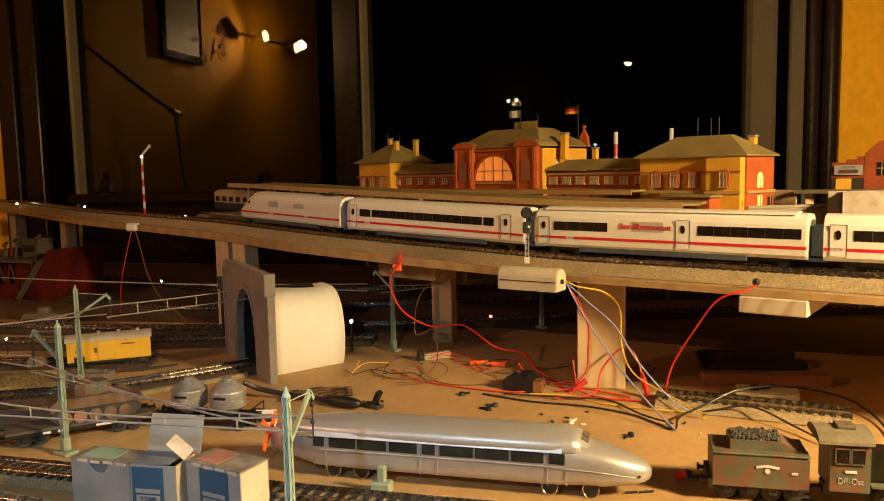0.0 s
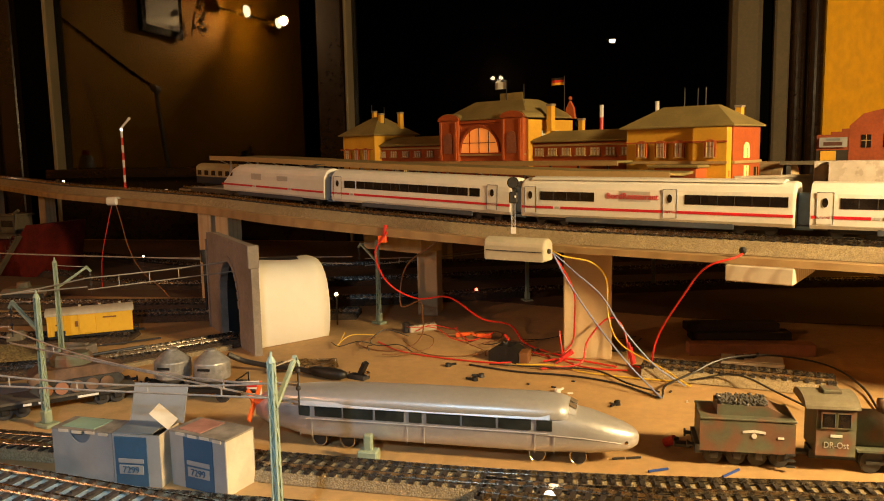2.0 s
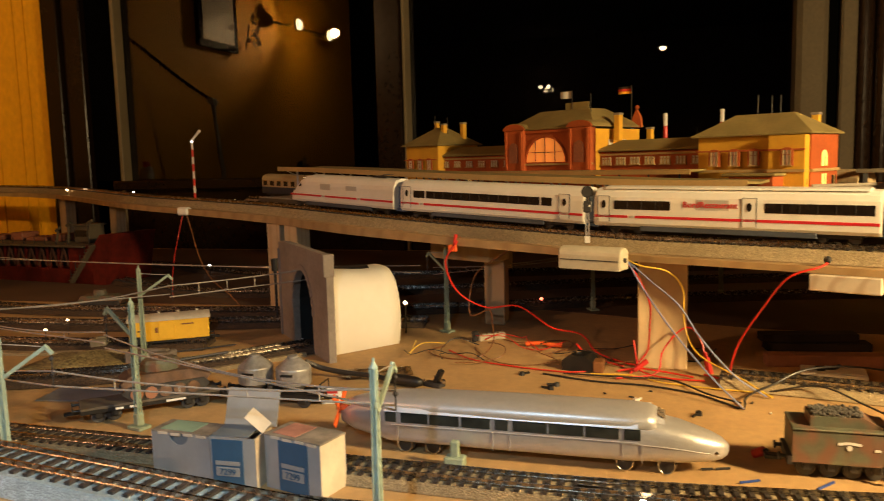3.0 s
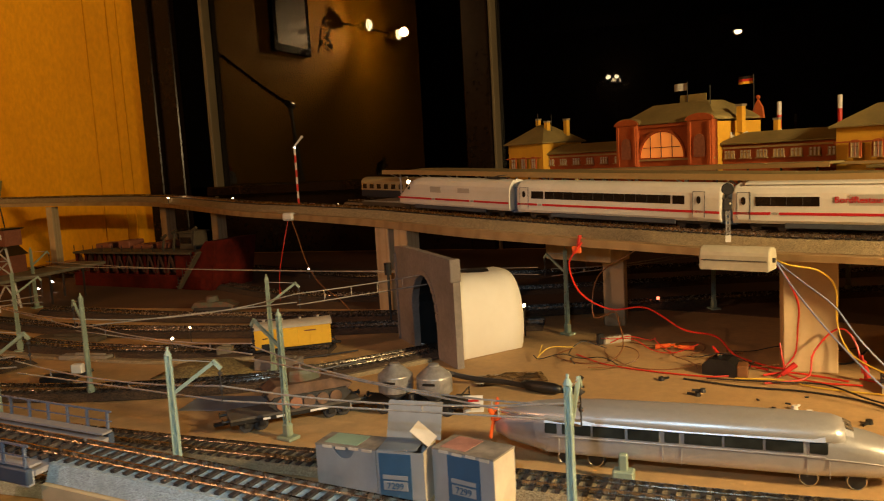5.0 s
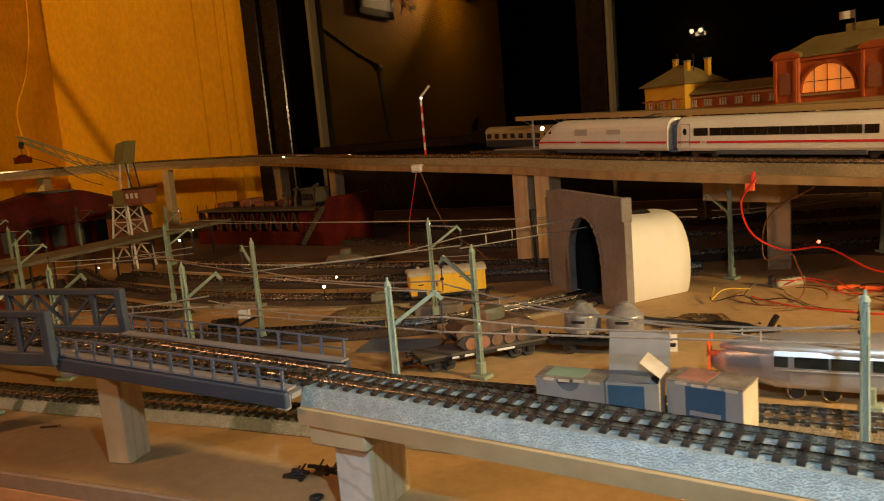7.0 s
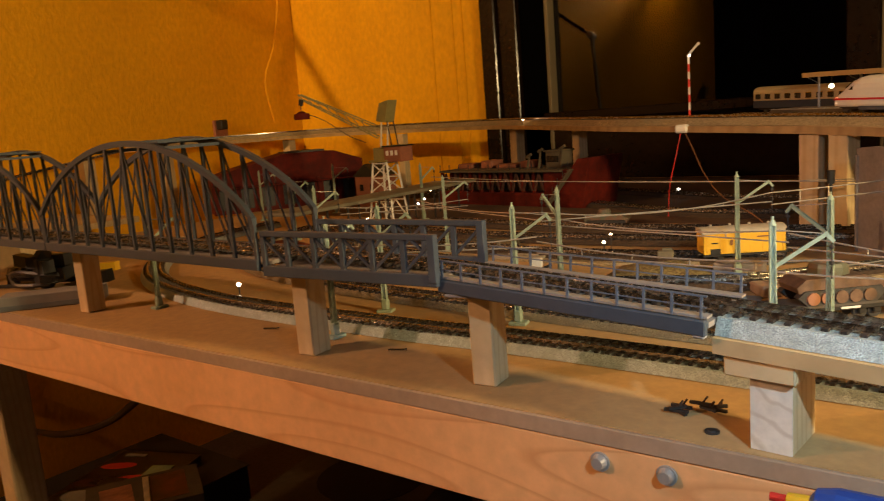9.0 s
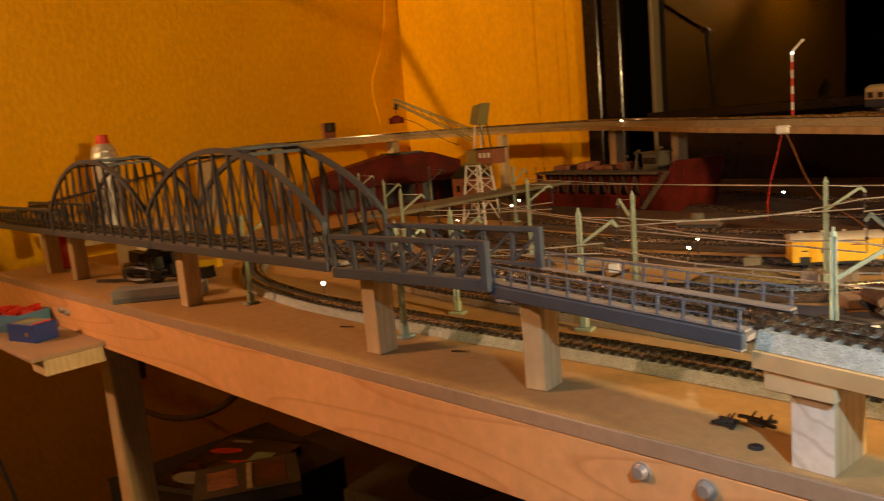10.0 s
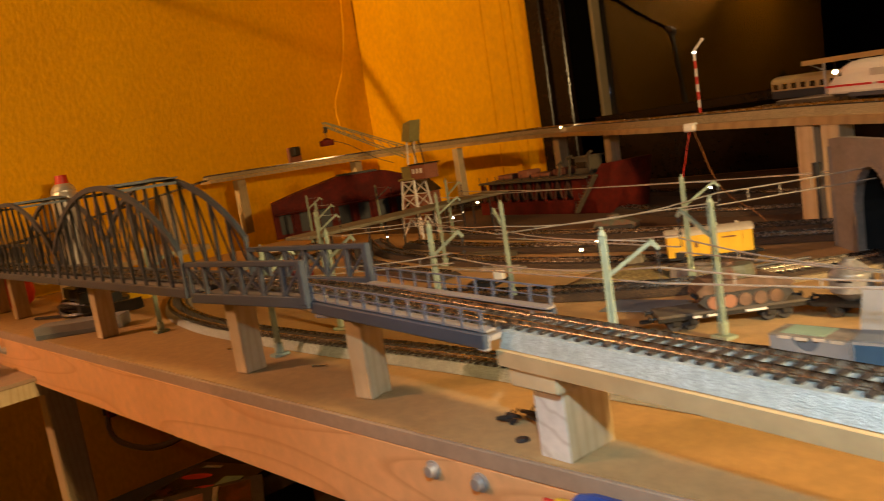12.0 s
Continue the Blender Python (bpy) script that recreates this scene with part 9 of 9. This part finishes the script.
    part("batten", box(B(), (-0.14, 0.03, -0.011), (0.03, 0.08, 0.016), bevel=0.0008), M["pine_block"], sh)
    bb = thing("blue_box", Matrix.Translation((-1.535, 0.200, -0.057)) @ Matrix.Rotation(radians(25), 4, "Z"), "open light blue box heaped with red parts", "box")
    for y in (-0.026, 0.026):
        part("side", box(B(), (0, y, 0.013), (0.085, 0.0012, 0.026)), M["sky_blue"], bb)
    for x in (-0.0425, 0.0425):
        part("side", box(B(), (x, 0, 0.013), (0.0012, 0.052, 0.026)), M["sky_blue"], bb)
    part("bottom", box(B(), (0, 0, 0.0006), (0.085, 0.052, 0.0012)), M["sky_blue"], bb)
    random.seed(3)
    bm = B()
    for k in range(30):
        box(bm, (random.uniform(-0.033, 0.033), random.uniform(-0.018, 0.018), 0.012 + 0.020 * random.random()), (0.016, 0.008, 0.006), random.uniform(0, 180))
    part("red_part_heap", bm, M["red"], bb, "heap of small red parts")["kind"] = "stuff"
    db = thing("dark_blue_box", Matrix.Translation((-1.425, 0.194, -0.057)) @ Matrix.Rotation(radians(18), 4, "Z") @ Matrix.Diagonal((0.82, 0.9, 0.85, 1)), "dark blue box with a printed colourful lid", "box")
    part("box", box(B(), (0, 0, 0.015), (0.075, 0.040, 0.030), bevel=0.0008), M["blue"], db)
    part("print", box(B(), (-0.012, 0, 0.0304), (0.026, 0.034, 0.0008)), M["mast"], db)
    part("print", box(B(), (0.018, 0, 0.0304), (0.026, 0.034, 0.0008)), M["box_white"], db)
    part("print", box(B(), (0.031, 0.0, 0.0304), (0.006, 0.034, 0.0009)), M["red"], db)
    part("clasp", cyl(B(), (0.018, -0.0205, 0.014), (0.018, -0.0215, 0.014), 0.004, n=12), M["chrome"], db)
    # desk lamp
    L = thing("desk_lamp", Matrix.Translation((-2.044, 0.055, -0.035)) @ Matrix.Scale(1.155, 4), "silver jointed desk lamp with a wide round shade", "desk lamp")
    bx, by = -0.02, 0.13
    part("shade", loft(B(), [[(bx + r * math.cos(a), by - 0.018 + r * math.sin(a), z) for a in (2 * math.pi * k / 32 for k in range(32))] for r, z in ((0.091, 0.006), (0.092, 0.012), (0.085, 0.025), (0.068, 0.036), (0.044, 0.043), (0.018, 0.047), (0.014, 0.066))], cap=True), M["silver"], L, "polished silver shade", smooth=True)
    part("neck", cyl(B(), (bx, by - 0.018, 0.064), (bx, by - 0.014, 0.096), 0.012, n=14), M["dark"], L)
    part("joint", ball(B(), (bx, by - 0.012, 0.103), 0.016, 14), M["silver"], L, smooth=True)
    part("arm_tube", tube(B(), [(bx, by - 0.018, 0.103), (bx - 0.004, by - 0.034, 0.143), (bx + 0.004, by - 0.008, 0.186), (bx + 0.006, by + 0.012, 0.26), (bx + 0.014, by + 0.060, 0.475)], 0.0086, 12, 0.01), M["silver"], L, smooth=True)
    part("arm_tube", tube(B(), [(bx, by - 0.010, 0.103), (bx - 0.003, by - 0.004, 0.145), (bx, by - 0.008, 0.18), (bx, by - 0.004, 0.21)], 0.006, 10, 0.01), M["silver"], L, smooth=True)
    part("tension_rod", tube(B(), [(bx - 0.002, by - 0.028, 0.108), (bx - 0.01, by - 0.050, 0.175), (bx - 0.004, by - 0.026, 0.24), (bx + 0.006, by + 0.036, 0.47)], 0.0022, 8, 0.01), M["silver"], L)
    part("elbow", cyl(B(), (bx + 0.008, by + 0.034, 0.478), (bx + 0.018, by + 0.088, 0.484), 0.015, n=16), M["silver"], L, smooth=False)
    part("upper_arm", tube(B(), [(bx + 0.012, by + 0.062, 0.482), (bx - 0.07, by + 0.12, 0.555), (bx - 0.17, by + 0.21, 0.665), (-0.296, by + 0.29, 0.775)], 0.0075, 10, 0.03), M["chrome"], L, smooth=True)
    part("wall_bracket", box(B(), (-0.301, by + 0.29, 0.775), (0.014, 0.05, 0.08), bevel=0.004), M["dark"], L)
    part("lamp_cord", tube(B(), [(0.0, 0.126, 0.1), (0.025, 0.128, 0.046), (0.1, 0.113, -0.011), (0.11, 0.118, -0.094), (0.11, 0.124, -0.175), (0.11, 0.13, -0.26), (0.11, 0.152, -0.396), (0.11, 0.158, -0.560), (0.11, 0.16, -0.641)], 0.0032, 8, 0.015), M["black_wire"], L, "black lamp cord")


left_end()


def under_table():
    m = thing("magazine", Matrix.Translation((-1.78, 0.62, -0.515)) @ Matrix.Rotation(radians(22), 4, "Z"), "glossy black and red magazine lying on a box", "magazine")
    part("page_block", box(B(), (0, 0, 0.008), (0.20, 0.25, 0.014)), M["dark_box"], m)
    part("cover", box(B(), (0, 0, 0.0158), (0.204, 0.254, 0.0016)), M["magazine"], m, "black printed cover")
    random.seed(14)
    for k in range(9):
        x, y, w = random.uniform(-0.07, 0.07), random.uniform(-0.06, 0.10), random.uniform(0.02, 0.05)
        part("picture", loft(B(), [[(x + w * math.cos(a), y + 0.45 * w * math.sin(a + 0.5), z) for a in (2 * math.pi * i / 14 for i in range(14))] for z in (0.0160 + 0.0001 * k, 0.0167 + 0.0001 * k)]), M["red" if k % 3 == 0 else "magazine_red" if k % 3 == 1 else "magazine"], m)
    part("picture", loft(B(), [[(-0.03 + 0.05 * math.cos(a), -0.085 + 0.026 * math.sin(a), z) for a in (2 * math.pi * k / 20 for k in range(20))] for z in (0.0170, 0.0180)]), M["box_white"], m, "pale oval picture")
    part("title_bar", box(B(), (-0.05, 0.104, 0.0176), (0.05, 0.012, 0.0008), 4), M["box_white"], m)
    part("picture", box(B(), (0.055, 0.03, 0.0180), (0.05, 0.07, 0.0008), 8), M["box_green"], m)
    m2 = thing("magazine", Matrix.Translation((-1.665, 0.60, -0.5190)) @ Matrix.Rotation(radians(-28), 4, "Z"), "dark faded brochure lying on a box under the table", "magazine")
    part("page_block", box(B(), (0, 0, 0.016), (0.15, 0.21, 0.028)), M["dark_box"], m2)
    part("cover", box(B(), (0, 0, 0.0308), (0.152, 0.212, 0.0016)), M["dark_box"], m2, "dark faded printed cover")
    part("picture", box(B(), (0.0, -0.05, 0.0320), (0.09, 0.06, 0.0008), 3), M["box_red"], m2)
    part("picture", box(B(), (0.0, 0.045, 0.0320), (0.12, 0.07, 0.0008)), M["magazine_red"], m2)
    part("title_bar", box(B(), (0.0, 0.006, 0.0320), (0.13, 0.014, 0.0008)), M["box_side"], m2)
    # Carton's near-black brown has the under-table shade put into it.
    b = thing("storage_box", Matrix.Translation((-1.80, 0.62, FLOOR_Z)), "storage carton in near-black brown for the shade under the table", "box")
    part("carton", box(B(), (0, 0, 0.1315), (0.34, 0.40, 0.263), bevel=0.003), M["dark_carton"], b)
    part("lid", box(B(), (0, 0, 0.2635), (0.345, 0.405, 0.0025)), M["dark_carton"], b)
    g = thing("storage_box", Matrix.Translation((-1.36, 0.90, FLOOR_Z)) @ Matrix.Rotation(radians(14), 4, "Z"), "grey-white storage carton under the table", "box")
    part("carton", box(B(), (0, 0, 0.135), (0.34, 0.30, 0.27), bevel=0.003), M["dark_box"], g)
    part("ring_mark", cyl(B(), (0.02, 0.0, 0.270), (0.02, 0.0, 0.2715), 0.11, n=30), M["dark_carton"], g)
    c = thing("hanging_cable", Matrix.Identity(4), "dark brown cable sagging from a wall socket below the table", "cable")
    part("cable", tube(B(), [(-2.388, 0.640, -0.440), (-2.345, 0.625, -0.466), (-2.268, 0.62, -0.481), (-2.10, 0.62, -0.466), (-1.947, 0.62, -0.430), (-1.804, 0.62, -0.378), (-1.696, 0.62, -0.321), (-1.56, 0.62, -0.235), (-1.385, 0.62, -0.102)], 0.0075, 8, 0.02), M["brown_cable"], c)
    w = thing("wall_socket", Matrix.Translation((WALL_X, 0.660, -0.405)), "small dark wall socket with a plug below the table", "socket")
    part("plate", box(B(), (0.006, 0, 0), (0.010, 0.060, 0.060), bevel=0.003), M["brown_cable"], w)
    part("plug", box(B(), (0.020, -0.010, -0.020), (0.020, 0.026, 0.030), bevel=0.003), M["red_hull"], w)


under_table()


def front_bits():
    t = thing("track_clips", Matrix.Translation((-0.448, 0.318, 0)) @ Matrix.Rotation(radians(8), 4, "Z"), "small heap of dark brown track connectors", "connectors")
    random.seed(4)
    for k in range(8):
        x, y = random.uniform(-0.014, 0.014), random.uniform(-0.005, 0.005)
        a = random.uniform(0, 180)
        part("connector", bar(B(), (x - 0.007 * math.cos(a), y - 0.004 * math.sin(a), 0.0012 + 0.0006 * k), (x + 0.007 * math.cos(a), y + 0.004 * math.sin(a), 0.0016 + 0.0006 * k), 0.0022, 0.0016), M["sleeper"], t)
        part("spike", bar(B(), (x, y, 0.001 + 0.0006 * k), (x + 0.003, y + 0.002, 0.0055 + 0.0006 * k), 0.0009, 0.0009), M["rust"], t)
    w = thing("washer", Matrix.Translation((-0.430, 0.296, 0)), "small dark metal washer on the table edge", "washer")
    part("ring", cyl(cyl(B(), (0, 0, 0), (0, 0, 0.0010), 0.0042, n=18), (0, 0, 0.0010), (0, 0, 0.0016), 0.0030, 0.0024, 12), M["dark"], w)
    e = thing("blue_screwdriver", Matrix.Translation((-0.373, 0.2726, -0.0080)) @ Matrix.Rotation(radians(1.7), 4, "Z"), "blue tool handle with a yellow tip on the front board", "tool")
    part("handle", loft(B(), [[(x, -0.0060 + r * math.cos(a), -0.006 + r * math.sin(a)) for a in (2 * math.pi * k / 16 for k in range(16))] for x, r in ((0.0, 0.004), (0.003, 0.0085), (0.012, 0.0105), (0.085, 0.0105), (0.095, 0.007))]), M["blue"], e, smooth=False)
    part("collar", cyl(B(), (-0.010, -0.006, -0.006), (0.001, -0.006, -0.006), 0.0036, 0.0044, 12), M["yellow"], e)
    part("tip", cyl(B(), (-0.018, -0.006, -0.006), (-0.010, -0.006, -0.006), 0.0022, n=10), M["red"], e)
    for x, y in ((-0.86, 0.335), (-0.70, 0.335)):
        n = thing("silver_pin", Matrix.Translation((x, y, 0)) @ Matrix.Rotation(radians(25), 4, "Z"), "small shiny metal pin on the table", "pin")
        part("pin", cyl(B(), (-0.007, 0, 0.0012), (0.007, 0, 0.0012), 0.0011, n=8), M["chrome"], n)
        part("head", ball(B(), (0.0075, 0, 0.0014), 0.0014, 8), M["chrome"], n)
    for x, y, L, m in ((0.045, 0.500, 0.014, "blue"), (0.09, 0.503, 0.018, "blue"), (0.02, 0.515, 0.008, "sleeper"), (0.03, 0.518, 0.010, "sleeper")):
        n = thing("wire_scrap", Matrix.Translation((x, y, 0)) @ Matrix.Rotation(x * 9, 4, "Z"), "short scrap of insulated wire on the table", "wire scrap")
        part("scrap", cyl(B(), (-L / 2, 0, 0.0010), (L / 2, 0.001, 0.0010), 0.0009, n=6), M[m], n)
    lamp_ = thing("track_lamp", Matrix.Translation((-0.02, 0.4345, 0)), "tiny bright lamp beside the front track", "lamp")
    part("stalk", cyl(B(), (0, 0, 0), (0, 0, 0.006), 0.001, n=6), M["dark"], lamp_)
    part("bulb", ball(B(), (0, 0, 0.0085), 0.0032, 8), M["bulb_small"], lamp_)
    k = thing("black_socket", Matrix.Translation((WALL_X + 0.03, 1.40, 0.178)), "dark socket adapter on the wall beside the deck", "socket")
    part("plate", box(B(), (-0.024, 0, 0.03), (0.012, 0.05, 0.06), bevel=0.003), M["brown_brick"], k)
    part("plug", box(B(), (-0.004, -0.006, 0.045), (0.03, 0.025, 0.03), bevel=0.003), M["black"], k)
    # Cable takes the wall's colour, so only its shadow line shows.
    cab = thing("corner_shadow_cable", Matrix.Identity(4), "thin wall-coloured cable kept for its shadow line in the corner", "cable")
    part("cable", tube(B(), [(-2.393, 1.735, 1.6), (-2.392, 1.70, 0.75), (-2.392, 1.66, 0.50), (-2.392, 1.60, 0.36), (-2.392, 1.62, 0.22)], 0.0035, 6, 0.03), M["wall"], cab)


front_bits()


# ---- on the wall behind the camera, seen in the window glass ----
def mirrored_things():
    p = thing("framed_picture", Matrix.Translation((WALL_X + 0.004, -0.35, 0.86)), "dark framed picture hanging on the yellow wall", "picture")
    part("frame", box(B(), (0.012, 0, 0.28), (0.024, 0.40, 0.56), bevel=0.004), M["frame"], p)
    part("print", box(B(), (0.0245, 0, 0.28), (0.003, 0.32, 0.48)), M["train_grey"], p)
    o = thing("dried_bouquet", Matrix.Translation((WALL_X + 0.004, -0.66, 0.90)), "glittering dried bouquet hanging on the wall", "ornament")
    random.seed(8)
    part("stem", cyl(B(), (0.01, 0, 0.0), (0.04, 0, 0.14), 0.006, n=6), M["brown_wire"], o)
    for k in range(26):
        a, h = random.random() * 6.28, random.random()
        c = Vector((0.05 + 0.04 * random.random(), 0.09 * math.cos(a) * random.random(), 0.02 + 0.16 * h))
        part("leaf", bar(B(), c, c + Vector((0.02 * random.random(), 0.03 * math.cos(a * 2), 0.03 * math.sin(a * 3))), 0.016, 0.002), M["chrome"] if k % 3 == 0 else M["wagon_roof"], o)


mirrored_things()
